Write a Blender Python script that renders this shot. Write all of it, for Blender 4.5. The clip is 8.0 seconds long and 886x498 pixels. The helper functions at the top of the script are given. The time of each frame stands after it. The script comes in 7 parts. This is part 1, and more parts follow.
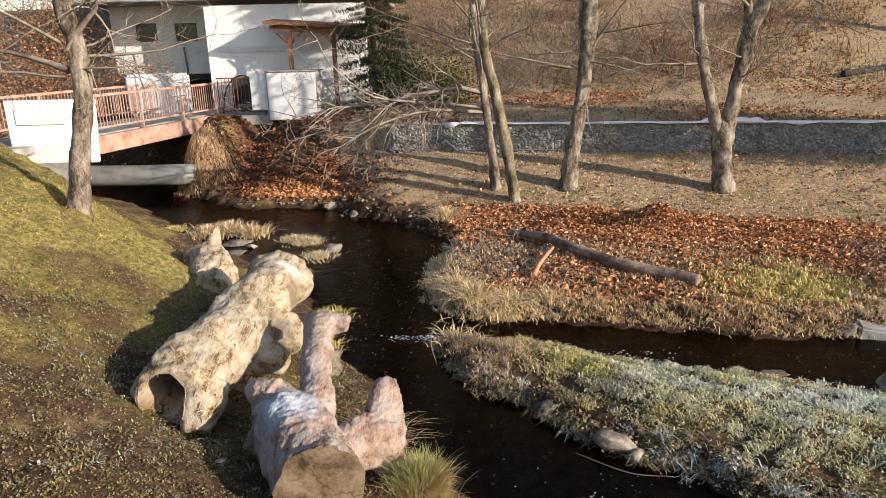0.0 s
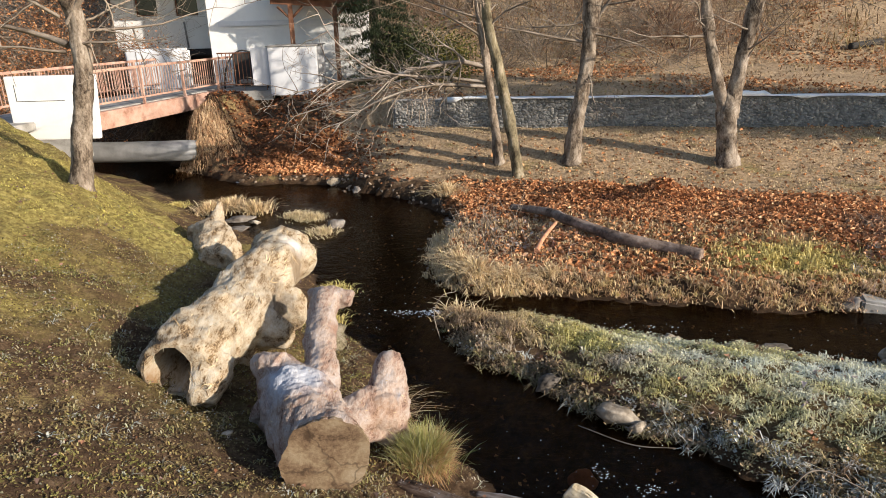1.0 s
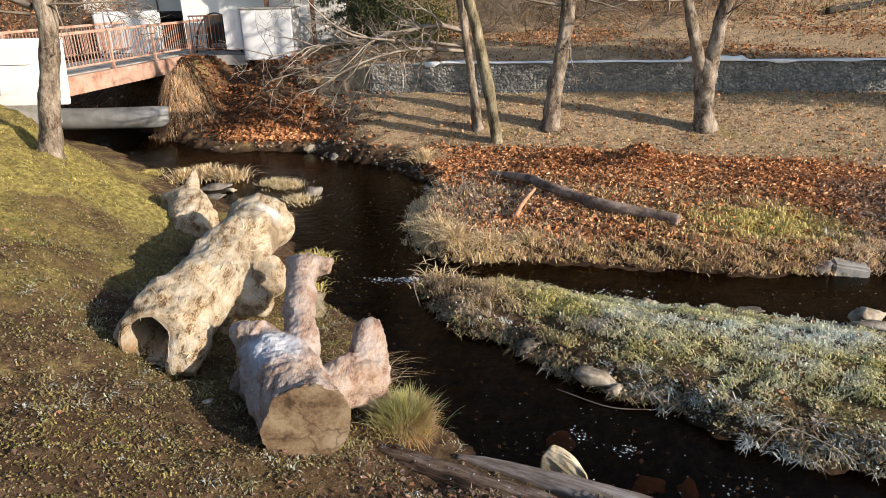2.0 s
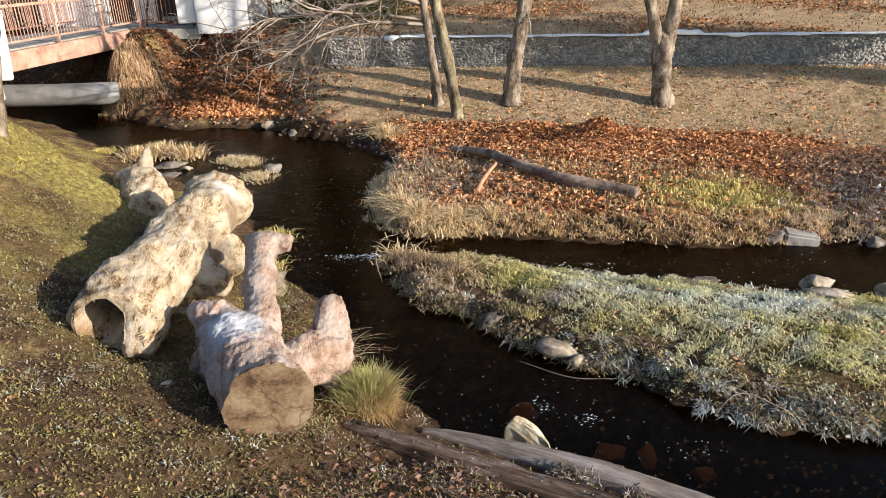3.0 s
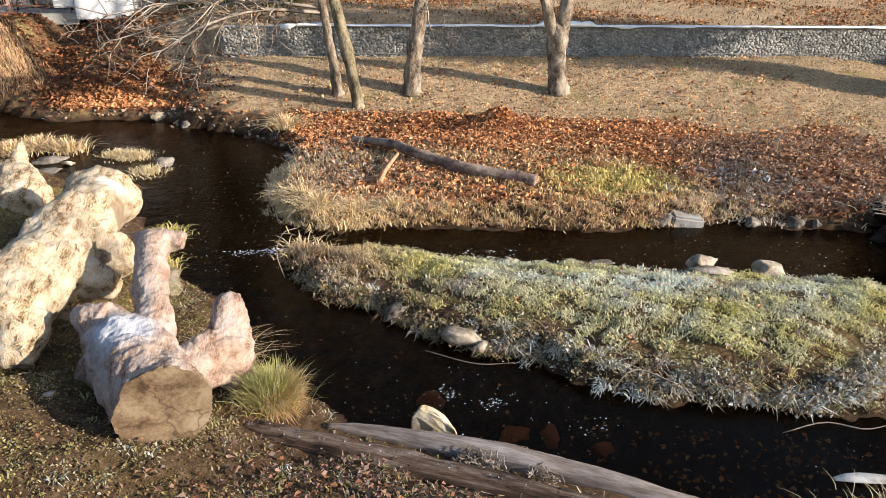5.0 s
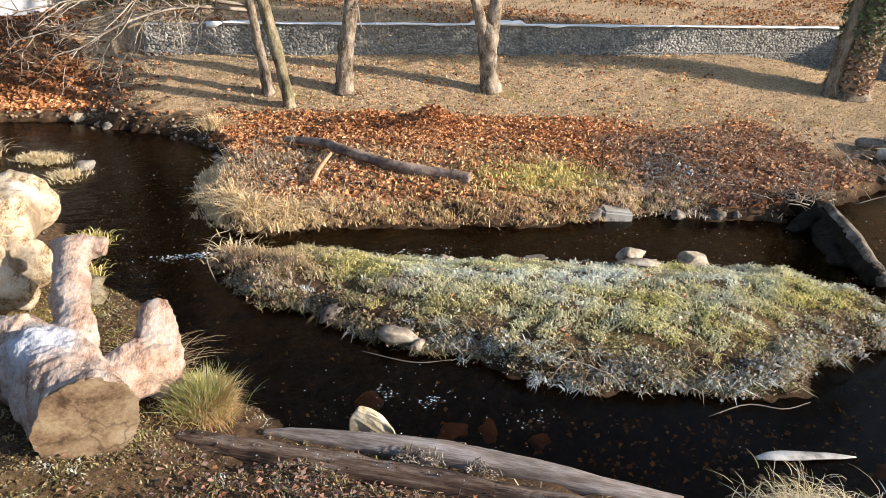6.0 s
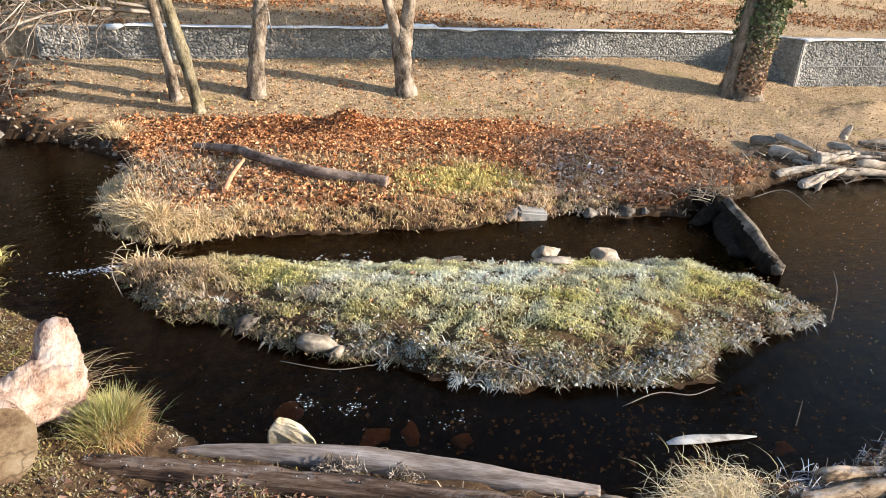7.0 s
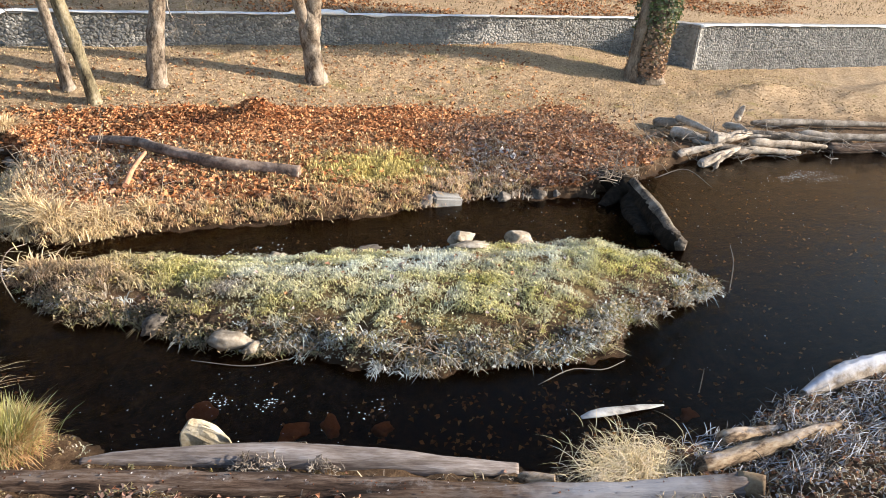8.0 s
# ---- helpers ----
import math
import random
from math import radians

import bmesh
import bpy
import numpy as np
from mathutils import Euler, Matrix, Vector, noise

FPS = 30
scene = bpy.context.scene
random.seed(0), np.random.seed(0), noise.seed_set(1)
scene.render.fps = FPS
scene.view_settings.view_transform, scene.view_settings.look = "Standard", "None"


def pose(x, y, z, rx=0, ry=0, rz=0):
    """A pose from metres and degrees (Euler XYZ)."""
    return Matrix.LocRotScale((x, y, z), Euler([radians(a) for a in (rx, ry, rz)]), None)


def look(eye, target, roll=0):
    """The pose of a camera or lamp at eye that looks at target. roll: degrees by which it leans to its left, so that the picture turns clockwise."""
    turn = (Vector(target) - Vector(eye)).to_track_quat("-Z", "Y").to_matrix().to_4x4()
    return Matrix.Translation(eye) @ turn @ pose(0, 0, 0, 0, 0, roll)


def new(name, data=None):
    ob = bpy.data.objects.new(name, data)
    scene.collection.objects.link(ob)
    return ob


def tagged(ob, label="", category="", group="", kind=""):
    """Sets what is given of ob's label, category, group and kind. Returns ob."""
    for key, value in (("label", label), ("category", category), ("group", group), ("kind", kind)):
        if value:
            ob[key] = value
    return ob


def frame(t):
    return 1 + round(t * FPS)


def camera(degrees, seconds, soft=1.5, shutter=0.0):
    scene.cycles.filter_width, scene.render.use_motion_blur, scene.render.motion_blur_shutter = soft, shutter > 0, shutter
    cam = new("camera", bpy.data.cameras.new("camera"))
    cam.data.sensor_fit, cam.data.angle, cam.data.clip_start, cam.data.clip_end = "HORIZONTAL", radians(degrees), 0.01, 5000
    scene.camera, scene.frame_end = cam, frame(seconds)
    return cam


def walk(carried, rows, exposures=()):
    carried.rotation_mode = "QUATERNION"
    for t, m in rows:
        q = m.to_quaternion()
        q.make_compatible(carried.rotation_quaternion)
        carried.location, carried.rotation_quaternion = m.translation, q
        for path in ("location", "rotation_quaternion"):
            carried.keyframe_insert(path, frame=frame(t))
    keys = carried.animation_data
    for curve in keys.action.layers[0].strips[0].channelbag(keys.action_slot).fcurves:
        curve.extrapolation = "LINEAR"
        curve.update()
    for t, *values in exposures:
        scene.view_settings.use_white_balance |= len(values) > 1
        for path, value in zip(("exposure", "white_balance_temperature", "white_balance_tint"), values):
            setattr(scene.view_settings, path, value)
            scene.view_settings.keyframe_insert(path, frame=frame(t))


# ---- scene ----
cam = camera(66.9, 8.0, soft=0.8)
PATH = [  # seconds, place of the eye, yaw, pitch and roll
    (0.0, -0.000, 0.000, 4.000, 0.07, -16.69, -1.30),
    (0.5, 0.000, -0.006, 3.997, 0.91, -16.96, -1.47),
    (1.0, -0.003, -0.005, 3.979, 0.39, -18.69, -1.55),
    (1.5, -0.007, 0.001, 3.977, -0.21, -20.24, -1.51),
    (3.0, 0.013, 0.018, 3.945, -4.80, -23.58, -0.96),
    (3.5, 0.030, 0.026, 3.937, -6.21, -24.10, -0.90),
    (4.0, 0.054, 0.028, 3.932, -8.28, -24.11, -0.26),
    (4.5, 0.068, 0.029, 3.941, -10.81, -24.21, 0.26),
    (6.0, 0.124, 0.020, 3.938, -19.06, -24.43, 1.55),
    (6.5, 0.170, -0.003, 3.950, -22.55, -24.02, 2.00),
    (7.0, 0.193, -0.007, 3.947, -26.15, -23.95, 2.48),
    (7.5, 0.229, -0.021, 3.947, -29.94, -24.49, 2.94),
    (8.0, 0.267, -0.030, 3.945, -33.55, -24.70, 3.28),
]


def aim(x, y, z, yaw, pitch, roll):
    return pose(x, y, z, 90 + pitch, 0, yaw) @ pose(0, 0, 0, 0, 0, roll)


EXPOSURES = [(0.0, 0.64), (1.5, 0.63), (3.0, 0.84), (3.5, 0.97), (4.5, 1.03), (6.0, 1.12), (6.5, 1.25), (8.0, 1.32)]  # the camera brightens a little as it turns to the stream
walk(cam, [(t, aim(*row)) for t, *row in PATH], EXPOSURES)

# ---- light ----
SUN_EL, SUN_AZ = 18.5, 122.0  # degrees above the horizon, and clockwise from +y
world = bpy.data.worlds.new("sky")
scene.world = world
world.use_nodes = True
sky = world.node_tree.nodes.new("ShaderNodeTexSky")
sky.sky_type, sky.sun_disc = "NISHITA", False
sky.sun_elevation, sky.sun_rotation = radians(SUN_EL), radians(SUN_AZ)
world.node_tree.links.new(sky.outputs[0], world.node_tree.nodes["Background"].inputs[0])
world.node_tree.nodes["Background"].inputs[1].default_value = 0.135
sun = new("sun", bpy.data.lights.new("sun", "SUN"))
sun.data.energy, sun.data.angle, sun.data.color = 5.0, radians(0.6), (1.0, 0.88, 0.74)
to_sun = Vector((math.sin(radians(SUN_AZ)), math.cos(radians(SUN_AZ)), math.tan(radians(SUN_EL))))
sun.matrix_world = look(to_sun * 50, (0, 0, 0))

# ---- materials ----


def material(name, stops, scale=6.0, rough=0.9, bump=0.3, detail=10.0, stretch=(1, 1, 1), island=0.0, obj=0.0, fine=60.0, metal=0.0, spec=0.3, grain=0.0, grit=0.35):
    """A worn surface: a large noise through the colour stops, a fine grain over it, and bump from both."""
    m = bpy.data.materials.new(name)
    m.use_nodes = True
    nt = m.node_tree
    N, K = nt.nodes.new, nt.links.new
    bsdf = nt.nodes["Principled BSDF"]
    bsdf.inputs["Roughness"].default_value = rough
    bsdf.inputs["Metallic"].default_value = metal
    bsdf.inputs["Specular IOR Level"].default_value = spec
    co, mp = N("ShaderNodeTexCoord"), N("ShaderNodeMapping")
    mp.inputs["Scale"].default_value = stretch
    turn = N("ShaderNodeMapping")
    turn.inputs["Rotation"].default_value = (0, 0, radians(grain))
    K(co.outputs["Object"], turn.inputs[0])
    K(turn.outputs[0], mp.inputs[0])
    big, small = N("ShaderNodeTexNoise"), N("ShaderNodeTexNoise")
    for n, s in ((big, scale), (small, fine)):
        n.inputs["Scale"].default_value, n.inputs["Detail"].default_value, n.inputs["Roughness"].default_value = s, detail, 0.65
        K(mp.outputs[0], n.inputs["Vector"])
    mix = N("ShaderNodeMath")
    mix.operation = "MULTIPLY_ADD"
    mix.inputs[1].default_value, mix.inputs[2].default_value = grit, -grit / 2
    K(small.outputs[0], mix.inputs[0])
    add = N("ShaderNodeMath")
    K(big.outputs[0], add.inputs[0])
    K(mix.outputs[0], add.inputs[1])
    last = add
    for amount, kind in ((island, "ShaderNodeNewGeometry"), (obj, "ShaderNodeObjectInfo")):
        if amount:
            src, ma, ad = N(kind), N("ShaderNodeMath"), N("ShaderNodeMath")
            ma.operation = "MULTIPLY_ADD"
            ma.inputs[1].default_value, ma.inputs[2].default_value = amount, -amount / 2
            K(src.outputs["Random Per Island" if kind.endswith("Geometry") else "Random"], ma.inputs[0])
            K(last.outputs[0], ad.inputs[0])
            K(ma.outputs[0], ad.inputs[1])
            last = ad
    ramp = N("ShaderNodeValToRGB")
    els = ramp.color_ramp.elements
    while len(els) < len(stops):
        els.new(0.5)
    for e, (p, c) in zip(els, stops):
        e.position, e.color = p, (*c, 1)
    K(last.outputs[0], ramp.inputs[0])
    K(ramp.outputs[0], bsdf.inputs["Base Color"])
    if bump:
        bp = N("ShaderNodeBump")
        bp.inputs["Strength"].default_value, bp.inputs["Distance"].default_value = bump, 0.02
        K(add.outputs[0], bp.inputs["Height"])
        K(bp.outputs[0], bsdf.inputs["Normal"])
    return m


M_BARK = material("grey_bark", [(0.32, (0.032, 0.024, 0.019)), (0.45, (0.101, 0.079, 0.058)), (0.58, (0.194, 0.158, 0.119)), (0.72, (0.302, 0.259, 0.209))], 5, 0.95, 1.0, stretch=(1, 1, 0.35), fine=40)
M_BARK_PALE = material("pale_bark", [(0.33, (0.03, 0.021, 0.015)), (0.43, (0.10, 0.076, 0.056)), (0.53, (0.20, 0.162, 0.126)), (0.64, (0.30, 0.255, 0.21)), (0.75, (0.42, 0.37, 0.315))], 3.6, 0.95, 1.0, stretch=(1.4, 1.4, 0.7), fine=26, grit=0.5)
M_BARK_MOSS = material("mossy_bark", [(0.33, (0.03, 0.023, 0.014)), (0.43, (0.10, 0.082, 0.05)), (0.54, (0.19, 0.16, 0.10)), (0.70, (0.33, 0.285, 0.215))], 3.6, 0.95, 1.0, stretch=(1.4, 1.4, 0.6), fine=26, grit=0.5)
M_TWIG = material("twig_bark", [(0.35, (0.104, 0.080, 0.060)), (0.65, (0.288, 0.240, 0.192))], 3, 0.9, 0.2, island=0.3)
M_RUST = material("faded_red_paint", [(0.3, (0.255, 0.128, 0.085)), (0.5, (0.425, 0.264, 0.204)), (0.75, (0.510, 0.365, 0.297))], 3, 0.6, 0.1)
M_WHITE = material("white_plaster", [(0.3, (0.62, 0.62, 0.62)), (0.6, (0.73, 0.73, 0.72))], 1.2, 0.85, 0.1)
M_GREYPAINT = material("grey_white_panel", [(0.3, (0.50, 0.52, 0.55)), (0.6, (0.62, 0.63, 0.66))], 1.5, 0.6, 0.05)
M_DARKWOOD = material("brown_stained_timber", [(0.3, (0.10, 0.04, 0.022)), (0.65, (0.24, 0.11, 0.06))], 4, 0.7, 0.2, stretch=(1, 1, 0.2))
# near-black for the seam and arch, and for shade painted in recesses
M_DARK = material("dark_seam_and_shade", [(0.3, (0.02, 0.02, 0.02)), (0.7, (0.05, 0.045, 0.04))], 3, 0.8, 0.1)
M_CONCRETE = material("stained_concrete", [(0.3, (0.160, 0.152, 0.136)), (0.6, (0.336, 0.328, 0.312))], 2.5, 0.9, 0.2)
M_PIPE = material("galvanised_pipe", [(0.3, (0.162, 0.166, 0.171)), (0.65, (0.248, 0.252, 0.256))], 3, 0.55, 0.05, metal=0.2)
M_STONE = material("gabion_stone", [(0.2, (0.16, 0.16, 0.155)), (0.5, (0.245, 0.242, 0.232)), (0.8, (0.34, 0.333, 0.315))], 5, 0.95, 0.4, island=0.5, obj=0.5)
M_ROCK = material("river_rock", [(0.3, (0.043, 0.036, 0.030)), (0.45, (0.121, 0.103, 0.085)), (0.6, (0.193, 0.170, 0.149)), (0.75, (0.285, 0.263, 0.235))], 5, 0.95, 1.0, obj=0.3, fine=30)
M_FABRIC = material("white_fleece", [(0.3, (0.62, 0.64, 0.66)), (0.6, (0.82, 0.82, 0.82))], 4, 0.9, 0.2)
M_WOODPALE = material("bleached_wood", [(0.30, (0.045, 0.032, 0.022)), (0.385, (0.19, 0.125, 0.066)), (0.455, (0.33, 0.26, 0.175)), (0.57, (0.42, 0.36, 0.27)), (0.72, (0.45, 0.42, 0.365))], 3.2, 0.9, 1.0, fine=26, stretch=(2.4, 0.55, 2.4), grain=-8, grit=0.55)
M_WOODPINK = material("weathered_root_wood", [(0.30, (0.085, 0.05, 0.038)), (0.40, (0.24, 0.155, 0.12)), (0.49, (0.31, 0.235, 0.19)), (0.60, (0.36, 0.30, 0.265)), (0.74, (0.40, 0.37, 0.36))], 2.6, 0.9, 1.0, fine=26, stretch=(3.0, 0.45, 3.0), grit=0.55)
M_SHRED = material("peeling_fibre", [(0.25, (0.13, 0.08, 0.04)), (0.5, (0.36, 0.26, 0.14)), (0.75, (0.56, 0.46, 0.30))], 20, 0.9, 0.3, island=0.7)
M_CUT = material("sawn_end_grain", [(0.32, (0.05, 0.03, 0.016)), (0.43, (0.13, 0.085, 0.05)), (0.56, (0.20, 0.148, 0.092)), (0.75, (0.27, 0.22, 0.155))], 3.5, 0.9, 0.6, stretch=(1, 1, 1.3), fine=30)


def cracked(m, scale=1.9):
    """Dark drying cracks, wandering and thin, over a sawn face."""
    nt = m.node_tree
    N, K = nt.nodes.new, nt.links.new
    bsdf = nt.nodes["Principled BSDF"]
    under = bsdf.inputs["Base Color"].links[0].from_socket
    co, n, mx, vo, mr, col = N("ShaderNodeTexCoord"), N("ShaderNodeTexNoise"), N("ShaderNodeMix"), N("ShaderNodeTexVoronoi"), N("ShaderNodeMapRange"), N("ShaderNodeMix")
    n.inputs["Scale"].default_value, n.inputs["Detail"].default_value = 6, 6
    mx.data_type, mx.inputs["Factor"].default_value = "VECTOR", 0.16
    vo.feature, vo.inputs["Scale"].default_value = "DISTANCE_TO_EDGE", scale
    K(co.outputs["Object"], n.inputs["Vector"])
    K(co.outputs["Object"], mx.inputs[4])
    K(n.outputs["Color"], mx.inputs[5])
    K(mx.outputs[1], vo.inputs["Vector"])
    mr.inputs["From Min"].default_value, mr.inputs["From Max"].default_value, mr.inputs["To Min"].default_value, mr.inputs["To Max"].default_value = 0.004, 0.016, 0.5, 0.0
    K(vo.outputs["Distance"], mr.inputs["Value"])
    col.data_type = "RGBA"
    col.inputs[7].default_value = (0.03, 0.018, 0.01, 1)
    K(mr.outputs[0], col.inputs["Factor"])
    K(under, col.inputs[6])
    K(col.outputs[2], bsdf.inputs["Base Color"])


cracked(M_CUT)
M_LOG = material("weathered_log", [(0.3, (0.088, 0.064, 0.055)), (0.45, (0.17, 0.138, 0.12)), (0.58, (0.27, 0.235, 0.22)), (0.72, (0.40, 0.38, 0.38))], 3.0, 0.9, 0.9, stretch=(0.5, 4, 4), grain=30, fine=14)
M_LOGBROWN = material("brown_log_bark", [(0.34, (0.012, 0.008, 0.006)), (0.44, (0.048, 0.029, 0.02)), (0.54, (0.10, 0.066, 0.047)), (0.66, (0.18, 0.14, 0.115))], 2.6, 0.95, 1.0, stretch=(0.6, 5, 5), grain=30, fine=12)
M_LOGFROST = material("frosted_log", [(0.34, (0.03, 0.02, 0.012)), (0.43, (0.11, 0.07, 0.042)), (0.52, (0.27, 0.195, 0.125)), (0.66, (0.38, 0.31, 0.225))], 4, 0.9, 1.0, stretch=(0.8, 2, 2), grain=12, fine=18, grit=0.5)
M_LOGTAN = material("tan_log_bark", [(0.34, (0.05, 0.034, 0.026)), (0.45, (0.135, 0.096, 0.075)), (0.56, (0.235, 0.175, 0.14)), (0.70, (0.36, 0.29, 0.24))], 3, 0.95, 1.0, stretch=(1, 1, 1), fine=20)
M_ROCKPALE = material("pale_rock", [(0.3, (0.078, 0.063, 0.046)), (0.45, (0.221, 0.183, 0.137)), (0.6, (0.365, 0.320, 0.261)), (0.75, (0.522, 0.482, 0.418))], 4, 0.95, 1.0, fine=20)
M_BOUGH = material("pale_bough_bark", [(0.32, (0.10, 0.078, 0.06)), (0.5, (0.23, 0.19, 0.155)), (0.68, (0.40, 0.35, 0.30))], 3, 0.9, 0.3, island=0.3)
M_GLASS = bpy.data.materials.new("window_glass")
M_GLASS.use_nodes = True
gb = M_GLASS.node_tree.nodes["Principled BSDF"]
gb.inputs["Base Color"].default_value, gb.inputs["Roughness"].default_value = (0.05, 0.055, 0.05, 1), 0.06


def ragged_patch(m, centre, reach, colour=(0.60, 0.65, 0.73)):
    """Tints a ragged patch of a material, hoar frost by default, about a place."""
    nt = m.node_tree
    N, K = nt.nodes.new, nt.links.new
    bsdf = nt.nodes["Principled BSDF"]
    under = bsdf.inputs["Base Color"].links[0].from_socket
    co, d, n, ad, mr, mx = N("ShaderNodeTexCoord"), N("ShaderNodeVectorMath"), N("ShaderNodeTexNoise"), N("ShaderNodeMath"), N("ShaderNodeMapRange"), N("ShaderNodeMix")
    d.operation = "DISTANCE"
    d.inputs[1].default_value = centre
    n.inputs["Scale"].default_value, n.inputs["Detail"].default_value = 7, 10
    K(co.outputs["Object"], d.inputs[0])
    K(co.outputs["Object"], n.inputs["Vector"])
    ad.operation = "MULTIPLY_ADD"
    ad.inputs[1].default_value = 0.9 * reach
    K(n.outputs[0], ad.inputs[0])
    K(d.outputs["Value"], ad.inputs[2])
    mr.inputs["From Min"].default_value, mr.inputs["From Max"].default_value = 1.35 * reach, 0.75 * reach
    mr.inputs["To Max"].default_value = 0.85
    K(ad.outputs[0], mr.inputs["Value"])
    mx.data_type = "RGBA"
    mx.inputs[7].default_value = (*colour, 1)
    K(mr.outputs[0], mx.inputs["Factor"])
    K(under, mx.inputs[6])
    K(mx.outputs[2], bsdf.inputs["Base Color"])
    return m


def hoar(m, colour=(0.66, 0.70, 0.76), lo=0.35, hi=0.75, most=0.9):
    """Lays hoar frost in ragged patches on the faces that look up."""
    nt = m.node_tree
    N, K = nt.nodes.new, nt.links.new
    bsdf = nt.nodes["Principled BSDF"]
    under = bsdf.inputs["Base Color"].links[0].from_socket
    geo, sep, co, n, ad, mr, mx = N("ShaderNodeNewGeometry"), N("ShaderNodeSeparateXYZ"), N("ShaderNodeTexCoord"), N("ShaderNodeTexNoise"), N("ShaderNodeMath"), N("ShaderNodeMapRange"), N("ShaderNodeMix")
    n.inputs["Scale"].default_value, n.inputs["Detail"].default_value, n.inputs["Roughness"].default_value = 9, 10, 0.7
    K(geo.outputs["Normal"], sep.inputs[0])
    K(co.outputs["Object"], n.inputs["Vector"])
    ad.operation = "MULTIPLY_ADD"
    ad.inputs[1].default_value = 1.2
    K(n.outputs[0], ad.inputs[0])
    K(sep.outputs[2], ad.inputs[2])
    mr.inputs["From Min"].default_value, mr.inputs["From Max"].default_value, mr.inputs["To Max"].default_value = lo + 0.6, hi + 0.6, most
    K(ad.outputs[0], mr.inputs["Value"])
    mx.data_type = "RGBA"
    mx.inputs[7].default_value = (*colour, 1)
    K(mr.outputs[0], mx.inputs["Factor"])
    K(under, mx.inputs[6])
    K(mx.outputs[2], bsdf.inputs["Base Color"])
    return m


hoar(M_LOGFROST, (0.40, 0.42, 0.46), lo=0.85, hi=1.3, most=0.6)
ragged_patch(M_LOGBROWN, (3.7, 2.4, 0.34), 1.1, (0.27, 0.275, 0.30))
hoar(M_LOGBROWN, (0.40, 0.40, 0.41), lo=1.0, hi=1.4, most=0.5)
ragged_patch(M_WOODPINK, (-1.38, 5.2, 1.08), 0.44, (0.42, 0.45, 0.51))
# dark pocket at the concave lower left, its shade put into colour
ragged_patch(M_WOODPINK, (-1.7, 5.0, 0.6), 0.3, (0.10, 0.07, 0.055))
ragged_patch(M_WOODPALE, (-2.05, 8.5, 1.2), 0.3, (0.62, 0.60, 0.56))
ragged_patch(M_WOODPALE, (-2.95, 5.7, 0.72), 0.26, (0.22, 0.12, 0.05))
# dark grey-brown patch low on the trunk's right flank
ragged_patch(M_WOODPALE, (-2.30, 7.40, 0.67), 0.7, (0.085, 0.068, 0.055))
ragged_patch(M_WOODPALE, (-2.0, 8.3, 0.95), 0.4, (0.17, 0.12, 0.075))
ragged_patch(M_WOODPALE, (-2.55, 8.2, 1.3), 0.26, (0.2, 0.165, 0.14))
ragged_patch(M_WOODPINK, (-0.66, 5.3, 0.62), 0.24, (0.27, 0.165, 0.10))
ragged_patch(M_WOODPINK, (-1.16, 6.2, 1.0), 0.17, (0.22, 0.13, 0.095))

# ---- helpers for shapes ----
rng = np.random.default_rng(7)


def part(name, bm, mat, parent=None, label=""):
    """Links a bmesh as one mesh object, under a thing if one is given."""
    me = bpy.data.meshes.new(name)
    bm.to_mesh(me)
    bm.free()
    me.materials.append(mat)
    ob = new(name, me)
    ob.parent = parent
    return tagged(ob, label)


def empty(name, at, label, category, group="", rz=0.0):
    ob = new(name)
    ob.matrix_world = pose(*at, 0, 0, rz)
    ob.empty_display_size = 0.2
    return tagged(ob, label, category, group)


def box(bm, lo, hi, bevel=0.0, turn=None):
    r = bmesh.ops.create_cube(bm, size=1)
    m = Matrix.Translation([(a + b) / 2 for a, b in zip(lo, hi)]) @ Matrix.Diagonal((*[b - a for a, b in zip(lo, hi)], 1))
    if turn:
        m = turn @ m
    bmesh.ops.transform(bm, matrix=m, verts=r["verts"])
    if bevel:
        edges = {e for v in r["verts"] for e in v.link_edges}
        bmesh.ops.bevel(bm, geom=list(edges), offset=bevel, segments=2, affect="EDGES")
    return bm


def spline(pts, n):
    """n points on a Catmull-Rom curve through pts (any number of columns)."""
    p = np.asarray(pts, float)
    if len(p) == 2:
        return p[0] + (p[1] - p[0]) * np.linspace(0, 1, n)[:, None]
    q = np.vstack([2 * p[0] - p[1], p, 2 * p[-1] - p[-2]])
    u = np.linspace(0, len(p) - 1 - 1e-9, n)
    i, f = u.astype(int), (u % 1)[:, None]
    a, b, c, d = q[i], q[i + 1], q[i + 2], q[i + 3]
    return 0.5 * (2 * b + (c - a) * f + (2 * a - 5 * b + 4 * c - d) * f**2 + (3 * b - a - 3 * c + d) * f**3)


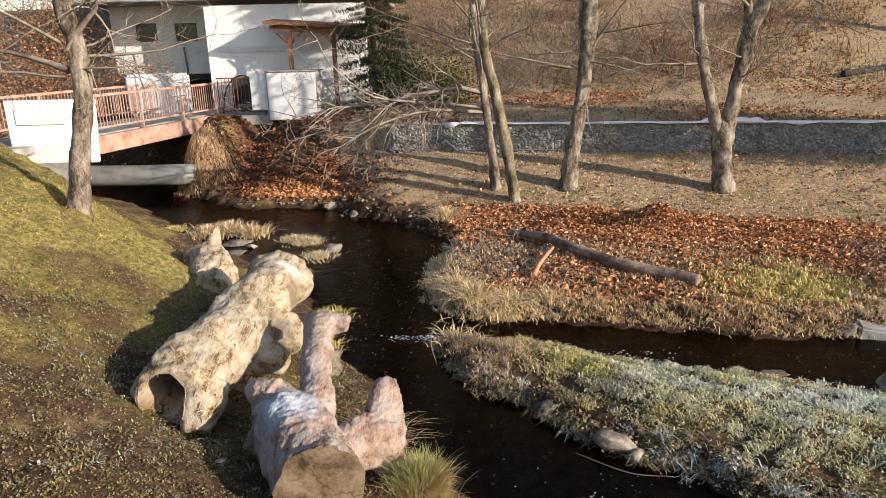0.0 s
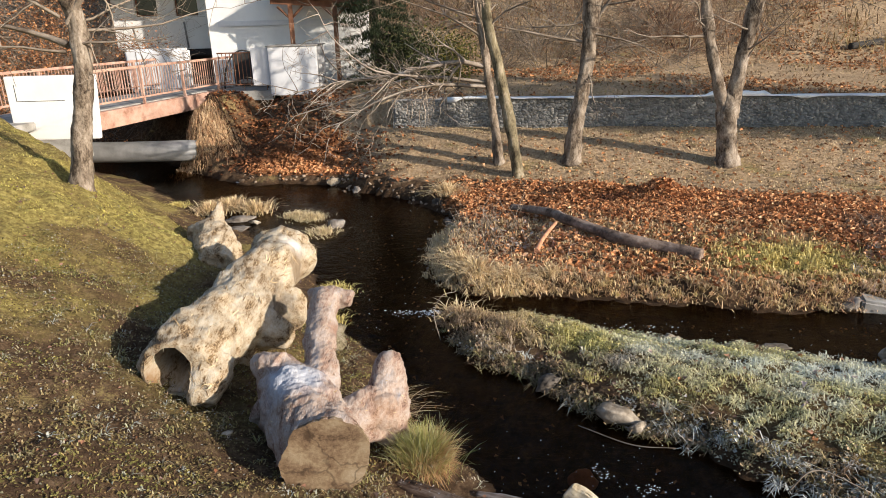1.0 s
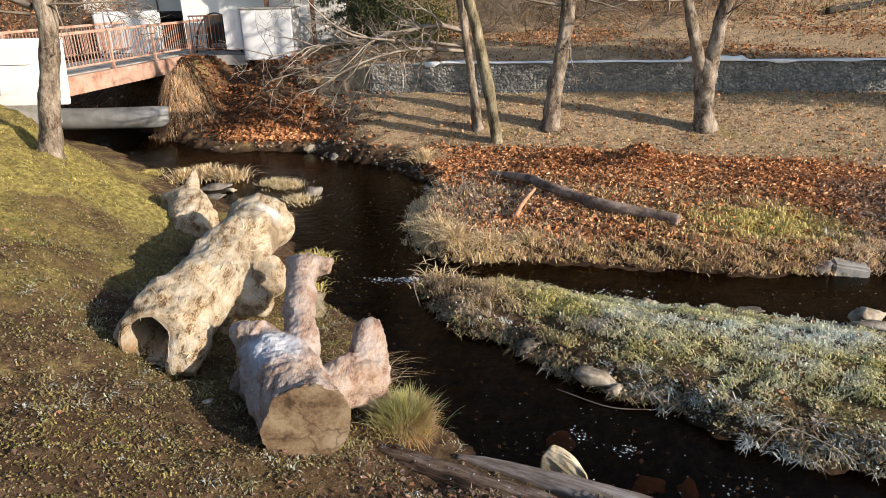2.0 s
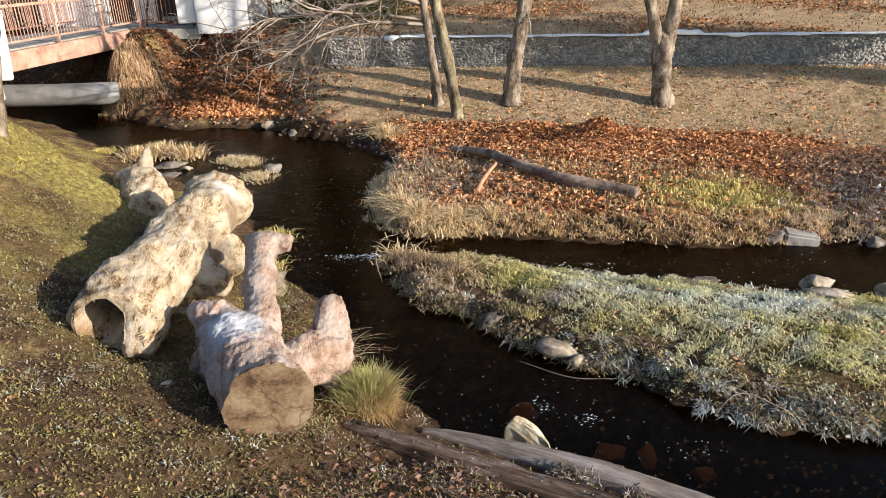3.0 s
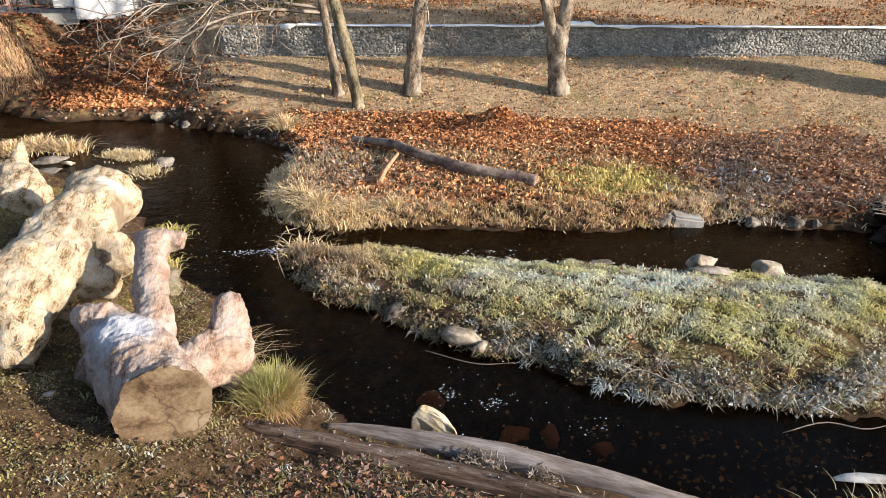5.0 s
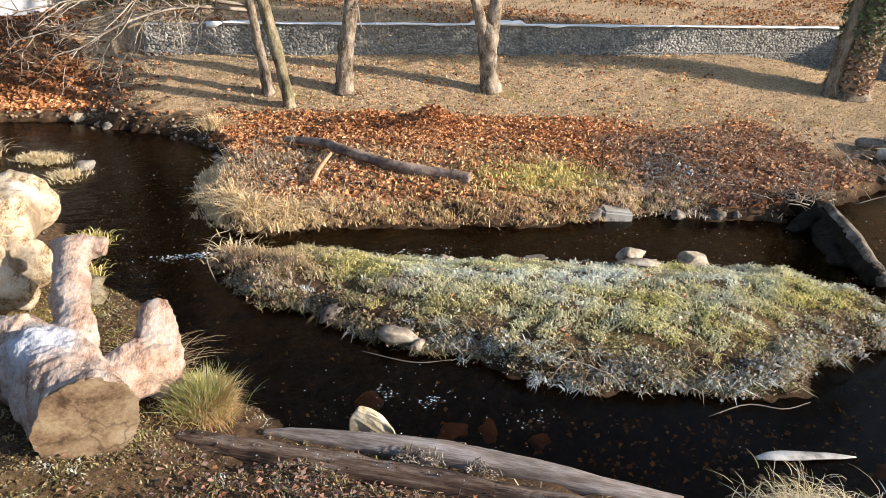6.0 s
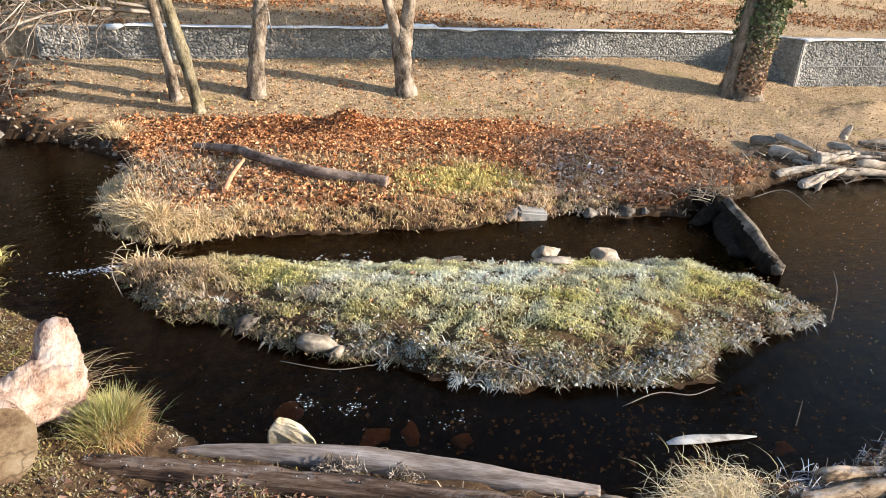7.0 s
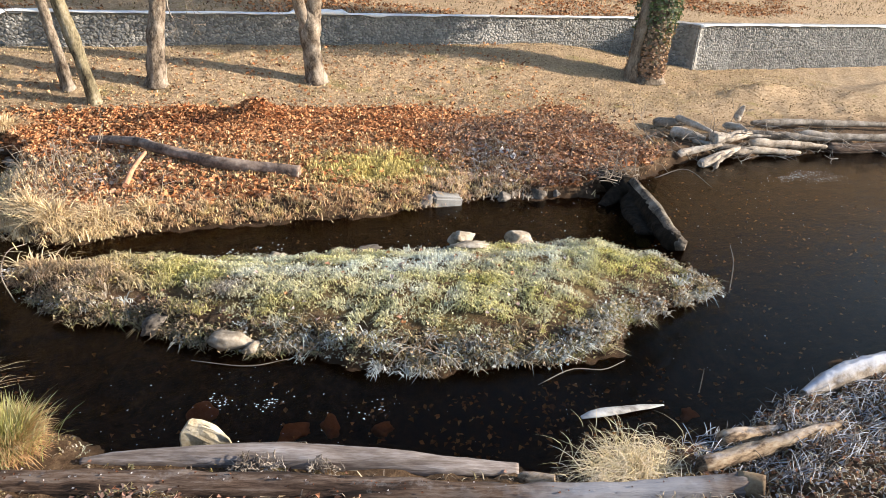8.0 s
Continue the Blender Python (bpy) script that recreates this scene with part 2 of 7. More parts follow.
def tube(bm, pts, seg=8, n=None, rough=0.0, caps=True, seed=0, squash=1.0, grain=0.0):
    """A tapering, knobbly tube through rows of x, y, z, radius; grain gives it furrows along its length."""
    c = spline(pts, n or max(4, 3 * len(pts)))
    axis, rad = c[:, :3], c[:, 3]
    t = np.gradient(axis, axis=0)
    t /= np.linalg.norm(t, axis=1)[:, None] + 1e-9
    ref = np.array((0.0, 0.0, 1.0)) if abs(t[:, 2]).mean() < 0.8 else np.array((0.0, 1.0, 0.0))
    run = np.concatenate([[0], np.cumsum(np.linalg.norm(np.diff(axis, axis=0), axis=1))])
    rings = []
    for k in range(len(c)):
        s = np.cross(t[k], ref)
        s /= np.linalg.norm(s)
        w = np.cross(s, t[k])
        ring = []
        for j in range(seg):
            a = 2 * math.pi * j / seg
            d = s * math.cos(a) + w * math.sin(a) * squash
            r = rad[k]
            if rough:
                q = Vector(axis[k] * 2.2 + d * 0.9 + seed * 7.3)
                r *= 1 + rough * (noise.noise(q) + 0.5 * noise.noise(q * 2.7) + 0.3 * noise.noise(q * 6.5))
            if grain:
                q = Vector((3.2 * math.cos(a) + seed, 3.2 * math.sin(a), run[k] * 2.2))
                r *= 1 + grain * (noise.noise(q) + 0.6 * noise.noise(Vector((q.x * 2.4, q.y * 2.4, q.z * 2.0))) + 0.45 * noise.noise(Vector((q.x * 4, q.y * 4, q.z * 6))))
            ring.append(bm.verts.new(axis[k] + d * r))
        rings.append(ring)
    for a, b in zip(rings, rings[1:]):
        for j in range(seg):
            f = bm.faces.new((a[j], a[(j + 1) % seg], b[(j + 1) % seg], b[j]))
            f.smooth = True
    if caps:
        bm.faces.new(rings[0][::-1])
        bm.faces.new(rings[-1])
    return bm


def raw(name, verts, faces_n, mat, attr=None, smooth=False):
    """One mesh from arrays: verts (n, 3) and rows of equal-sized faces."""
    me = bpy.data.meshes.new(name)
    verts, faces_n = np.asarray(verts, np.float32), np.asarray(faces_n, np.int32)
    k = faces_n.shape[1]
    me.vertices.add(len(verts))
    me.vertices.foreach_set("co", verts.ravel())
    me.loops.add(faces_n.size)
    me.loops.foreach_set("vertex_index", faces_n.ravel())
    me.polygons.add(len(faces_n))
    me.polygons.foreach_set("loop_start", np.arange(0, faces_n.size, k, dtype=np.int32))
    me.polygons.foreach_set("use_smooth", np.full(len(faces_n), smooth))
    if attr is not None:
        a = me.attributes.new("cover", "FLOAT_COLOR", "POINT")
        a.data.foreach_set("color", np.asarray(attr, np.float32).ravel())
    me.update(calc_edges=True)
    me.validate()
    me.materials.append(mat)
    return new(name, me)


def smooth(a, b, x):
    f = np.clip((x - a) / (b - a), 0, 1)
    return f * f * (3 - 2 * f)


def wave(x, y, s, seed=0.0):
    """A cheap smooth unevenness, about -1 to 1."""
    a, b = x / s + seed * 1.7, y / s - seed * 2.3
    return (np.sin(a * 1.3 + 1.9 * np.sin(b * 0.7 + seed)) + np.sin(b * 1.7 + 1.6 * np.sin(a * 0.9 - seed)) + np.sin((a + b) * 2.9 + seed) * 0.5 + np.sin((a - 1.4 * b) * 4.3) * 0.35) / 2.85


# ---- the ground's plan ----
FAR_EDGE = [(60, -6), (30, 4.2), (17.7, 7.4), (14.8, 8.0), (13.2, 8.3), (12, 8.65), (11, 8.4), (9.8, 8.2), (8.5, 7.9), (7.6, 8.2), (6.7, 8.6), (5.5, 8.6), (3.4, 9.0), (1.8, 9.4), (0.5, 9.5), (-0.05, 10.2), (-0.15, 11.6), (0.15, 12.8), (0.0, 14.2), (-0.7, 15.4), (-2.0, 16.3), (-3.1, 17.3), (-5.4, 17.6), (-7.1, 19.0), (-9.5, 21.5), (-16, 25), (-40, 32), (-90, 40)]
NEAR_EDGE = [(60, -22), (30, -5), (14, 0.9), (9.5, 2.3), (7.8, 2.5), (5.9, 2.6), (4.7, 2.6), (3.2, 3.1), (1.6, 4.25), (0.45, 4.85), (0.1, 5.4), (-0.75, 6.5), (-1.0, 7.6), (-1.7, 8.8), (-2.3, 10.6), (-3.6, 12.3), (-5.6, 14.6), (-6.9, 16.2), (-9.6, 19.0), (-16, 22), (-40, 29), (-90, 37)]
ISLAND = [(-0.1, 8.55), (0.25, 7.5), (0.95, 6.95), (1.25, 6.45), (1.85, 5.85), (2.4, 5.5), (3.0, 4.85), (3.5, 4.65), (4.1, 4.4), (4.6, 4.22), (5.2, 4.15), (6.0, 4.42), (7.3, 4.45), (7.5, 4.75), (7.3, 5.6), (7.0, 6.15), (5.8, 6.65), (4.3, 7.2), (3.3, 7.55), (2.5, 7.75), (1.8, 8.2), (0.95, 8.45), (0.3, 8.6)]


def inside_and_edge(x, y, ring):
    """Metres from the ring's edge, plus inside it."""
    p = np.asarray(ring, float)
    q = np.roll(p, -1, 0)
    best, odd = np.full(x.shape, 1e9), np.zeros(x.shape, bool)
    for (ax, ay), (bx, by) in zip(p, q):
        dx, dy = bx - ax, by - ay
        f = np.clip(((x - ax) * dx + (y - ay) * dy) / (dx * dx + dy * dy + 1e-12), 0, 1)
        best = np.minimum(best, np.hypot(x - ax - f * dx, y - ay - f * dy))
        if dy:
            odd ^= ((ay > y) != (by > y)) & (x < ax + (y - ay) / dy * dx)
    return np.where(odd, best, -best)


far_ring = np.vstack([spline(FAR_EDGE, 110), [(-300, 60), (-300, 400), (400, 400), (400, -40)]])
near_ring = np.vstack([spline(NEAR_EDGE, 90), [(-300, 50), (-300, -300), (400, -300), (400, -100)]])
isle_ring = spline(ISLAND + ISLAND[:1], 80)[:-1]


def wall_y(x):
    return 19.0 - 0.16 * x


def lie(x, y):
    """Height of the ground, and the distances inland on the far bank, the near bank and the island."""
    x, y = np.asarray(x, float), np.asarray(y, float)
    wob = 0.13 * wave(x, y, 0.32, 2) + 0.08 * wave(x, y, 0.12, 5)
    df, dn, di = (inside_and_edge(x, y, r) + wob for r in (far_ring, near_ring, isle_ring))
    bed = -0.42 * smooth(0, 0.9, -np.maximum(np.maximum(df, dn), di)) + 0.05 * wave(x, y, 0.5, 1)
    # far bank: a low terrace, the earth slope in front of the wall, the hill behind it
    dw = wall_y(x) - y
    step = 1.9 * smooth(18.7, 19.0, x)
    terrace = 0.24 * smooth(-0.05, 0.28, df) + 0.2 * smooth(0.2, 3.0, df)
    slope = (0.72 - 0.6 * smooth(14.5, 19.5, x)) * smooth(4.2, 0.2, dw - 1.9 * smooth(17.0, 19.0, x))
    right = terrace + slope
    # higher slopes, largely unseen, steepened so the stream mirrors less sky
    behind = 1.88 + 0.09 * np.maximum(-dw, 0) + 0.36 * np.maximum(-dw - 6, 0) + 0.4 * np.maximum(-dw - 13, 0) - 0.7 * np.maximum(-dw - 60, 0)
    right = np.where(dw < step - 0.4, behind, right)
    steep = smooth(-5.8, -7.0, x)
    left = 0.2 * smooth(-0.05, 0.3, df) + 1.75 * smooth(0.4 - 0.35 * steep, 4.6 - 2.6 * steep, df) + 0.1 * np.maximum(df - 14, 0)
    mix = smooth(-1.3, -2.9, x + 0.12 * np.maximum(y - 19, 0))
    far = left * mix + right * (1 - mix)
    near = 0.12 * smooth(-0.05, 0.25, dn) + 0.25 * smooth(0.2, 1.3, dn) + 1.95 * smooth(0, 1, (dn - 0.7) / (5.5 - 2.6 * smooth(6, 13, y)))
    isle = 0.17 * smooth(-0.04, 0.22, di) + 0.16 * smooth(0.1, 1.0, di)
    z = np.where(df > -0.05, far, np.where(dn > -0.05, near, np.where(di > -0.04, isle, bed)))
    land = np.maximum(np.maximum(df, dn), di)
    z = z + (df > 0) * 0.3 * (np.exp(-(((x - 18.2) / 1.3) ** 2) - ((y - 11.2) / 0.5) ** 2) + np.exp(-(((x - 23.5) / 2.5) ** 2) - ((y - 10.0) / 0.6) ** 2))
    z = z + (df > 0) * (0.26 * np.exp(-(((x - 4.45) / 0.45) ** 2) - ((y - 13.35) / 0.4) ** 2) + 0.14 * np.exp(-(((x - 3.1) / 0.9) ** 2) - ((y - 13.75) / 0.35) ** 2) + (0.14 + 0.05 * wave(x, y, 0.3, 44)) * np.exp(-(((x - 8.6) / 1.6) ** 2) - ((y - 9.9) / 1.0) ** 2))
    z = z + smooth(-0.1, 0.4, df) * 1.25 * np.exp(-(((x + 7.2) / 0.75) ** 2) - ((y - 20.1) / 0.8) ** 2)
    z = z + smooth(0, 0.4, land) * (0.025 * wave(x, y, 0.22, 3) + 0.03 * wave(x, y, 0.9, 4))
    return z, df, dn, di


def ladder(lo, hi, step, far_lo, far_hi):
    mid = list(np.arange(lo, hi + step / 2, step))
    s, a = step, mid[-1]
    while a < far_hi:
        s *= 1.22
        a += s
        mid.append(a)
    s, a = step, mid[0]
    while a > far_lo:
        s *= 1.22
        a -= s
        mid.insert(0, a)
    return np.array(mid)


def leaf_zone(x, y, df):
    """How thickly fallen leaves lie, 0 to 1."""
    bar = np.exp(-(((y - 12.95 + 0.34 * (x - 4)) / 1.25) ** 4)) * smooth(-0.4, 0.5, x) * smooth(9.5, 6.8, x)
    cove = np.exp(-(((x + 4.0) / 1.5) ** 2)) * smooth(0.1, 0.5, df) * smooth(3.2, 1.2, df) * 0.9
    bank = smooth(0.3, 1, df) * smooth(-2.4, -3.4, x) * 0.22 * smooth(26, 22, y) * smooth(-12, -9, x)
    pile = smooth(6.3, 7.3, x + 0.4 * (y - 9.5)) * smooth(11.9, 10.4, x) * smooth(3.9, 2.4, df) * smooth(0.08, 0.3, df) * 0.95
    weeds = 0.28 * smooth(0.1, 0.5, df) * smooth(12.5, 10.5, y) * smooth(-0.5, 0.5, x) * smooth(6.5, 4.0, x)
    pile = np.maximum(pile, weeds)
    patch = np.exp(-(((x - 5.35) / 1.5) ** 2) - ((y - 9.9 + 0.12 * (x - 5)) / 0.8) ** 2)
    base = np.maximum(np.maximum(bar, cove), np.maximum(bank, pile)) * (1 - 0.85 * patch)
    return np.clip(base + 0.3 * wave(x, y, 0.5, 8) * smooth(0.1, 0.4, base), 0, 1)


def green_zone(x, y, df, dn, di):
    """How green the grass is, 0 to 1."""
    patch = np.exp(-(((x - 5.4) / 1.7) ** 2) - ((y - 9.95 + 0.12 * (x - 5)) / 0.85) ** 2)
    lawn = 0.75 * smooth(0.9, 2.2, dn) * smooth(6.0, 9.5, y - 0.35 * x) * (1 - 0.5 * smooth(12, 15, y))
    isle = 0.32 * smooth(0.1, 0.5, di)
    near = 0.15 * smooth(0.2, 0.6, dn)
    return np.clip(np.maximum(np.maximum(patch, lawn), np.maximum(isle, near)) + (0.4 * wave(x, y, 0.5, 11) + 0.35 * wave(x, y, 1.5, 12)) * (dn > 0) * (0.3 + 0.7 * smooth(5.0, 8.0, y - 0.35 * x)), 0, 1)


gx, gy = ladder(-11.5, 27, 0.075, -260, 300), ladder(0.5, 23, 0.075, -200, 340)
GX, GY = np.meshgrid(gx, gy)
GZ, DF, DN, DI = lie(GX.ravel(), GY.ravel())
XX, YY = GX.ravel(), GY.ravel()
cover = np.zeros((len(XX), 4))
cover[:, 0] = green_zone(XX, YY, DF, DN, DI)
cover[:, 1] = leaf_zone(XX, YY, DF)
cover[:, 2] = np.maximum(smooth(0.25, -0.1, np.maximum(np.maximum(DF, DN), DI)), 0.9 * (DF > 0) * np.exp(-(((XX - 7.5) / 0.9) ** 2) - ((YY - 9.3) / 0.9) ** 2))  # mud, wet bed, rotten leaves, and a hollow's shade put into the colour
cover[:, 3] = smooth(0.3, 2.6 - 1.6 * smooth(1.0, -0.5, XX), DF + 0.4 * wave(XX, YY, 0.8, 45)) * smooth(-3.4, -2.2, XX + 0.15 * (YY - 17))  # dry tan earth of the far bank
nx, ny = len(gx), len(gy)


def on_grid(values, x, y):
    """The grid's value at a place, between its four corners."""
    i, j = min(max(int(np.searchsorted(gx, x)) - 1, 0), nx - 2), min(max(int(np.searchsorted(gy, y)) - 1, 0), ny - 2)
    u, v = (x - gx[i]) / (gx[i + 1] - gx[i]), (y - gy[j]) / (gy[j + 1] - gy[j])
    k = j * nx + i
    return float((values[k] * (1 - u) + values[k + 1] * u) * (1 - v) + (values[k + nx] * (1 - u) + values[k + nx + 1] * u) * v)


def ground_z(x, y):
    return on_grid(GZ, x, y)


idx = np.arange(nx * ny).reshape(ny, nx)
quads = np.stack([idx[:-1, :-1], idx[:-1, 1:], idx[1:, 1:], idx[1:, :-1]], -1).reshape(-1, 4)


def ground_material():
    m = bpy.data.materials.new("earth_and_grass")
    m.use_nodes = True
    nt = m.node_tree
    N, K = nt.nodes.new, nt.links.new
    bsdf = nt.nodes["Principled BSDF"]
    bsdf.inputs["Roughness"].default_value, bsdf.inputs["Specular IOR Level"].default_value = 1.0, 0.15
    co, at, sep = N("ShaderNodeTexCoord"), N("ShaderNodeAttribute"), N("ShaderNodeSeparateColor")
    at.attribute_name = "cover"
    K(at.outputs["Color"], sep.inputs[0])

    def tex(scale, stops):
        n, r = N("ShaderNodeTexNoise"), N("ShaderNodeValToRGB")
        n.inputs["Scale"].default_value, n.inputs["Detail"].default_value, n.inputs["Roughness"].default_value = scale, 12, 0.75
        K(co.outputs["Object"], n.inputs["Vector"])
        els = r.color_ramp.elements
        while len(els) < len(stops):
            els.new(0.5)
        for e, (p, c) in zip(els, stops):
            e.position, e.color = p, (*c, 1)
        K(n.outputs[0], r.inputs[0])
        return r.outputs[0], n.outputs[0]

    soil, hs = tex(9, [(0.3, (0.035, 0.021, 0.013)), (0.5, (0.10, 0.062, 0.036)), (0.68, (0.22, 0.148, 0.09))])
    tan, ht = tex(11, [(0.3, (0.16, 0.105, 0.06)), (0.5, (0.38, 0.27, 0.165)), (0.7, (0.60, 0.47, 0.32))])
    grass, hg = tex(14, [(0.3, (0.06, 0.045, 0.02)), (0.45, (0.21, 0.165, 0.055)), (0.58, (0.38, 0.32, 0.105)), (0.75, (0.54, 0.46, 0.22))])
    leaf, hl = tex(16, [(0.3, (0.07, 0.028, 0.014)), (0.5, (0.30, 0.12, 0.05)), (0.7, (0.52, 0.26, 0.12))])
    mud, hm = tex(7, [(0.3, (0.02, 0.013, 0.008)), (0.55, (0.06, 0.036, 0.02)), (0.75, (0.13, 0.075, 0.035))])
    grit, hgr = tex(45, [(0.3, (0.0, 0.0, 0.0)), (0.7, (1, 1, 1))])

    def mix(a, b, fac, lo, hi):
        """b over a, where fac with some grit passes lo to hi."""
        ad, mr, mx = N("ShaderNodeMath"), N("ShaderNodeMapRange"), N("ShaderNodeMix")
        ad.operation = "MULTIPLY_ADD"
        ad.inputs[1].default_value = 0.5
        K(hgr, ad.inputs[0])
        K(fac, ad.inputs[2])
        mr.inputs["From Min"].default_value, mr.inputs["From Max"].default_value = lo + 0.25, hi + 0.25
        K(ad.outputs[0], mr.inputs["Value"])
        mx.data_type = "RGBA"
        K(mr.outputs[0], mx.inputs["Factor"])
        K(a, mx.inputs[6])
        K(b, mx.inputs[7])
        return mx.outputs[2]

    patch, hp = tex(0.9, [(0.35, (0.10, 0.062, 0.032)), (0.5, (0.22, 0.15, 0.075)), (0.65, (0.30, 0.24, 0.10))])
    col = mix(soil, tan, at.outputs["Alpha"], 0.2, 0.8)
    col = mix(col, patch, hp, 0.56, 0.66)
    col = mix(col, grass, sep.outputs[0], 0.25, 0.75)
    col = mix(col, leaf, sep.outputs[1], 0.2, 0.6)
    col = mix(col, mud, sep.outputs[2], 0.3, 0.8)
    K(col, bsdf.inputs["Base Color"])
    bp = N("ShaderNodeBump")
    bp.inputs["Strength"].default_value, bp.inputs["Distance"].default_value = 1.0, 0.04
    ad = N("ShaderNodeMath")
    K(hg, ad.inputs[0])
    K(hgr, ad.inputs[1])
    K(ad.outputs[0], bp.inputs["Height"])
    K(bp.outputs[0], bsdf.inputs["Normal"])
    return m


ground = raw("ground", np.stack([XX, YY, GZ], -1), quads, ground_material(), cover, smooth=True)
tagged(ground, "brown earth banks with thin winter grass beside a stream", "ground", kind="structure")

# ---- water ----


def water_material():
    m = bpy.data.materials.new("dark_stream_water")
    m.use_nodes = True
    nt = m.node_tree
    N, K = nt.nodes.new, nt.links.new
    nt.nodes.remove(nt.nodes["Principled BSDF"])
    co, mp = N("ShaderNodeTexCoord"), N("ShaderNodeMapping")
    mp.inputs["Rotation"].default_value, mp.inputs["Scale"].default_value = (0, 0, radians(-12)), (0.7, 1.5, 1)
    n1, n2, bp = N("ShaderNodeTexNoise"), N("ShaderNodeTexNoise"), N("ShaderNodeBump")
    K(co.outputs["Object"], mp.inputs[0])
    for n, s in ((n1, 3.0), (n2, 14.0)):
        n.inputs["Scale"].default_value, n.inputs["Detail"].default_value = s, 4
        n.inputs["Distortion"].default_value = 0.6
        K(mp.outputs[0], n.inputs["Vector"])
    ad = N("ShaderNodeMath")
    ad.operation = "MULTIPLY_ADD"
    ad.inputs[1].default_value = 0.3
    K(n2.outputs[0], ad.inputs[0])
    K(n1.outputs[0], ad.inputs[2])
    K(ad.outputs[0], bp.inputs["Height"])
    bp.inputs["Strength"].default_value, bp.inputs["Distance"].default_value = 0.28, 0.05
    clear, gloss, fr, mx = N("ShaderNodeBsdfTransparent"), N("ShaderNodeBsdfGlossy"), N("ShaderNodeFresnel"), N("ShaderNodeMixShader")
    clear.inputs["Color"].default_value = (0.55, 0.37, 0.21, 1)
    gloss.inputs["Color"].default_value = (0.66, 0.61, 0.54, 1)
    gloss.inputs["Roughness"].default_value = 0.04
    fr.inputs["IOR"].default_value = 1.2
    K(bp.outputs[0], gloss.inputs["Normal"])
    K(bp.outputs[0], fr.inputs["Normal"])
    K(fr.outputs[0], mx.inputs[0])
    K(clear.outputs[0], mx.inputs[1])
    K(gloss.outputs[0], mx.inputs[2])
    K(mx.outputs[0], nt.nodes["Material Output"].inputs["Surface"])
    return m


bm = bmesh.new()
for x, y in ((-120, -60), (120, -60), (120, 60), (-120, 60)):
    bm.verts.new((x, y, 0.0))
bm.faces.new(bm.verts)
water = part("water", bm, water_material())
tagged(water, "dark brown shallow stream water with small ripples", "water", kind="structure")

# ---- gabion wall ----


def rough_stone(r, seed, flat=0.75):
    bm = bmesh.new()
    bmesh.ops.create_icosphere(bm, subdivisions=1, radius=r)
    for v in bm.verts:
        k = 1 + 0.45 * noise.noise(v.co * (1.6 / r) + Vector((seed * 3.1, seed, 0)))
        v.co = Vector((v.co.x * 1.1, v.co.y * 0.7, v.co.z * flat)) * k
        v.co.y = max(v.co.y, -0.022)
    me = bpy.data.meshes.new("stone")
    bm.to_mesh(me)
    bm.free()
    me.materials.append(M_STONE)
    return me


STONES = [rough_stone(0.047, k, 0.6 + 0.06 * k) for k in range(8)]


def gabion(name, a, b, z0, z1, label, near_parts):
    """A basket wall from a to b (in plan), its stones showing on the face towards the stream."""
    a, b = Vector((*a, 0)), Vector((*b, 0))
    run = (b - a).length
    turn = math.degrees(math.atan2(b.y - a.y, b.x - a.x))
    wall = new(name)
    wall.matrix_world = pose(a.x, a.y, z0, 0, 0, turn)
    tagged(wall, label, "gabion wall", kind="structure")
    h = z1 - z0
    bm = bmesh.new()
    box(bm, (0, 0.09, 0), (run, 0.9, h - 0.03))
    part("core", bm, M_CONCRETE, wall)
    rnd = random.Random(len(name) + int(run * 10))
    rest_v, rest_f, made = [], [], 0
    z = 0.05
    while z < h - 0.02:
        x = 0.06 + rnd.random() * 0.05
        while x < run - 0.04:
            me = rnd.choice(STONES)
            s = rnd.uniform(0.9, 1.4)
            m = pose(x, 0.06 + rnd.uniform(-0.010, 0.015), z + rnd.uniform(-0.025, 0.025) + 0.02 * math.sin(x * 5 + z * 9), rnd.uniform(-20, 20), rnd.uniform(-40, 40), rnd.uniform(-20, 20)) @ Matrix.Diagonal((s, s, s * rnd.uniform(0.8, 1.05), 1))
            if near_parts[0] <= x <= near_parts[1] and made < 290:
                made += 1
                ob = new("stone", me)
                ob.parent = wall
                ob.matrix_basis = m
            else:
                k = len(rest_v)
                rest_v += [m @ v.co for v in me.vertices]
                rest_f += [[i + k for i in p.vertices] for p in me.polygons]
            x += 0.074 * s + rnd.uniform(0.0, 0.012)
        z += 0.058
    if rest_v:
        ob = raw("stone_fill", rest_v, rest_f, M_STONE)
        ob.parent = wall
        tagged(ob, kind="stuff")
    # the wire basket: uprights at each joint, and lines between them
    x = 0.0
    while x <= run + 0.01:
        part("wire", box(bmesh.new(), (x - 0.006, -0.012, 0), (x + 0.006, -0.002, h)), M_PIPE, wall)
        x += 1.0
    for zz in (0.02, h * 0.5, h - 0.02):
        part("wire", box(bmesh.new(), (0, -0.014, zz - 0.005), (run, -0.004, zz + 0.005)), M_PIPE, wall)
    return wall


W0, W1 = (-1.45, wall_y(-1.45)), (18.6, wall_y(18.6))
gabion("wall_far", W0, W1, 0.55, 1.95, "low grey stone gabion wall below the hillside", (14.0, 15.5))
C1 = (W1[0] + 0.15, W1[1] - 1.9)
gabion("wall_return", W1, C1, 0.5, 1.95, "short return of the grey stone gabion wall", (0.0, 0.0))
gabion("wall_right", C1, (C1[0] + 14.0, C1[1] - 2.35), 0.4, 1.97, "taller grey stone gabion wall in wire baskets", (0.0, 1.6))


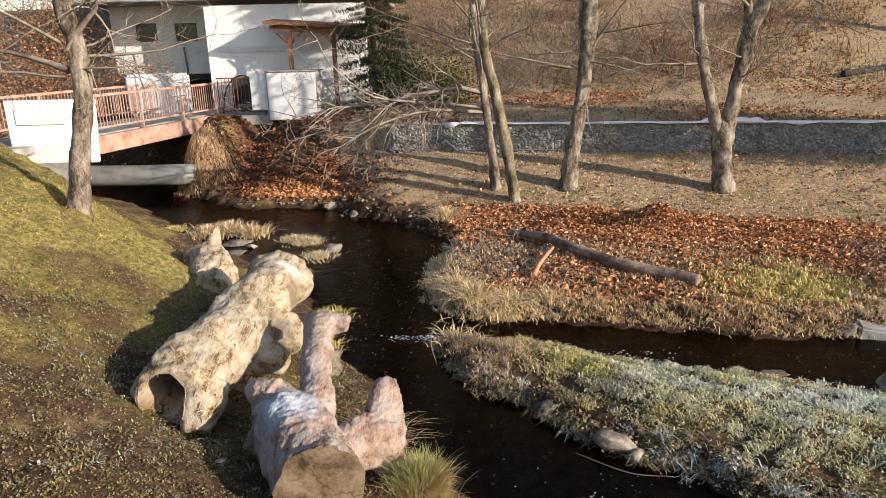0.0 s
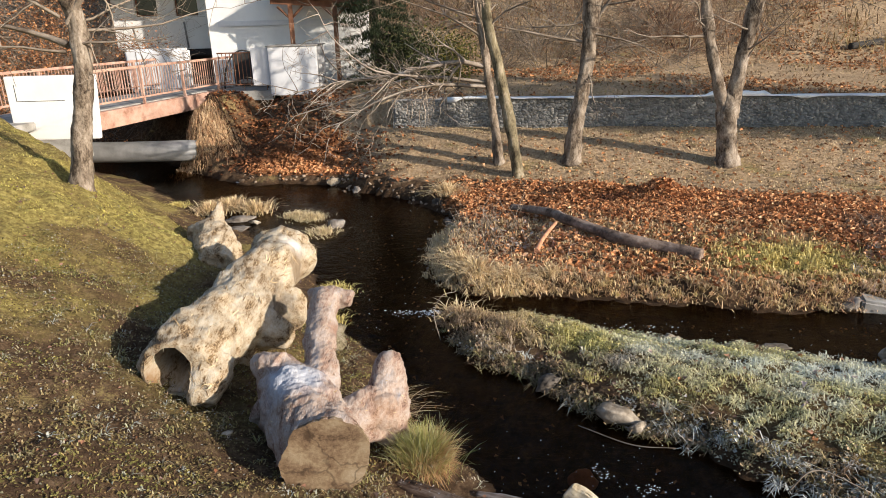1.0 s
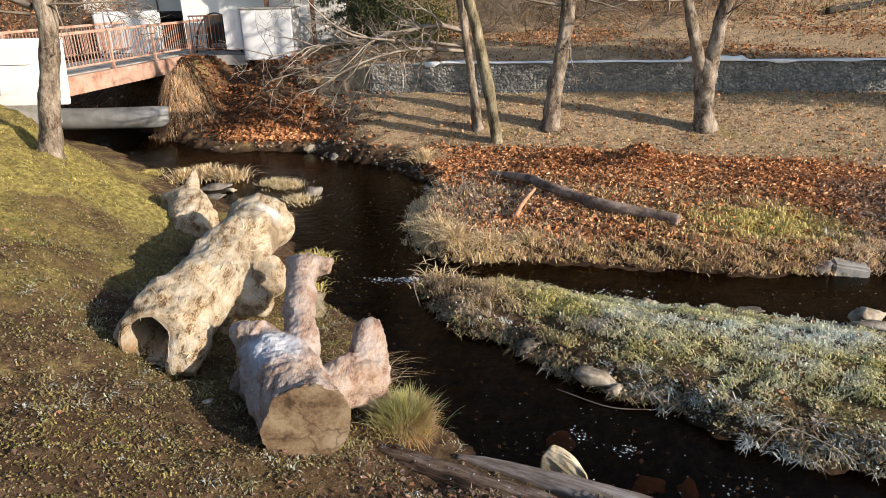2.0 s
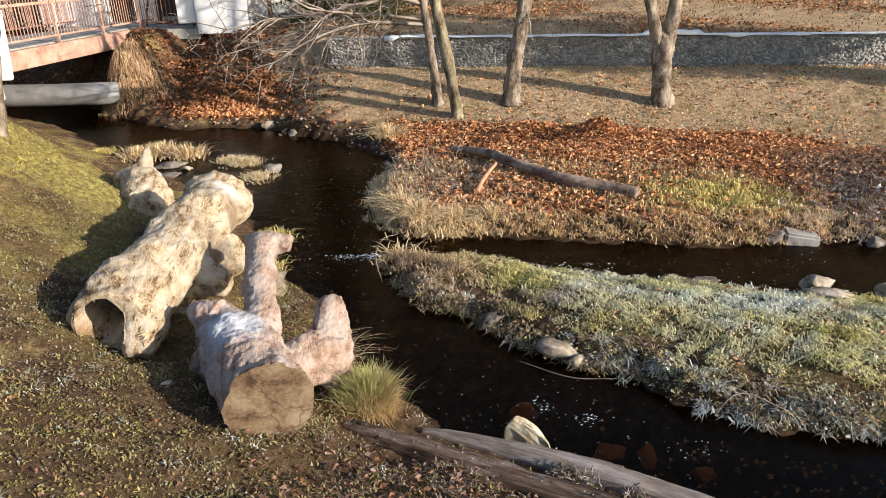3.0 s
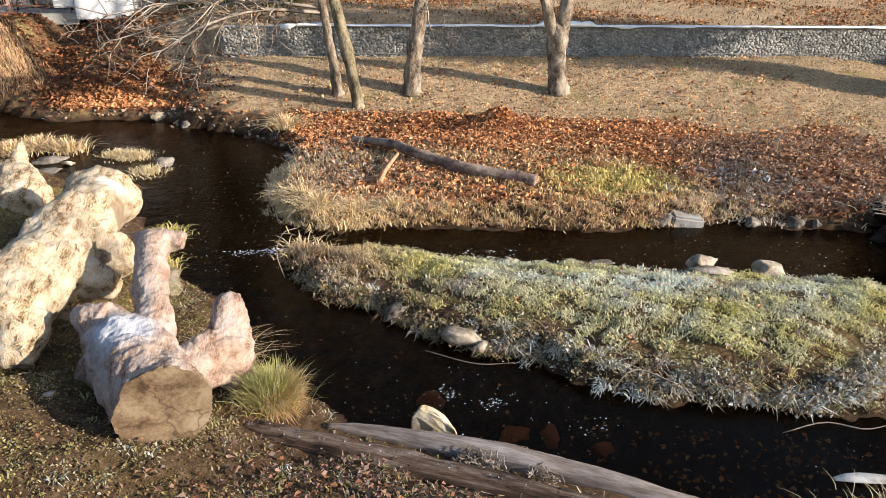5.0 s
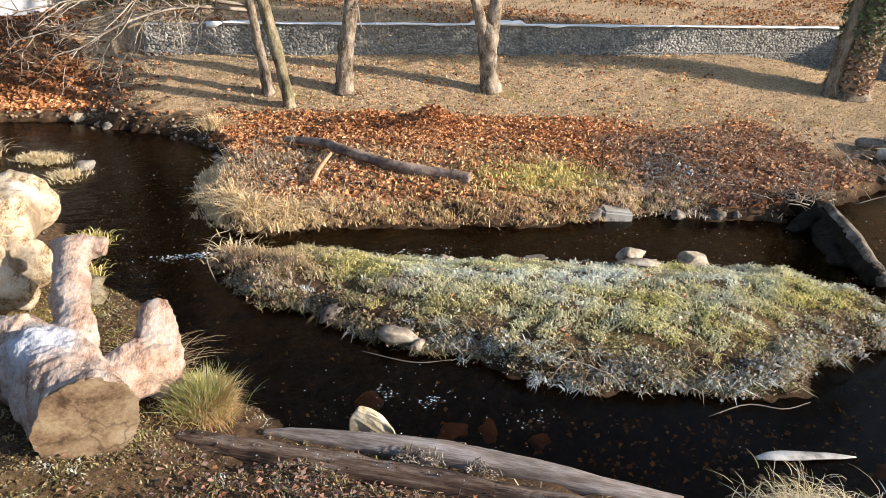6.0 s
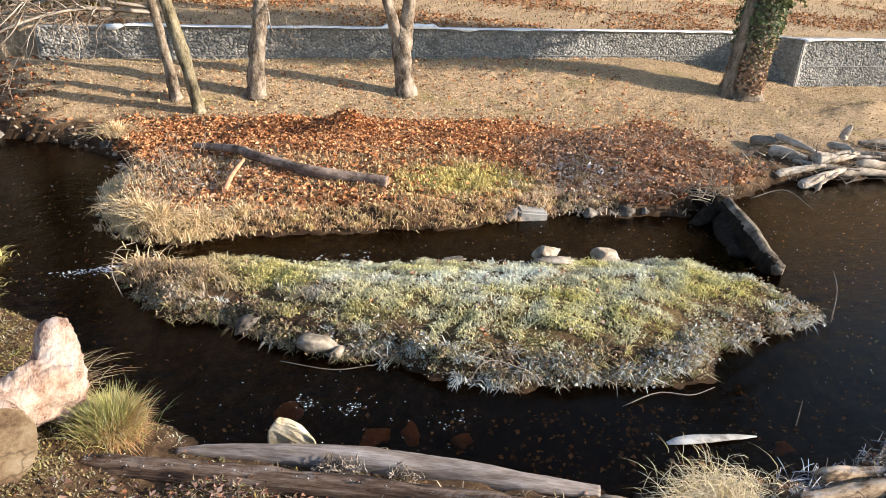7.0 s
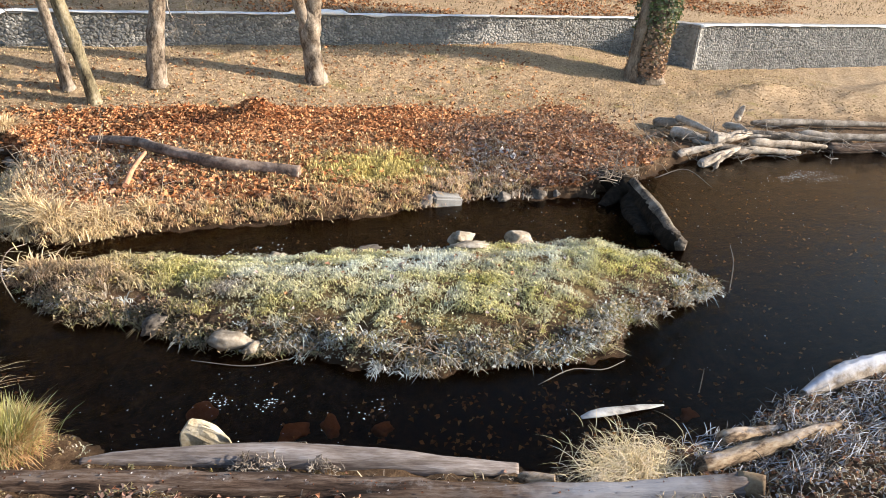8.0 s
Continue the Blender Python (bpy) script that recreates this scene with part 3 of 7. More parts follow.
def fleece(a, b, n, seed):
    """A loose white strip of fleece lying over the wall's front edge."""
    rnd = random.Random(seed)
    bm = bmesh.new()
    rows = []
    for k in range(n):
        f = k / (n - 1)
        x, y = a[0] + (b[0] - a[0]) * f, a[1] + (b[1] - a[1]) * f
        lift = 0.01 + 0.09 * abs(noise.noise(Vector((f * 9 + seed, 0, 0)))) + 0.05 * abs(noise.noise(Vector((f * 41, seed, 0)))) + (0.1 if 0.38 < f < 0.46 and seed == 1 else 0)
        drop = 0.10 * max(0, noise.noise(Vector((f * 23, seed, 3)))) - 0.012 + (0.10 if f < 0.015 else 0)
        rows.append([bm.verts.new((x + dx, y + dy, 1.95 + dz)) for dx, dy, dz in ((0, -0.045, -drop), (0, -0.04, lift * 0.6), (0, 0.12, lift), (0, 0.3 + rnd.uniform(0, 0.1), 0.02))])
    for p, q in zip(rows, rows[1:]):
        for j in range(3):
            bm.faces.new((p[j], q[j], q[j + 1], p[j + 1])).smooth = True
    ob = part("ground_fleece", bm, M_FABRIC)
    mod = ob.modifiers.new("thick", "SOLIDIFY")
    mod.thickness = 0.012
    return tagged(ob, "crumpled white fleece strip lying along the wall top", "fleece")


fleece((0.1, wall_y(0.1)), (18.4, wall_y(18.4)), 90, 1)
fleece(C1, (C1[0] + 14.0, C1[1] - 2.35), 60, 2)

# ---- trees ----


def grow(out, start, way, r, length, depth, rnd, droop=0.0, wander=0.35, kids=(3, 5)):
    """A bare limb with its twigs, added to out as rows of x, y, z, radius."""
    p, d = Vector(start), Vector(way).normalized()
    n = 5
    rows = [(*p, r)]
    for k in range(n):
        d = (d + Vector((rnd.gauss(0, 1), rnd.gauss(0, 1), rnd.gauss(0, 1) - droop)) * wander * 0.45).normalized()
        p = p + d * length / n
        rows.append((*p, max(r * (1 - 0.8 * (k + 1) / n), 0.004)))
    out.append(rows)
    if depth > 0:
        for _ in range(rnd.randint(*kids)):
            k = rnd.randint(1, n)
            side = Vector((rnd.gauss(0, 1), rnd.gauss(0, 1), rnd.gauss(0.1, 0.8))).normalized()
            grow(out, rows[k][:3], d * 0.7 + side * 0.9, max(rows[k][3] * 0.6, 0.004), length * rnd.uniform(0.35, 0.65), depth - 1, rnd, droop, wander, kids)


def twigs(name, out, mat, parent=None, seg=4):
    """One mesh of thin tapering limbs, each of six rings, or of three where they are thinnest."""
    c = np.array(out)
    if seg == 3:
        c = c[:, (0, 2, 5)]
    axis, rad = c[..., :3], c[..., 3]
    t = np.gradient(axis, axis=1)
    t /= np.linalg.norm(t, axis=-1, keepdims=True) + 1e-9
    ref = np.where(np.abs(t[..., 2:]) < 0.8, np.array((0.0, 0.0, 1.0)), np.array((0.0, 1.0, 0.0)))
    s = np.cross(t, ref)
    s /= np.linalg.norm(s, axis=-1, keepdims=True) + 1e-9
    w = np.cross(s, t)
    a = np.arange(seg) * 2 * np.pi / seg
    ring = axis[:, :, None] + rad[:, :, None, None] * (s[:, :, None] * np.cos(a)[:, None] + w[:, :, None] * np.sin(a)[:, None])
    m, rings = c.shape[:2]
    idx = np.arange(m * rings * seg).reshape(m, rings, seg)
    nxt = np.roll(idx, -1, 2)
    quad = np.stack([idx[:, :-1], nxt[:, :-1], nxt[:, 1:], idx[:, 1:]], -1).reshape(-1, 4)
    ob = raw(name, ring.reshape(-1, 3), quad, mat, smooth=True)
    ob.parent = parent
    return ob


def tree(name, base, stems, mat, label, limbs, seed, seg=18, group="", rough=0.26):
    """stems: lists of rows (x, y, z, r) from the base; limbs: start, way, radius, length, depth."""
    rnd = random.Random(seed)
    thing = empty(name, base, label, "tree", group)
    for k, rows in enumerate(stems):
        bm = bmesh.new()
        tube(bm, rows, seg + 8, 14 * len(rows), rough=rough, seed=seed + k, grain=0.07)
        part("trunk", bm, mat, thing)
    for s, w, r, l, d in limbs:
        out = []
        grow(out, s, w, r, l, d, rnd)
        twigs("branch", out, M_TWIG, thing, 4)
    return thing


def crown(top, n, r, l, seed, spread=0.8, low=0.0):
    """Limbs for a bare crown above the trunk's head."""
    rnd = random.Random(seed)
    out = []
    for _ in range(n):
        a = rnd.uniform(0, 2 * math.pi)
        out.append((Vector(top) - Vector((0, 0, rnd.uniform(0, low))), (spread * math.cos(a), spread * math.sin(a), rnd.uniform(0.3, 1)), r, l * rnd.uniform(0.6, 1.1), 2))
    return out


def at_ground(x, y, sink=0.06):
    return (x, y, ground_z(x, y) - sink)


# the tree on the near bank
tree("bank_tree", at_ground(-5.75, 10.5), [[(-0.10, 0, 0.0, 0.24), (-0.04, 0, 0.35, 0.165), (0.14, 0, 1.2, 0.135), (0.30, 0.05, 2.0, 0.13), (0.30, 0.05, 2.7, 0.125), (0.26, 0, 3.3, 0.135), (0.5, 0.1, 5.5, 0.11), (0.5, 0.1, 8.5, 0.06)]],
     M_BARK_PALE, "rough grey-brown bare tree on the grassy bank", [((0.15, 0, 2.3), (-1, 0.1, 0.25), 0.06, 1.7, 2), ((0.2, 0, 2.6), (0.8, -0.2, 0.8), 0.06, 1.8, 2), ((0.2, 0, 2.5), (0.9, 0.5, -0.1), 0.03, 2.2, 2), ((0.2, 0, 2.3), (0.9, -0.1, -0.15), 0.02, 1.6, 3), ((0.2, 0, 2.6), (0.7, 0.2, 0.1), 0.025, 1.8, 3), ((0.1, 0, 2.2), (-0.9, 0.2, 0.0), 0.025, 1.6, 3), ((0.1, 0, 2.7), (-0.8, -0.2, 0.5), 0.03, 1.8, 3), ((0.3, 0, 3.2), (0.6, -0.3, 0.1), 0.025, 1.6, 3)] + crown((0.45, 0.1, 5.6), 6, 0.06, 2.6, 3, low=1.8), 1)
# the leaning pair in front of the wall
tree("slim_tree", at_ground(1.30, 16.25), [[(0.02, 0, 0.0, 0.18), (0, 0, 0.25, 0.13), (-0.12, 0, 1.2, 0.10), (-0.28, 0, 2.4, 0.095), (-0.5, 0, 4.2, 0.085), (-0.7, 0, 8.0, 0.04)]], M_BARK_PALE, "slim pale leaning tree trunk with bare branches",
     [((-0.35, 0, 3.0), (-0.9, -0.2, 0.5), 0.03, 2.6, 2), ((-0.4, 0, 3.4), (-1, -0.1, 0.3), 0.03, 2.8, 2)] + crown((-0.6, 0, 5.5), 4, 0.03, 1.8, 5, low=2), 11, seg=10)
tree("slim_tree", at_ground(1.68, 15.55), [[(0.02, 0, 0.0, 0.16), (0, 0, 0.3, 0.14), (-0.15, 0.0, 1.2, 0.13), (-0.45, 0, 2.6, 0.12), (-0.72, 0, 4.0, 0.11), (-0.9, 0, 8.0, 0.05)]], M_BARK_MOSS, "slim grey leaning tree trunk in front of the wall",
     crown((-0.75, 0, 4.6), 5, 0.03, 1.7, 6, low=2), 12, seg=10)
tree("wall_tree", at_ground(3.08, 16.0), [[(-0.05, 0, 0.0, 0.28), (-0.02, 0, 0.3, 0.205), (0.08, 0, 1.2, 0.18), (0.2, 0, 2.0, 0.155), (0.28, 0, 2.8, 0.17), (0.3, 0, 4.2, 0.19), (0.2, 0, 6.0, 0.16), (0.2, 0, 9.0, 0.08)]], M_BARK_PALE, "grey-brown bare tree in front of the gabion wall",
     [((0.2, 0, 2.8), (-1, -0.2, 0.3), 0.04, 2.6, 2), ((0.3, 0, 3.2), (0.9, -0.2, 0.6), 0.05, 2.6, 2)] + crown((0.25, 0, 6), 6, 0.06, 2.6, 8, low=2.5), 13)
tree("forked_tree", at_ground(6.45, 15.4), [[(0.1, 0, 0.0, 0.30), (0.06, 0, 0.3, 0.23), (0.0, 0, 0.9, 0.22), (-0.02, 0, 1.3, 0.23), (-0.02, 0, 1.55, 0.17), (-0.02, 0, 1.75, 0.05)],
     [(-0.06, 0, 1.15, 0.15), (-0.34, 0, 2.0, 0.12), (-0.66, 0, 3.2, 0.115), (-0.95, 0, 5.0, 0.10), (-1.2, 0, 8.5, 0.05)], [(0.06, 0, 1.1, 0.17), (0.1, 0, 1.8, 0.15), (0.24, 0, 2.8, 0.15), (0.38, 0, 3.7, 0.17), (0.72, 0, 4.6, 0.12), (1.0, 0.1, 7.5, 0.06)], [(0.36, 0, 3.5, 0.1), (0.2, 0, 4.6, 0.08), (0.1, 0, 7, 0.05)]],
     M_BARK_PALE, "grey forked tree in front of the gabion wall", [((-0.58, 0, 2.9), (-1, -0.3, 0.2), 0.035, 2.4, 2), ((0.2, 0, 2.5), (0.2, -0.6, 0.3), 0.025, 1.5, 2), ((0.7, 0, 4.5), (1, -0.1, 0.5), 0.05, 2.8, 2)] + crown((0.3, 0, 5.6), 6, 0.05, 2.6, 9, low=2), 14)
ivy_tree = tree("ivy_tree", at_ground(15.75, 13.5), [[(0.1, 0, 0, 0.55), (0.1, 0, 0.4, 0.44), (0.14, 0, 1.4, 0.38), (0.3, 0, 2.6, 0.36), (0.5, 0, 5, 0.26), (0.5, 0, 9, 0.12)], [(-0.45, 0, 0, 0.22), (-0.4, 0, 0.6, 0.15), (-0.28, 0, 1.8, 0.14), (-0.1, 0, 3.5, 0.13), (-0.2, 0, 7, 0.07)]],
     M_BARK, "tree trunk overgrown with ivy before the gabion wall", crown((0.4, 0, 5.5), 6, 0.06, 2.8, 10, low=1.5), 15)

# ---- stumps of driftwood on the near bank ----


def baked(ob):
    """The object's mesh with its modifiers worked in."""
    me = bpy.data.meshes.new_from_object(ob.evaluated_get(bpy.context.evaluated_depsgraph_get()))
    old = ob.data
    ob.modifiers.clear()
    ob.data = me
    bpy.data.meshes.remove(old)
    return me


def carved(name, label, tubes, mat, voxel=0.016, lumps=0.03, hollow=None, saw=None):
    """A knobbly piece of wood grown together from several limbs; hollow: rows of a tube cut out of it; saw: a point and a normal of the sawn end."""
    bm = bmesh.new()
    for k, rows in enumerate(tubes):
        tube(bm, rows, 20, 8 * len(rows), rough=0.22, seed=k + len(label))
    thing = part(name, bm, mat)
    m = thing.modifiers.new("merge", "REMESH")
    m.mode, m.voxel_size, m.use_smooth_shade = "VOXEL", voxel, True
    s = thing.modifiers.new("soft", "SMOOTH")
    s.factor, s.iterations = 0.5, 4
    for size, amount in ((0.4, lumps), (0.12, lumps * 0.6), (0.035, lumps * 0.45)):
        t = bpy.data.textures.new("lumps", "CLOUDS")
        t.noise_scale, t.noise_depth = size, 3
        d = thing.modifiers.new("lumps", "DISPLACE")
        d.texture, d.strength, d.mid_level = t, amount * 2, 0.5
    cutter = None
    if hollow:
        bm = bmesh.new()
        tube(bm, hollow, 16, 12, rough=0.3, seed=9)
        cutter = part("cutter", bm, mat)
        b = thing.modifiers.new("hollow", "BOOLEAN")
        b.object, b.operation, b.solver = cutter, "DIFFERENCE", "FAST"
    me = baked(thing)
    if cutter:
        bpy.data.objects.remove(cutter)
    if saw:
        p, n = Vector(saw[0]), Vector(saw[1]).normalized()
        bm = bmesh.new()
        bm.from_mesh(me)
        rim = bmesh.ops.bisect_plane(bm, geom=bm.verts[:] + bm.edges[:] + bm.faces[:], plane_co=p, plane_no=n, clear_outer=True)["geom_cut"]
        cap = bmesh.ops.triangle_fill(bm, edges=[e for e in rim if isinstance(e, bmesh.types.BMEdge)], use_beauty=True, normal=n)["geom"]
        disc = bmesh.new()
        at = {}
        for f in (f for f in cap if isinstance(f, bmesh.types.BMFace)):
            disc.faces.new([at.setdefault(v, disc.verts.new(v.co - n * 0.03)) if v not in at else at[v] for v in f.verts])
        bmesh.ops.delete(disc, geom=[v for v in disc.verts if not v.link_faces], context="VERTS")
        up = bmesh.ops.extrude_face_region(disc, geom=disc.faces[:])["geom"]
        for v in (v for v in up if isinstance(v, bmesh.types.BMVert)):
            v.co += n * (0.034 + 0.004 * noise.noise(v.co * 7))
        bmesh.ops.recalc_face_normals(disc, faces=disc.faces[:])
        part("sawn_end", disc, M_CUT, thing, "flat sawn end with drying cracks")
        bm.to_mesh(me)
        bm.free()
    return tagged(thing, label, "stump")


def shreds(thing, n, length, width, along, keep, seed, mat=M_SHRED, label="", name="peeling_bark"):
    """Fibrous strips that curl off a piece of wood, lying along a direction where keep(co, normal) allows."""
    g = np.random.default_rng(seed)
    me = thing.data
    co, no = np.zeros(3 * len(me.vertices)), np.zeros(3 * len(me.vertices))
    me.vertices.foreach_get("co", co)
    me.vertices.foreach_get("normal", no)
    co, no = co.reshape(-1, 3), no.reshape(-1, 3)
    ok = np.flatnonzero(keep(co, no))
    i = ok[g.integers(0, len(ok), n)]
    c, u3 = co[i], no[i]
    d = np.asarray(along) + g.normal(0, 0.35, (n, 3))
    d -= u3 * (d * u3).sum(1)[:, None]
    d /= np.linalg.norm(d, axis=1)[:, None]
    e = np.cross(u3, d)
    ln, wd = length * g.uniform(0.4, 1.3, n)[:, None], width * g.uniform(0.5, 1.5, n)[:, None]
    lift = g.uniform(0.0, 0.25, n)[:, None] * ln
    side = g.normal(0, 0.25, n)[:, None] * ln
    pts = []
    for f, k in ((0, 0.6), (0.35, 1.0), (0.7, 0.8), (1.0, 0.25)):
        mid = c + d * ln * f + u3 * (0.004 + lift * f * f) + e * side * f * f
        pts += [mid - e * wd * k / 2, mid + e * wd * k / 2]
    pts = np.stack(pts, 1)
    quad = np.array([[0, 1, 3, 2], [2, 3, 5, 4], [4, 5, 7, 6]])
    ob = raw(name, pts.reshape(-1, 3), (np.arange(n)[:, None, None] * 8 + quad).reshape(-1, 4), mat)
    ob.parent = thing
    return tagged(ob, label, kind="stuff")


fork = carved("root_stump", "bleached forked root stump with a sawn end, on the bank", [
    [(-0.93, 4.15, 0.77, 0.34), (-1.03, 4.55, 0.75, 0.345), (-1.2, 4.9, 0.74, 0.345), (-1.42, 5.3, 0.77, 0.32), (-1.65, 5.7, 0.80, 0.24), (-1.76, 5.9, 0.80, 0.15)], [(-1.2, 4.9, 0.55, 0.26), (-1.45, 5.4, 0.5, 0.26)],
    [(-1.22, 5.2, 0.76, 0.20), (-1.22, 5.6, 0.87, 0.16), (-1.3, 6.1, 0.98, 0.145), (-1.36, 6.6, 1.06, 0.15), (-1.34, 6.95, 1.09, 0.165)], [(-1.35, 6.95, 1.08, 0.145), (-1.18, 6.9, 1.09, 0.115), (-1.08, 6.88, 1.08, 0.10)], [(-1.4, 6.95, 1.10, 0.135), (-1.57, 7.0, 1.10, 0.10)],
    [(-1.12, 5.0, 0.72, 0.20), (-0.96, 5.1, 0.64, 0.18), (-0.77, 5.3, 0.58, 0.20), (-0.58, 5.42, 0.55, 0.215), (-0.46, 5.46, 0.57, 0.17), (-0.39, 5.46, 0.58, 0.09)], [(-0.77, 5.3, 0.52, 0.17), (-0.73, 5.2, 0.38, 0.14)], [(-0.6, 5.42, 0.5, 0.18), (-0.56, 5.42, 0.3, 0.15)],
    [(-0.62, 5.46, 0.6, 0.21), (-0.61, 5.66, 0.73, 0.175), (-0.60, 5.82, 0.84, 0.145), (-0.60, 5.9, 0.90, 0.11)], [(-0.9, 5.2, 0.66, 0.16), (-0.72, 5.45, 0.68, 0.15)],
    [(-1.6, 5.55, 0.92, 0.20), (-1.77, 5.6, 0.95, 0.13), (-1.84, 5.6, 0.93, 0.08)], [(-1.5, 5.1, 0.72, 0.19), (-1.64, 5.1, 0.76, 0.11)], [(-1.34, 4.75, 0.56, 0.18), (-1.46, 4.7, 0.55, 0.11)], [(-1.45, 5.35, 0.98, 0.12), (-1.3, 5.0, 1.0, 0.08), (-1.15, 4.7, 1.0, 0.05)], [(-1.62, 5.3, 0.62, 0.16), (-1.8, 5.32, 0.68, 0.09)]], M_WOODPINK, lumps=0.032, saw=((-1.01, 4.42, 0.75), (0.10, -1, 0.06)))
shreds(fork, 110, 0.06, 0.006, (-0.3, -1, 0.2), lambda co, no: (no[:, 2] > 0.1) & (co[:, 1] > 4.6), 5, label="fine splinters and fibres on the bleached wood", name="splinter_fibre")
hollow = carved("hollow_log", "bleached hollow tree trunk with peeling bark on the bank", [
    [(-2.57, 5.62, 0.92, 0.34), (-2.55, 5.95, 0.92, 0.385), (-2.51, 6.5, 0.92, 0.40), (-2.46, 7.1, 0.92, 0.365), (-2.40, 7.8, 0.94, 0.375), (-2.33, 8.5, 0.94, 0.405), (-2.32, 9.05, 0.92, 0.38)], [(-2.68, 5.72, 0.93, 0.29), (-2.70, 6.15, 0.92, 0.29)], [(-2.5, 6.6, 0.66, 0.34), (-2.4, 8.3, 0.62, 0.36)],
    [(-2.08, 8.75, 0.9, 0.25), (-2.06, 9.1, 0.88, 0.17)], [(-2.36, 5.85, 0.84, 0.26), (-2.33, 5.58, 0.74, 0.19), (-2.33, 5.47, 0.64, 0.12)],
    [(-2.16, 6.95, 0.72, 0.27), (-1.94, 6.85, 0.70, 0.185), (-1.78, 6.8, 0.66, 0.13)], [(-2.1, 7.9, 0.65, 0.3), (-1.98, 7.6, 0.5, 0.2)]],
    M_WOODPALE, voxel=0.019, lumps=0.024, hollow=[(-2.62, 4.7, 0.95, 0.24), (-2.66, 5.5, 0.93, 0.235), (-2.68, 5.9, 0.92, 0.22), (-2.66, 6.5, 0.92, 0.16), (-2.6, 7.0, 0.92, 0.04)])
shreds(hollow, 150, 0.11, 0.011, (0.1, 1, 0.1), lambda co, no: (no[:, 2] > 0.25) & (np.sin(co[:, 1] * 5.1 + co[:, 0] * 9) + np.sin(co[:, 1] * 13) > 0.3), 6, label="loose fibrous bark peeling off in strips")
shreds(hollow, 60, 0.18, 0.009, (0.9, 0.5, -0.3), lambda co, no: (no[:, 2] > 0.0) & (co[:, 1] > 7.9), 8, label="loose fibrous bark peeling off in strips")
shreds(hollow, 60, 0.08, 0.014, (0.2, -1, -0.4), lambda co, no: (co[:, 1] < 5.75) & (no[:, 1] < 0.3), 9, label="ragged fibres round the hollow's mouth")
third = carved("root_stump", "grey weathered root stump at the water's edge", [[(-3.55, 9.6, 0.5, 0.26), (-3.73, 10.2, 0.66, 0.33), (-3.96, 10.7, 0.74, 0.29)], [(-3.92, 10.75, 0.78, 0.2), (-3.91, 11.05, 0.98, 0.10), (-3.91, 11.2, 1.15, 0.045)], [(-3.57, 10.2, 0.55, 0.24), (-3.45, 10.4, 0.55, 0.14)], [(-4.1, 10.6, 0.73, 0.19), (-4.32, 10.9, 0.74, 0.10)], [(-3.75, 9.9, 0.75, 0.14), (-3.66, 9.62, 0.82, 0.07)]], M_WOODPALE)


def log(name, rows, mat, label, seg=22, rough=0.07, seed=3, group="", grain=0.1):
    bm = bmesh.new()
    tube(bm, rows, seg, 14 * len(rows), rough=rough, seed=seed, grain=grain)
    for v in bm.verts:  # a ragged break at either end
        if any(len(f.verts) > 4 for f in v.link_faces):
            v.co += (v.co - Vector(rows[len(rows) // 2][:3])).normalized() * rows[0][3] * 0.35 * noise.noise(v.co * 14)
    return tagged(part(name, bm, mat), label, "log", group)


log("fallen_log", [(4.0, 9.94, 0.40, 0.10), (3.52, 10.3, 0.42, 0.10), (2.87, 10.76, 0.47, 0.10), (2.54, 11.2, 0.50, 0.095), (2.17, 11.65, 0.54, 0.09), (1.9, 12.3, 0.52, 0.08), (1.3, 12.9, 0.46, 0.06)], M_LOGTAN, "long grey-brown curved log lying on fallen leaves", rough=0.12)
log("bank_log", [(-0.48, 4.85, 0.16, 0.085), (-0.1, 4.62, 0.17, 0.105), (0.57, 4.23, 0.165, 0.108), (1.45, 3.71, 0.165, 0.112), (2.3, 3.15, 0.17, 0.115), (3.26, 2.56, 0.18, 0.115), (4.52, 1.95, 0.24, 0.105)], M_LOGBROWN, "brown weathered log with rough bark along the near bank", seg=30, rough=0.14, grain=0.16)
log("bank_log", [(0.2, 4.80, 0.09, 0.045), (0.53, 4.65, 0.10, 0.075), (1.05, 4.37, 0.115, 0.10), (1.58, 4.08, 0.12, 0.114), (2.27, 3.65, 0.11, 0.108), (2.7, 3.36, 0.10, 0.085), (3.19, 3.09, 0.07, 0.055)], M_LOG, "smooth pale grey log at the water's edge", seg=26, rough=0.08, grain=0.06)
# ---- bridge ----
bridge = empty("footbridge", (-8.0, 20.0, 0), "faded red steel bridge with railings over the stream", "bridge")
BA, BB = Vector((-9.05, 16.4, 0)), Vector((-7.3, 24.2, 0))
along = (BB - BA).normalized()
side = Vector((-along.y, along.x, 0))
bturn = math.degrees(math.atan2(along.y, along.x))
blen = (BB - BA).length
frame_b = pose(BA.x, BA.y, 0, 0, 0, bturn)
inv = pose(-8.0, 20.0, 0).inverted()


def on_bridge(bm, name, mat, label=""):
    bmesh.ops.transform(bm, matrix=inv @ frame_b, verts=bm.verts)
    return part(name, bm, mat, bridge, label)


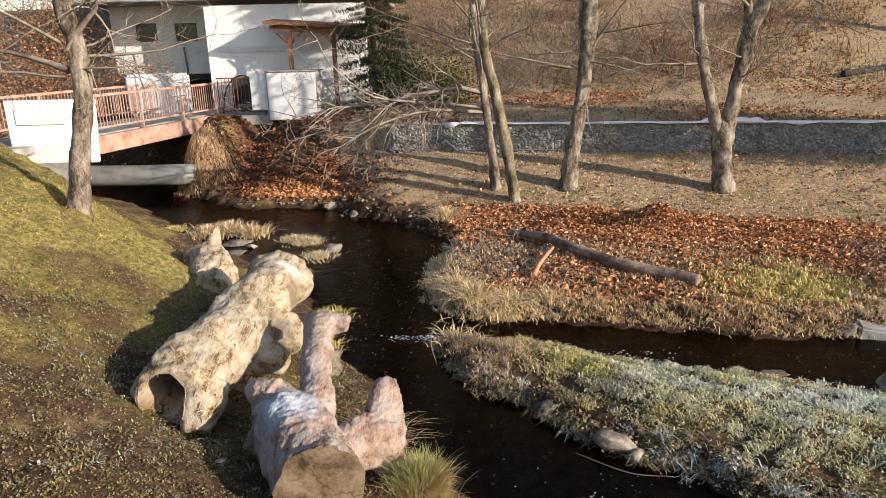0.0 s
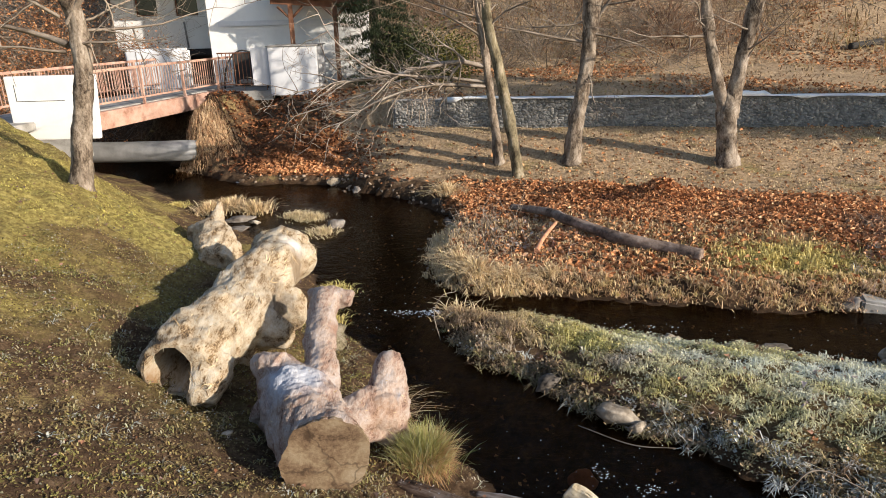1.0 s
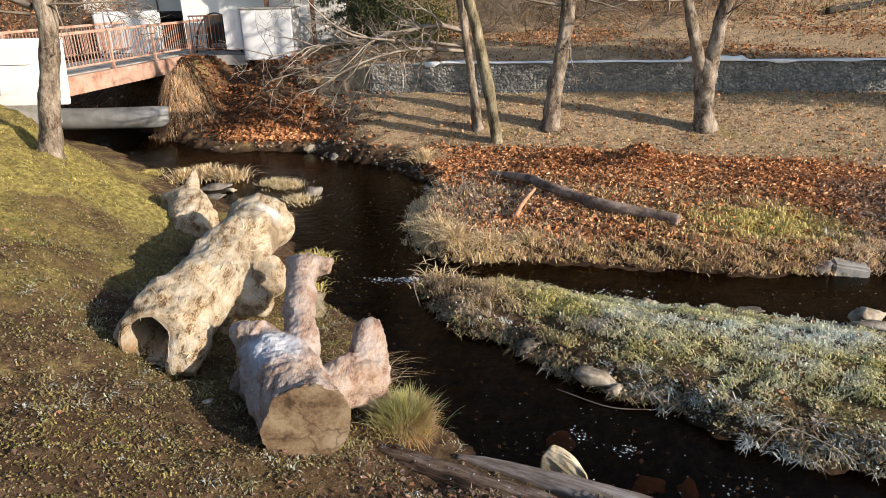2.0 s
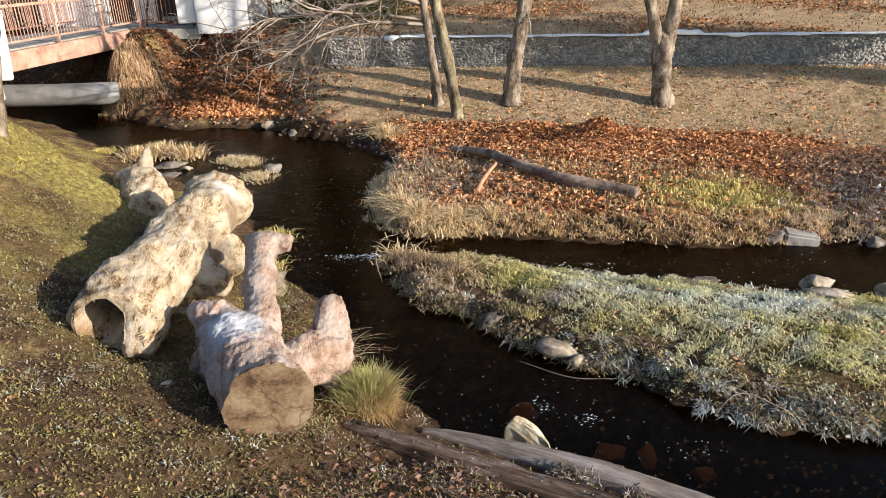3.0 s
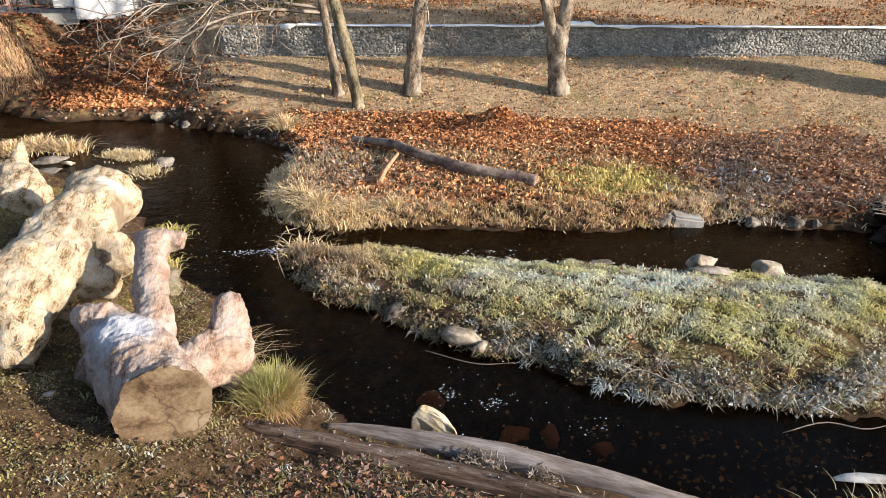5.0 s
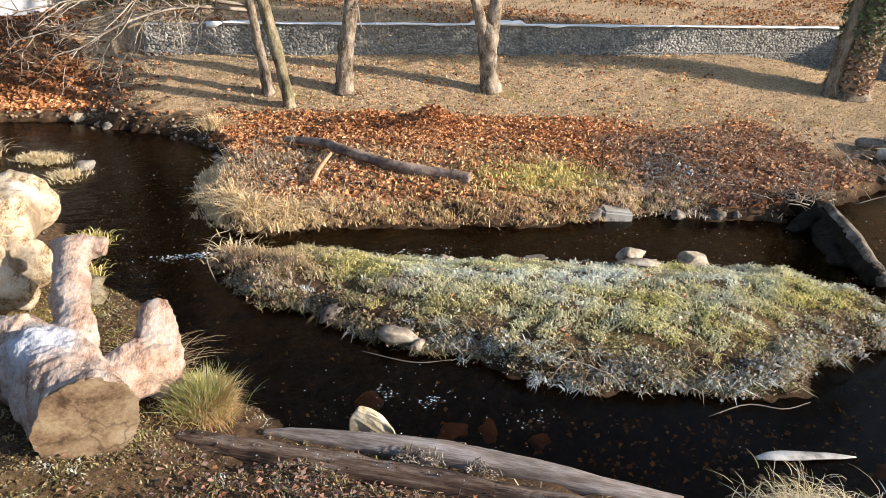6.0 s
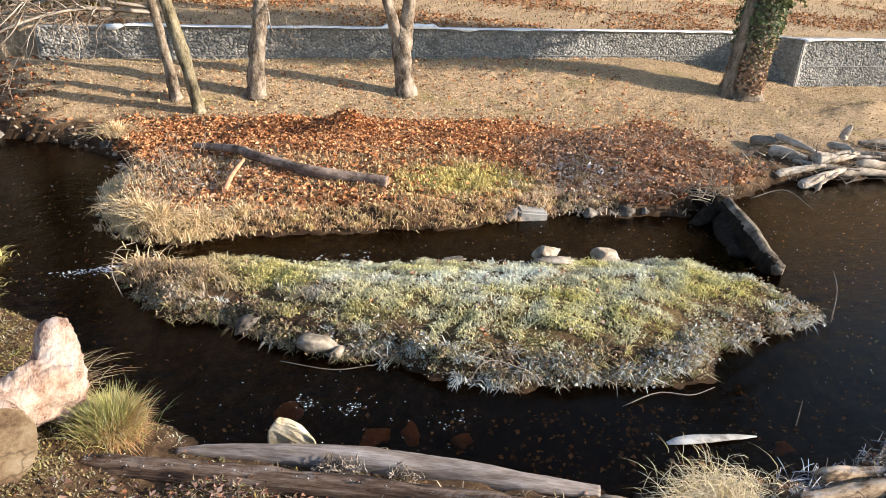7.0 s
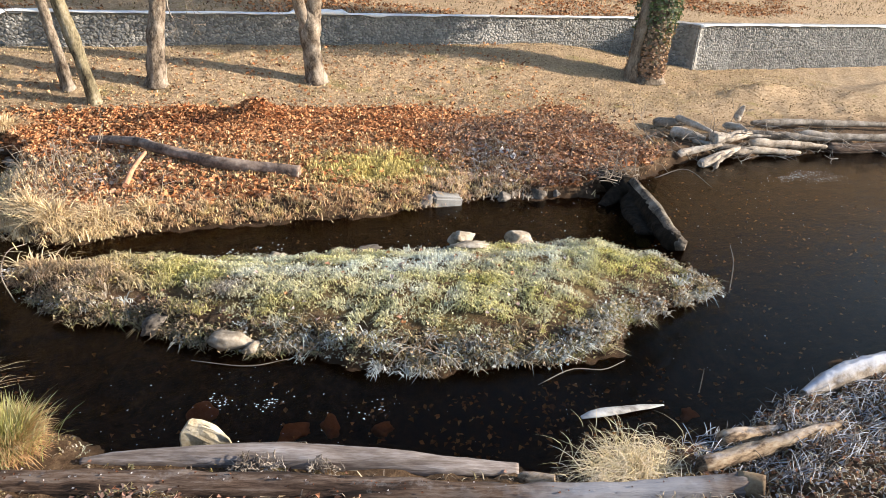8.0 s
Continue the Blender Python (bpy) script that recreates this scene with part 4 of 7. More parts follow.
on_bridge(box(bmesh.new(), (0.9, 0, 1.55), (blen, 0.22, 2.0), 0.02), "girder", M_RUST)
on_bridge(box(bmesh.new(), (-1, 2.4, 1.55), (blen, 2.6, 2.0), 0.02), "girder", M_RUST)
on_bridge(box(bmesh.new(), (-3, 0.2, 1.85), (blen + 1, 2.42, 2.03), 0.02), "deck", M_CONCRETE)
for off in (0.08, 2.5):
    for z, r in ((3.02, 0.035), (2.2, 0.025)):
        on_bridge(box(bmesh.new(), (0.9 if off < 1 else -6, off - r, z - r), (blen, off + r, z + r), 0.01), "rail", M_RUST)
    k = 1.0 if off < 1 else -6.0
    while k < blen:
        on_bridge(box(bmesh.new(), (k - 0.03, off - 0.04, 1.7), (k + 0.03, off + 0.04, 3.0), 0.008), "post", M_RUST)
        k += 2.0
    k = 1.05 if off < 1 else -5.9
    while k < blen:
        on_bridge(box(bmesh.new(), (k - 0.009, off - 0.009, 2.2), (k + 0.009, off + 0.009, 3.0)), "baluster", M_RUST)
        k += 0.125
# low boughs of the slim tree, hanging over the cove
bough_tree = [o for o in scene.objects if o.name == "slim_tree"][0]
bx, by, bz = bough_tree.location
BOUGHS = [([(1.0, 16.25, 2.95, 0.05), (0.3, 16.1, 3.1, 0.045), (-1.05, 16.0, 2.85, 0.035), (-2.4, 16.0, 2.7, 0.025), (-3.5, 16.0, 2.5, 0.01)], 26, 1.3),
          ([(1.1, 16.25, 2.5, 0.04), (-0.3, 15.9, 2.6, 0.03), (-1.5, 15.7, 2.3, 0.022), (-2.6, 15.7, 1.7, 0.008)], 20, 1.2),
          ([(1.1, 16.25, 2.6, 0.035), (-0.6, 16.4, 2.75, 0.028), (-2.0, 16.6, 2.35, 0.02), (-3.6, 16.8, 1.9, 0.008)], 20, 1.2),
          ([(-0.6, 16.0, 2.8, 0.03), (-1.6, 15.6, 3.0, 0.02), (-2.4, 15.4, 3.7, 0.01), (-2.7, 15.4, 4.3, 0.005)], 8, 0.9)]
for rows, count, reach in BOUGHS:
    rnd = random.Random(count)
    rows = [(x - bx, y - by, z - bz, r * 1.25) for x, y, z, r in rows]
    fine = spline(rows, 11)
    out = [fine[:6], fine[5:]]
    line = spline(rows, 40)
    for _ in range(count):
        k = rnd.randint(6, 38)
        d = Vector((-0.8 + rnd.gauss(0, 0.5), rnd.gauss(0, 0.5), rnd.gauss(-0.1, 0.5)))
        grow(out, line[k][:3], d, max(0.014, line[k][3] * 0.6), reach * rnd.uniform(0.5, 1.1), 2, rnd, 0.15, 0.45, (2, 4))
    twigs("branch", out, M_BOUGH, bough_tree)

for name, start, way, reach, seed in (("wall_tree", (0.25, 0, 3.3), (-1, -0.3, -0.1), 1.9, 1), ("wall_tree", (0.3, -0.1, 3.0), (1, -0.3, 0.0), 1.8, 2), ("forked_tree", (-0.6, 0, 3.0), (-0.9, -0.3, 0.1), 1.8, 3), ("forked_tree", (0.3, 0, 3.0), (-0.6, -0.5, 0.0), 1.4, 4), ("forked_tree", (0.7, 0, 4.4), (1, -0.3, -0.2), 2.4, 5), ("forked_tree", (0.15, 0, 2.2), (0.5, -0.5, 0.7), 1.2, 6), ("wall_tree", (0.2, 0, 2.2), (0.5, -0.6, -0.6), 1.1, 7)):
    holder = [o for o in scene.objects if o.name == name][0]
    out = []
    grow(out, start, way, 0.028, reach, 3, random.Random(300 + seed), 0.25, 0.45, (3, 5))
    twigs("branch", out, M_TWIG, holder)

# ---- bridge fittings, pipe and the white panel ----
pipe_bm = bmesh.new()
tube(pipe_bm, [(-11.5, 19.4, 0.7, 0.3), (-9.5, 19.35, 0.64, 0.3), (-7.2, 19.5, 0.62, 0.3)], 24, 6)
tagged(part("water_pipe", pipe_bm, M_PIPE), "large grey metal pipe crossing under the bridge", "pipe")
panel = empty("screen_wall", (-9.0, 15.6, 1.5), "white painted screen wall standing before the bridge railing", "wall")
bm = box(bmesh.new(), (-0.95, 0, 0.12), (1.1, 0.16, 1.56), 0.015)
for v in bm.verts:
    if v.co.x > 0 and v.co.z < 0.5:
        v.co.x -= 0.12
part("board", bm, M_WHITE, panel)
bm = bmesh.new()
for lo, hi in (((-0.75, -0.006, 1.0), (0.35, 0.004, 1.012)), ((-0.75, -0.006, 1.0), (-0.738, 0.004, 1.38))):
    box(bm, lo, hi)
part("seam", bm, M_DARK, panel)
part("foot", box(bmesh.new(), (-0.9, 0.02, -0.3), (0.7, 0.14, 0.12)), M_CONCRETE, panel)

# ---- house ----
house = empty("house", (-7, 26, 1.7), "white plastered two-storey house with brown roof edge", "house")


def on_house(bm, name, mat, label="", parent=None):
    bmesh.ops.transform(bm, matrix=pose(-7, 26, 1.7).inverted(), verts=bm.verts)
    return part(name, bm, mat, parent or house, label)


WINDOWS = [(-11.62, -10.78, 4.47, 5.14), (-10.11, -9.24, 4.46, 5.12)]


def front_wall(name, x0, x1, y, z0, z1, holes):
    """A house wall with its openings cut through."""
    ob = on_house(box(bmesh.new(), (x0, y, z0), (x1, y + 0.35, z1)), name, M_WHITE)
    cutters = []
    for a, b, lo, hi in holes:
        cutters.append(on_house(box(bmesh.new(), (a, y - 0.2, lo), (b, y + 0.6, hi)), "cutter", M_WHITE))
        cut = ob.modifiers.new("opening", "BOOLEAN")
        cut.object, cut.operation, cut.solver = cutters[-1], "DIFFERENCE", "EXACT"
    baked(ob)
    for c in cutters:
        bpy.data.objects.remove(c)
    return ob


front_wall("wall", -12.5, -7.9, 27.0, 3.25, 5.75, WINDOWS)
on_house(box(bmesh.new(), (-8.25, 25.0, 1.5), (-2.6, 25.35, 5.6)), "wall", M_WHITE)
on_house(box(bmesh.new(), (-8.25, 25.352, 1.5), (-7.95, 27.0, 5.6)), "wall", M_WHITE)
on_house(box(bmesh.new(), (-12.5, 27.36, 1.5), (-12.2, 33.0, 8.2)), "wall", M_WHITE)
# dark back and front strip, painting the shade of the basement opening
on_house(box(bmesh.new(), (-12.1, 29.0, 1.5), (-8.2, 29.2, 3.4)), "basement_wall", M_DARK)
on_house(box(bmesh.new(), (-12.5, 26.95, 3.0), (-8.27, 27.35, 3.248)), "lintel", M_DARK)
on_house(box(bmesh.new(), (-13.1, 24.7, 5.76), (-2.0, 33.0, 5.98), 0.02), "balcony_slab", M_CONCRETE, "grey concrete balcony slab")
front_wall("upper_wall", -12.2, -2.6, 28.2, 6.0, 8.6, [(-11.3, -9.6, 6.9, 8.1), (-6.6, -5.6, 6.6, 8.1), (-5.0, -4.2, 6.6, 8.1)])
on_house(box(bmesh.new(), (-13.2, 24.6, 8.62), (-1.9, 33.0, 8.85)), "roof", M_DARKWOOD)
for x0, x1, z0, z1 in WINDOWS:
    w = on_house(box(bmesh.new(), (x0, 27.17, z0), (x1, 27.2, z1)), "window", M_GLASS)
    bm = bmesh.new()
    for lo, hi in (((x0, 27.12, z0), (x1, 27.168, z0 + 0.05)), ((x0, 27.12, z1 - 0.05), (x1, 27.168, z1)), ((x0, 27.12, z0 + 0.05), (x0 + 0.05, 27.168, z1 - 0.05)), ((x1 - 0.05, 27.12, z0 + 0.05), (x1, 27.168, z1 - 0.05))):
        box(bm, lo, hi)
    fr = part("frame", bm, M_DARKWOOD, w)
    bmesh_shift = pose(-7, 26, 1.7).inverted()
    fr.data.transform(bmesh_shift)
for x0, x1, z0, z1 in ((-11.3, -9.6, 6.9, 8.1), (-6.6, -5.6, 6.6, 8.1), (-5.0, -4.2, 6.6, 8.1)):
    on_house(box(bmesh.new(), (x0, 28.35, z0), (x1, 28.38, z1)), "window", M_GLASS)
on_house(box(bmesh.new(), (-7.9, 24.93, 4.02), (-3.4, 24.998, 4.2), 0.01), "ledge", M_GREYPAINT)
bm = bmesh.new()
tube(bm, [(-9.75, 26.93, 3.3, 0.035), (-9.8, 26.93, 4.25, 0.035)], 8, 3)
on_house(bm, "drain_pipe", M_PIPE)

tank = empty("storage_tank", (-10.0, 24.3, 1.75), "pale grey-white storage tank beside the house", "tank")
part("body", box(bmesh.new(), (-0.95, -0.3, 0.2), (0.95, 0.8, 1.6), 0.08), M_GREYPAINT, tank)
for x in (-0.5, 0.5):
    part("rib", box(bmesh.new(), (x - 0.03, -0.33, 0.25), (x + 0.03, -0.298, 1.55), 0.01), M_GREYPAINT, tank)
    part("foot", box(bmesh.new(), (x - 0.2, -0.2, -0.3), (x + 0.2, 0.7, 0.2)), M_CONCRETE, tank)

# the shed with its door leaf, and the timber porch above it
shed = empty("white_shed", (-4.85, 22.3, 1.95), "low white boarded shed with a grey roof edge", "shed")
part("body", box(bmesh.new(), (-0.75, 0, -0.1), (0.8, 1.6, 1.42), 0.02), M_GREYPAINT, shed)
part("roof", box(bmesh.new(), (-0.8, -0.05, 1.422), (0.85, 1.65, 1.46), 0.01), M_CONCRETE, shed)
part("door", box(bmesh.new(), (-1.32, 0.1, 0.22), (-0.78, 0.15, 1.4), 0.01), M_GREYPAINT, shed, "pale grey door leaf")
part("floor_slab", box(bmesh.new(), (-2.6, 0.2, -0.25), (-0.76, 2.4, 0.05)), M_CONCRETE, shed)
porch = empty("timber_porch", (-4.75, 24.0, 2.05), "brown timber porch roof on posts beside the house", "porch")
roof_turn = pose(0, 0, 2.85, 5, 4, 0)
part("roof", box(bmesh.new(), (-1.1, -0.6, -0.04), (2.3, 0.9, 0.05), 0.01, roof_turn), M_DARKWOOD, porch)
for y in (-0.42, 0.6):
    part("beam", box(bmesh.new(), (-0.9, y, -0.24), (2.1, y + 0.12, -0.06), 0.01, roof_turn), M_DARKWOOD, porch)
for x in (-0.28, 1.2):
    post = part("post", box(bmesh.new(), (x - 0.07, -0.4, 0), (x + 0.07, -0.26, 2.6), 0.01), M_DARKWOOD, porch)
    for s in (-1, 1):
        bm = bmesh.new()
        tube(bm, [(x, -0.33, 2.15, 0.04), (x + s * 0.42, -0.33, 2.55, 0.04)], 4, 2)
        part("brace", bm, M_DARKWOOD, post)
# dark arch shape beside the shed; its near-black back paints recess shade
shelter = empty("arched_shelter", (-6.7, 23.6, 1.85), "dark arch beside the shed with a dark-coloured recess", "shelter")
bm = bmesh.new()
tube(bm, [(-0.75 * math.cos(a) - 0.05, 0, 0.1 + 1.3 * math.sin(a), 0.03) for a in np.linspace(0, math.pi, 9)], 6, 24)
part("arch", bm, M_DARK, shelter)
part("back", box(bmesh.new(), (-0.7, 0.9, 0), (0.65, 1.0, 1.3)), M_DARK, shelter)
part("bench", box(bmesh.new(), (-0.4, 0.3, 0.3), (0.5, 0.7, 0.4), 0.02), M_CONCRETE, shelter)
# little gate between bridge and shed
gate = empty("railing_gate", (-6.6, 22.7, 1.95), "dark brown metal railing between bridge and shed", "railing")
for z in (0.25, 1.25):
    part("rail", box(bmesh.new(), (-0.75, -0.02, z - 0.02), (0.95, 0.02, z + 0.02), 0.005), M_DARKWOOD, gate)
for k in range(14):
    part("bar", box(bmesh.new(), (-0.72 + k * 0.125, -0.01, 0 if k % 6 == 0 else 0.25), (-0.7 + k * 0.125, 0.01, 1.25)), M_DARKWOOD, gate)

# ---- stones ----


def rock(at, size, seed, label, turn=0.0, mat=M_ROCK, points=13):
    """A broken stone: the hull of a few corners, with worn edges."""
    rnd = random.Random(seed)
    bm = bmesh.new()
    for _ in range(points):
        d = Vector((rnd.gauss(0, 1), rnd.gauss(0, 1), rnd.gauss(0, 1))).normalized() * rnd.uniform(0.85, 1.12)
        bm.verts.new((d.x, d.y, d.z))
    hull = bmesh.ops.convex_hull(bm, input=bm.verts)
    bmesh.ops.delete(bm, geom=[v for v in hull["geom_interior"] if isinstance(v, bmesh.types.BMVert)], context="VERTS")
    bmesh.ops.subdivide_edges(bm, edges=bm.edges[:], cuts=3, use_grid_fill=True)
    for _ in range(1):
        bmesh.ops.smooth_vert(bm, verts=bm.verts[:], factor=0.5, use_axis_x=True, use_axis_y=True, use_axis_z=True)
    for v in bm.verts:
        q = v.co * (1 + 0.28 * noise.noise(v.co * 2.3 + Vector((seed, 0, 0))) + 0.2 * noise.noise(v.co * 4.5 + Vector((0, seed, 0))) + 0.1 * noise.noise(v.co * 10))
        v.co = Vector((q.x * size[0], q.y * size[1], q.z * size[2]))
    for f in bm.faces:
        f.smooth = True
    ob = part("rock", bm, mat)
    ob.matrix_world = pose(*at, 0, 0, turn)
    return tagged(ob, label, "rock")


M_CREAM = material("cream_rock", [(0.3, (0.16, 0.12, 0.075)), (0.42, (0.36, 0.30, 0.20)), (0.58, (0.50, 0.44, 0.33)), (0.75, (0.62, 0.58, 0.50))], 9, 0.95, 0.35, fine=40)
bm = box(bmesh.new(), (-0.25, -0.15, -0.2), (0.25, 0.15, 0.06))
bmesh.ops.bevel(bm, geom=bm.edges[:], offset=0.035, segments=2, affect="EDGES")
bmesh.ops.subdivide_edges(bm, edges=bm.edges[:], cuts=3, use_grid_fill=True)
for v in bm.verts:
    v.co *= 1 + 0.10 * noise.noise(v.co * 5) + 0.05 * noise.noise(v.co * 17)
block = part("rock", bm, M_CONCRETE)
block.matrix_world = pose(6.02, 8.62, 0.10, 4, 6, -16)
tagged(block, "pale grey broken stone block at the far bank's edge", "rock")
rock((5.65, 8.72, 0.08), (0.2, 0.18, 0.14), 2, "dark wet stone beside a grey boulder", 40)
rock((7.0, 8.35, 0.05), (0.17, 0.12, 0.1), 3, "tan stone at the far bank's edge", 0)
rock((7.62, 8.2, 0.07), (0.2, 0.15, 0.12), 4, "frosted grey stone at the far bank's edge", 20)
rock((7.95, 8.1, 0.04), (0.13, 0.1, 0.09), 5, "small grey stone at the far bank's edge", 50)
rock((5.27, 7.06, 0.12), (0.25, 0.18, 0.2), 6, "grey rounded stone behind the grassy island", 15, M_ROCKPALE)
rock((5.98, 6.68, 0.14), (0.24, 0.15, 0.19), 7, "pale stone behind the grassy island", -10, M_ROCKPALE)
rock((5.05, 6.62, 0.26), (0.32, 0.14, 0.06), 8, "flat frosted pale stone on the grassy island", -20, M_ROCKPALE)
rock((2.75, 7.5, 0.18), (0.14, 0.1, 0.07), 9, "small pale stone on the island's edge", 0, M_ROCKPALE)
rock((3.9, 7.2, 0.2), (0.2, 0.08, 0.06), 10, "flat frosted stone on the island's edge", -18)
rock((1.12, 6.7, 0.08), (0.19, 0.14, 0.14), 11, "grey stone at the island's near edge", 30)
rock((1.68, 5.98, 0.12), (0.25, 0.14, 0.14), 12, "tan grey stone at the island's near edge", -35, M_ROCKPALE)
rock((1.86, 5.8, 0.06), (0.12, 0.09, 0.1), 13, "small tan stone at the island's near edge", 20, M_ROCKPALE)
bm = bmesh.new()
for p in ((0.88, 4.72, -0.1), (1.34, 4.48, -0.1), (1.3, 4.75, -0.1), (1.0, 4.95, -0.1), (0.93, 4.70, 0.19), (0.99, 4.70, 0.26), (1.03, 4.74, 0.27), (1.17, 4.60, 0.20), (1.28, 4.53, 0.10), (1.2, 4.72, 0.17)):
    bm.verts.new(p)
bmesh.ops.convex_hull(bm, input=bm.verts)
bmesh.ops.bevel(bm, geom=bm.edges[:], offset=0.014, segments=1, affect="EDGES")
bmesh.ops.subdivide_edges(bm, edges=bm.edges[:], cuts=3, use_grid_fill=True)
for v in bm.verts:
    v.co += Vector((noise.noise(v.co * 9), noise.noise(v.co * 9 + Vector((5, 0, 0))), noise.noise(v.co * 9 + Vector((0, 5, 0))))) * 0.02
tagged(part("rock", bm, M_CREAM), "pale pointed wedge of rock standing in the shallows", "rock")
rock((0.35, 14.3, 0.12), (0.32, 0.25, 0.18), 15, "pale block of stone at the stream's bend", 12)
rock((-0.15, 14.8, 0.06), (0.22, 0.2, 0.14), 16, "brown stone at the stream's bend", 70)
rock((-2.9, 17.2, 0.06), (0.22, 0.18, 0.17), 17, "pale stone block at the foot of the leafy bank", 15, M_ROCKPALE)
rock((-2.25, 16.45, 0.03), (0.2, 0.16, 0.14), 18, "brown stone at the foot of the bank", 60)
rock((-1.2, 16.00, 0.03), (0.22, 0.16, 0.16), 19, "brown stone at the foot of the bank", 33)
rock((-1.6, 16.10, 0.03), (0.16, 0.14, 0.13), 20, "brown stone at the foot of the bank", 80)
rock((-0.7, 15.60, 0.03), (0.18, 0.14, 0.13), 21, "brown stone at the foot of the bank", 5)
rock((-2.35, 13.4, 0.04), (0.3, 0.22, 0.1), 22, "mossy tan stone in the stream", 30)
rock((-4.5, 14.05, 0.03), (0.35, 0.25, 0.08), 23, "flat pale stone slab in the shallows", 20)
rock((-4.1, 13.75, 0.04), (0.13, 0.1, 0.08), 24, "small white stone in the shallows", 0, M_ROCKPALE)
rock((-4.4, 13.2, 0.03), (0.4, 0.3, 0.07), 25, "flat grey stone slab in the shallows", 70)
rock((-5.1, 14.2, 0.12), (0.16, 0.12, 0.1), 26, "grey stone at the near bank's edge", 50)
rock((-4.6, 12.9, 0.2), (0.16, 0.14, 0.12), 27, "grey stone at the near bank's edge", 20)
rock((-5.3, 17.75, 0.02), (0.65, 0.16, 0.03), 28, "thin pale sheet of ice along the bank", 8, M_FABRIC)
rock((4.95, 1.62, 0.3), (0.1, 0.09, 0.08), 29, "small pale stone on the near bank", 0, M_ROCKPALE)
rock((5.75, 2.12, 0.14), (0.14, 0.12, 0.1), 30, "tan stone on the frosted near bank", 0, M_ROCKPALE)
rock((-1.95, 5.0, ground_z(-1.95, 5.0) + 0.01), (0.07, 0.05, 0.025), 31, "small pale flat stone on the bank", 0, M_ROCKPALE)
rock((-1.75, 7.9, 0.1), (0.4, 0.8, 0.16), 32, "mossy stone beside the hollow log", 15, M_BARK_MOSS)

vs, fs = [], []
edge = spline(FAR_EDGE[14:23], 300)
rnd = random.Random(31)
for _ in range(230):
    px, py = edge[rnd.randint(0, 299)]
    px, py = px + rnd.gauss(0, 0.16), py + abs(rnd.gauss(0.05, 0.16))
    me = rnd.choice(STONES)
    q = rnd.uniform(0.5, 1.6)
    m = pose(px, py, max(ground_z(px, py), 0.0) + 0.01, rnd.uniform(0, 360), rnd.uniform(-40, 40), rnd.uniform(0, 360)) @ Matrix.Diagonal((q, q, q * 0.8, 1))
    k = len(vs)
    vs += [m @ v.co for v in me.vertices]
    fs += [[i + k for i in f.vertices] for f in me.polygons]
M_RUBBLE = material("brown_rubble", [(0.3, (0.05, 0.035, 0.025)), (0.5, (0.16, 0.115, 0.08)), (0.72, (0.32, 0.25, 0.19))], 5, 0.95, 0.8, island=0.5)
tagged(raw("bank_rubble", vs, fs, M_RUBBLE), "brown rubble stones along the foot of the far bank", "rubble", kind="stuff")

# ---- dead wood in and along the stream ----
# wet wood, near-black to paint the limb's shaded side and reflection
M_WETSHADE = material("wet_wood_shade", [(0.3, (0.004, 0.003, 0.002)), (0.5, (0.012, 0.009, 0.006)), (0.7, (0.028, 0.021, 0.015))], 5, 0.85, 0.8, spec=0.1)
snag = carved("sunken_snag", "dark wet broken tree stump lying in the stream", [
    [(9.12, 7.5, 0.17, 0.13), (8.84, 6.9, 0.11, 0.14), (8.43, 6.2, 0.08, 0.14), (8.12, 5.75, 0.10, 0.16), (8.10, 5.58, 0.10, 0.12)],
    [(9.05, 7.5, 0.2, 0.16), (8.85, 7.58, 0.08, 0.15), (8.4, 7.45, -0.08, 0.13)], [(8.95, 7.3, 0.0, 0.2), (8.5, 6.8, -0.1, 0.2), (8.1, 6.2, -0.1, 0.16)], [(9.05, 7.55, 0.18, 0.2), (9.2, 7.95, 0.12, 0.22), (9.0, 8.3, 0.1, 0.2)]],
    M_WETSHADE, voxel=0.022, lumps=0.025)
# lighter ridge over the dark bulk, so the colour gives the lit side
bm = bmesh.new()
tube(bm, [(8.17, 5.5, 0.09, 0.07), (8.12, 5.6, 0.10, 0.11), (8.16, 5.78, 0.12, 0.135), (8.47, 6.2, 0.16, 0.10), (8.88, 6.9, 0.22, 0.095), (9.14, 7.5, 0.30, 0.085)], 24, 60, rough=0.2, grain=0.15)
part("limb", bm, M_BARK, snag, "grey-brown limb, its lit side given by lighter colour")
out = []
rnd = random.Random(4)
for k in range(26):
    grow(out, (9.0 + rnd.gauss(0, 0.3), 7.85 + rnd.gauss(0, 0.2), 0.32), (rnd.gauss(0, 1), rnd.gauss(0, 0.7), 0.5), 0.012, 0.45, 1, rnd, 0.1, 0.4)
tagged(twigs("broken_twigs", out, M_TWIG), "tangle of broken grey twigs on the dark stump", "twigs", kind="stuff")

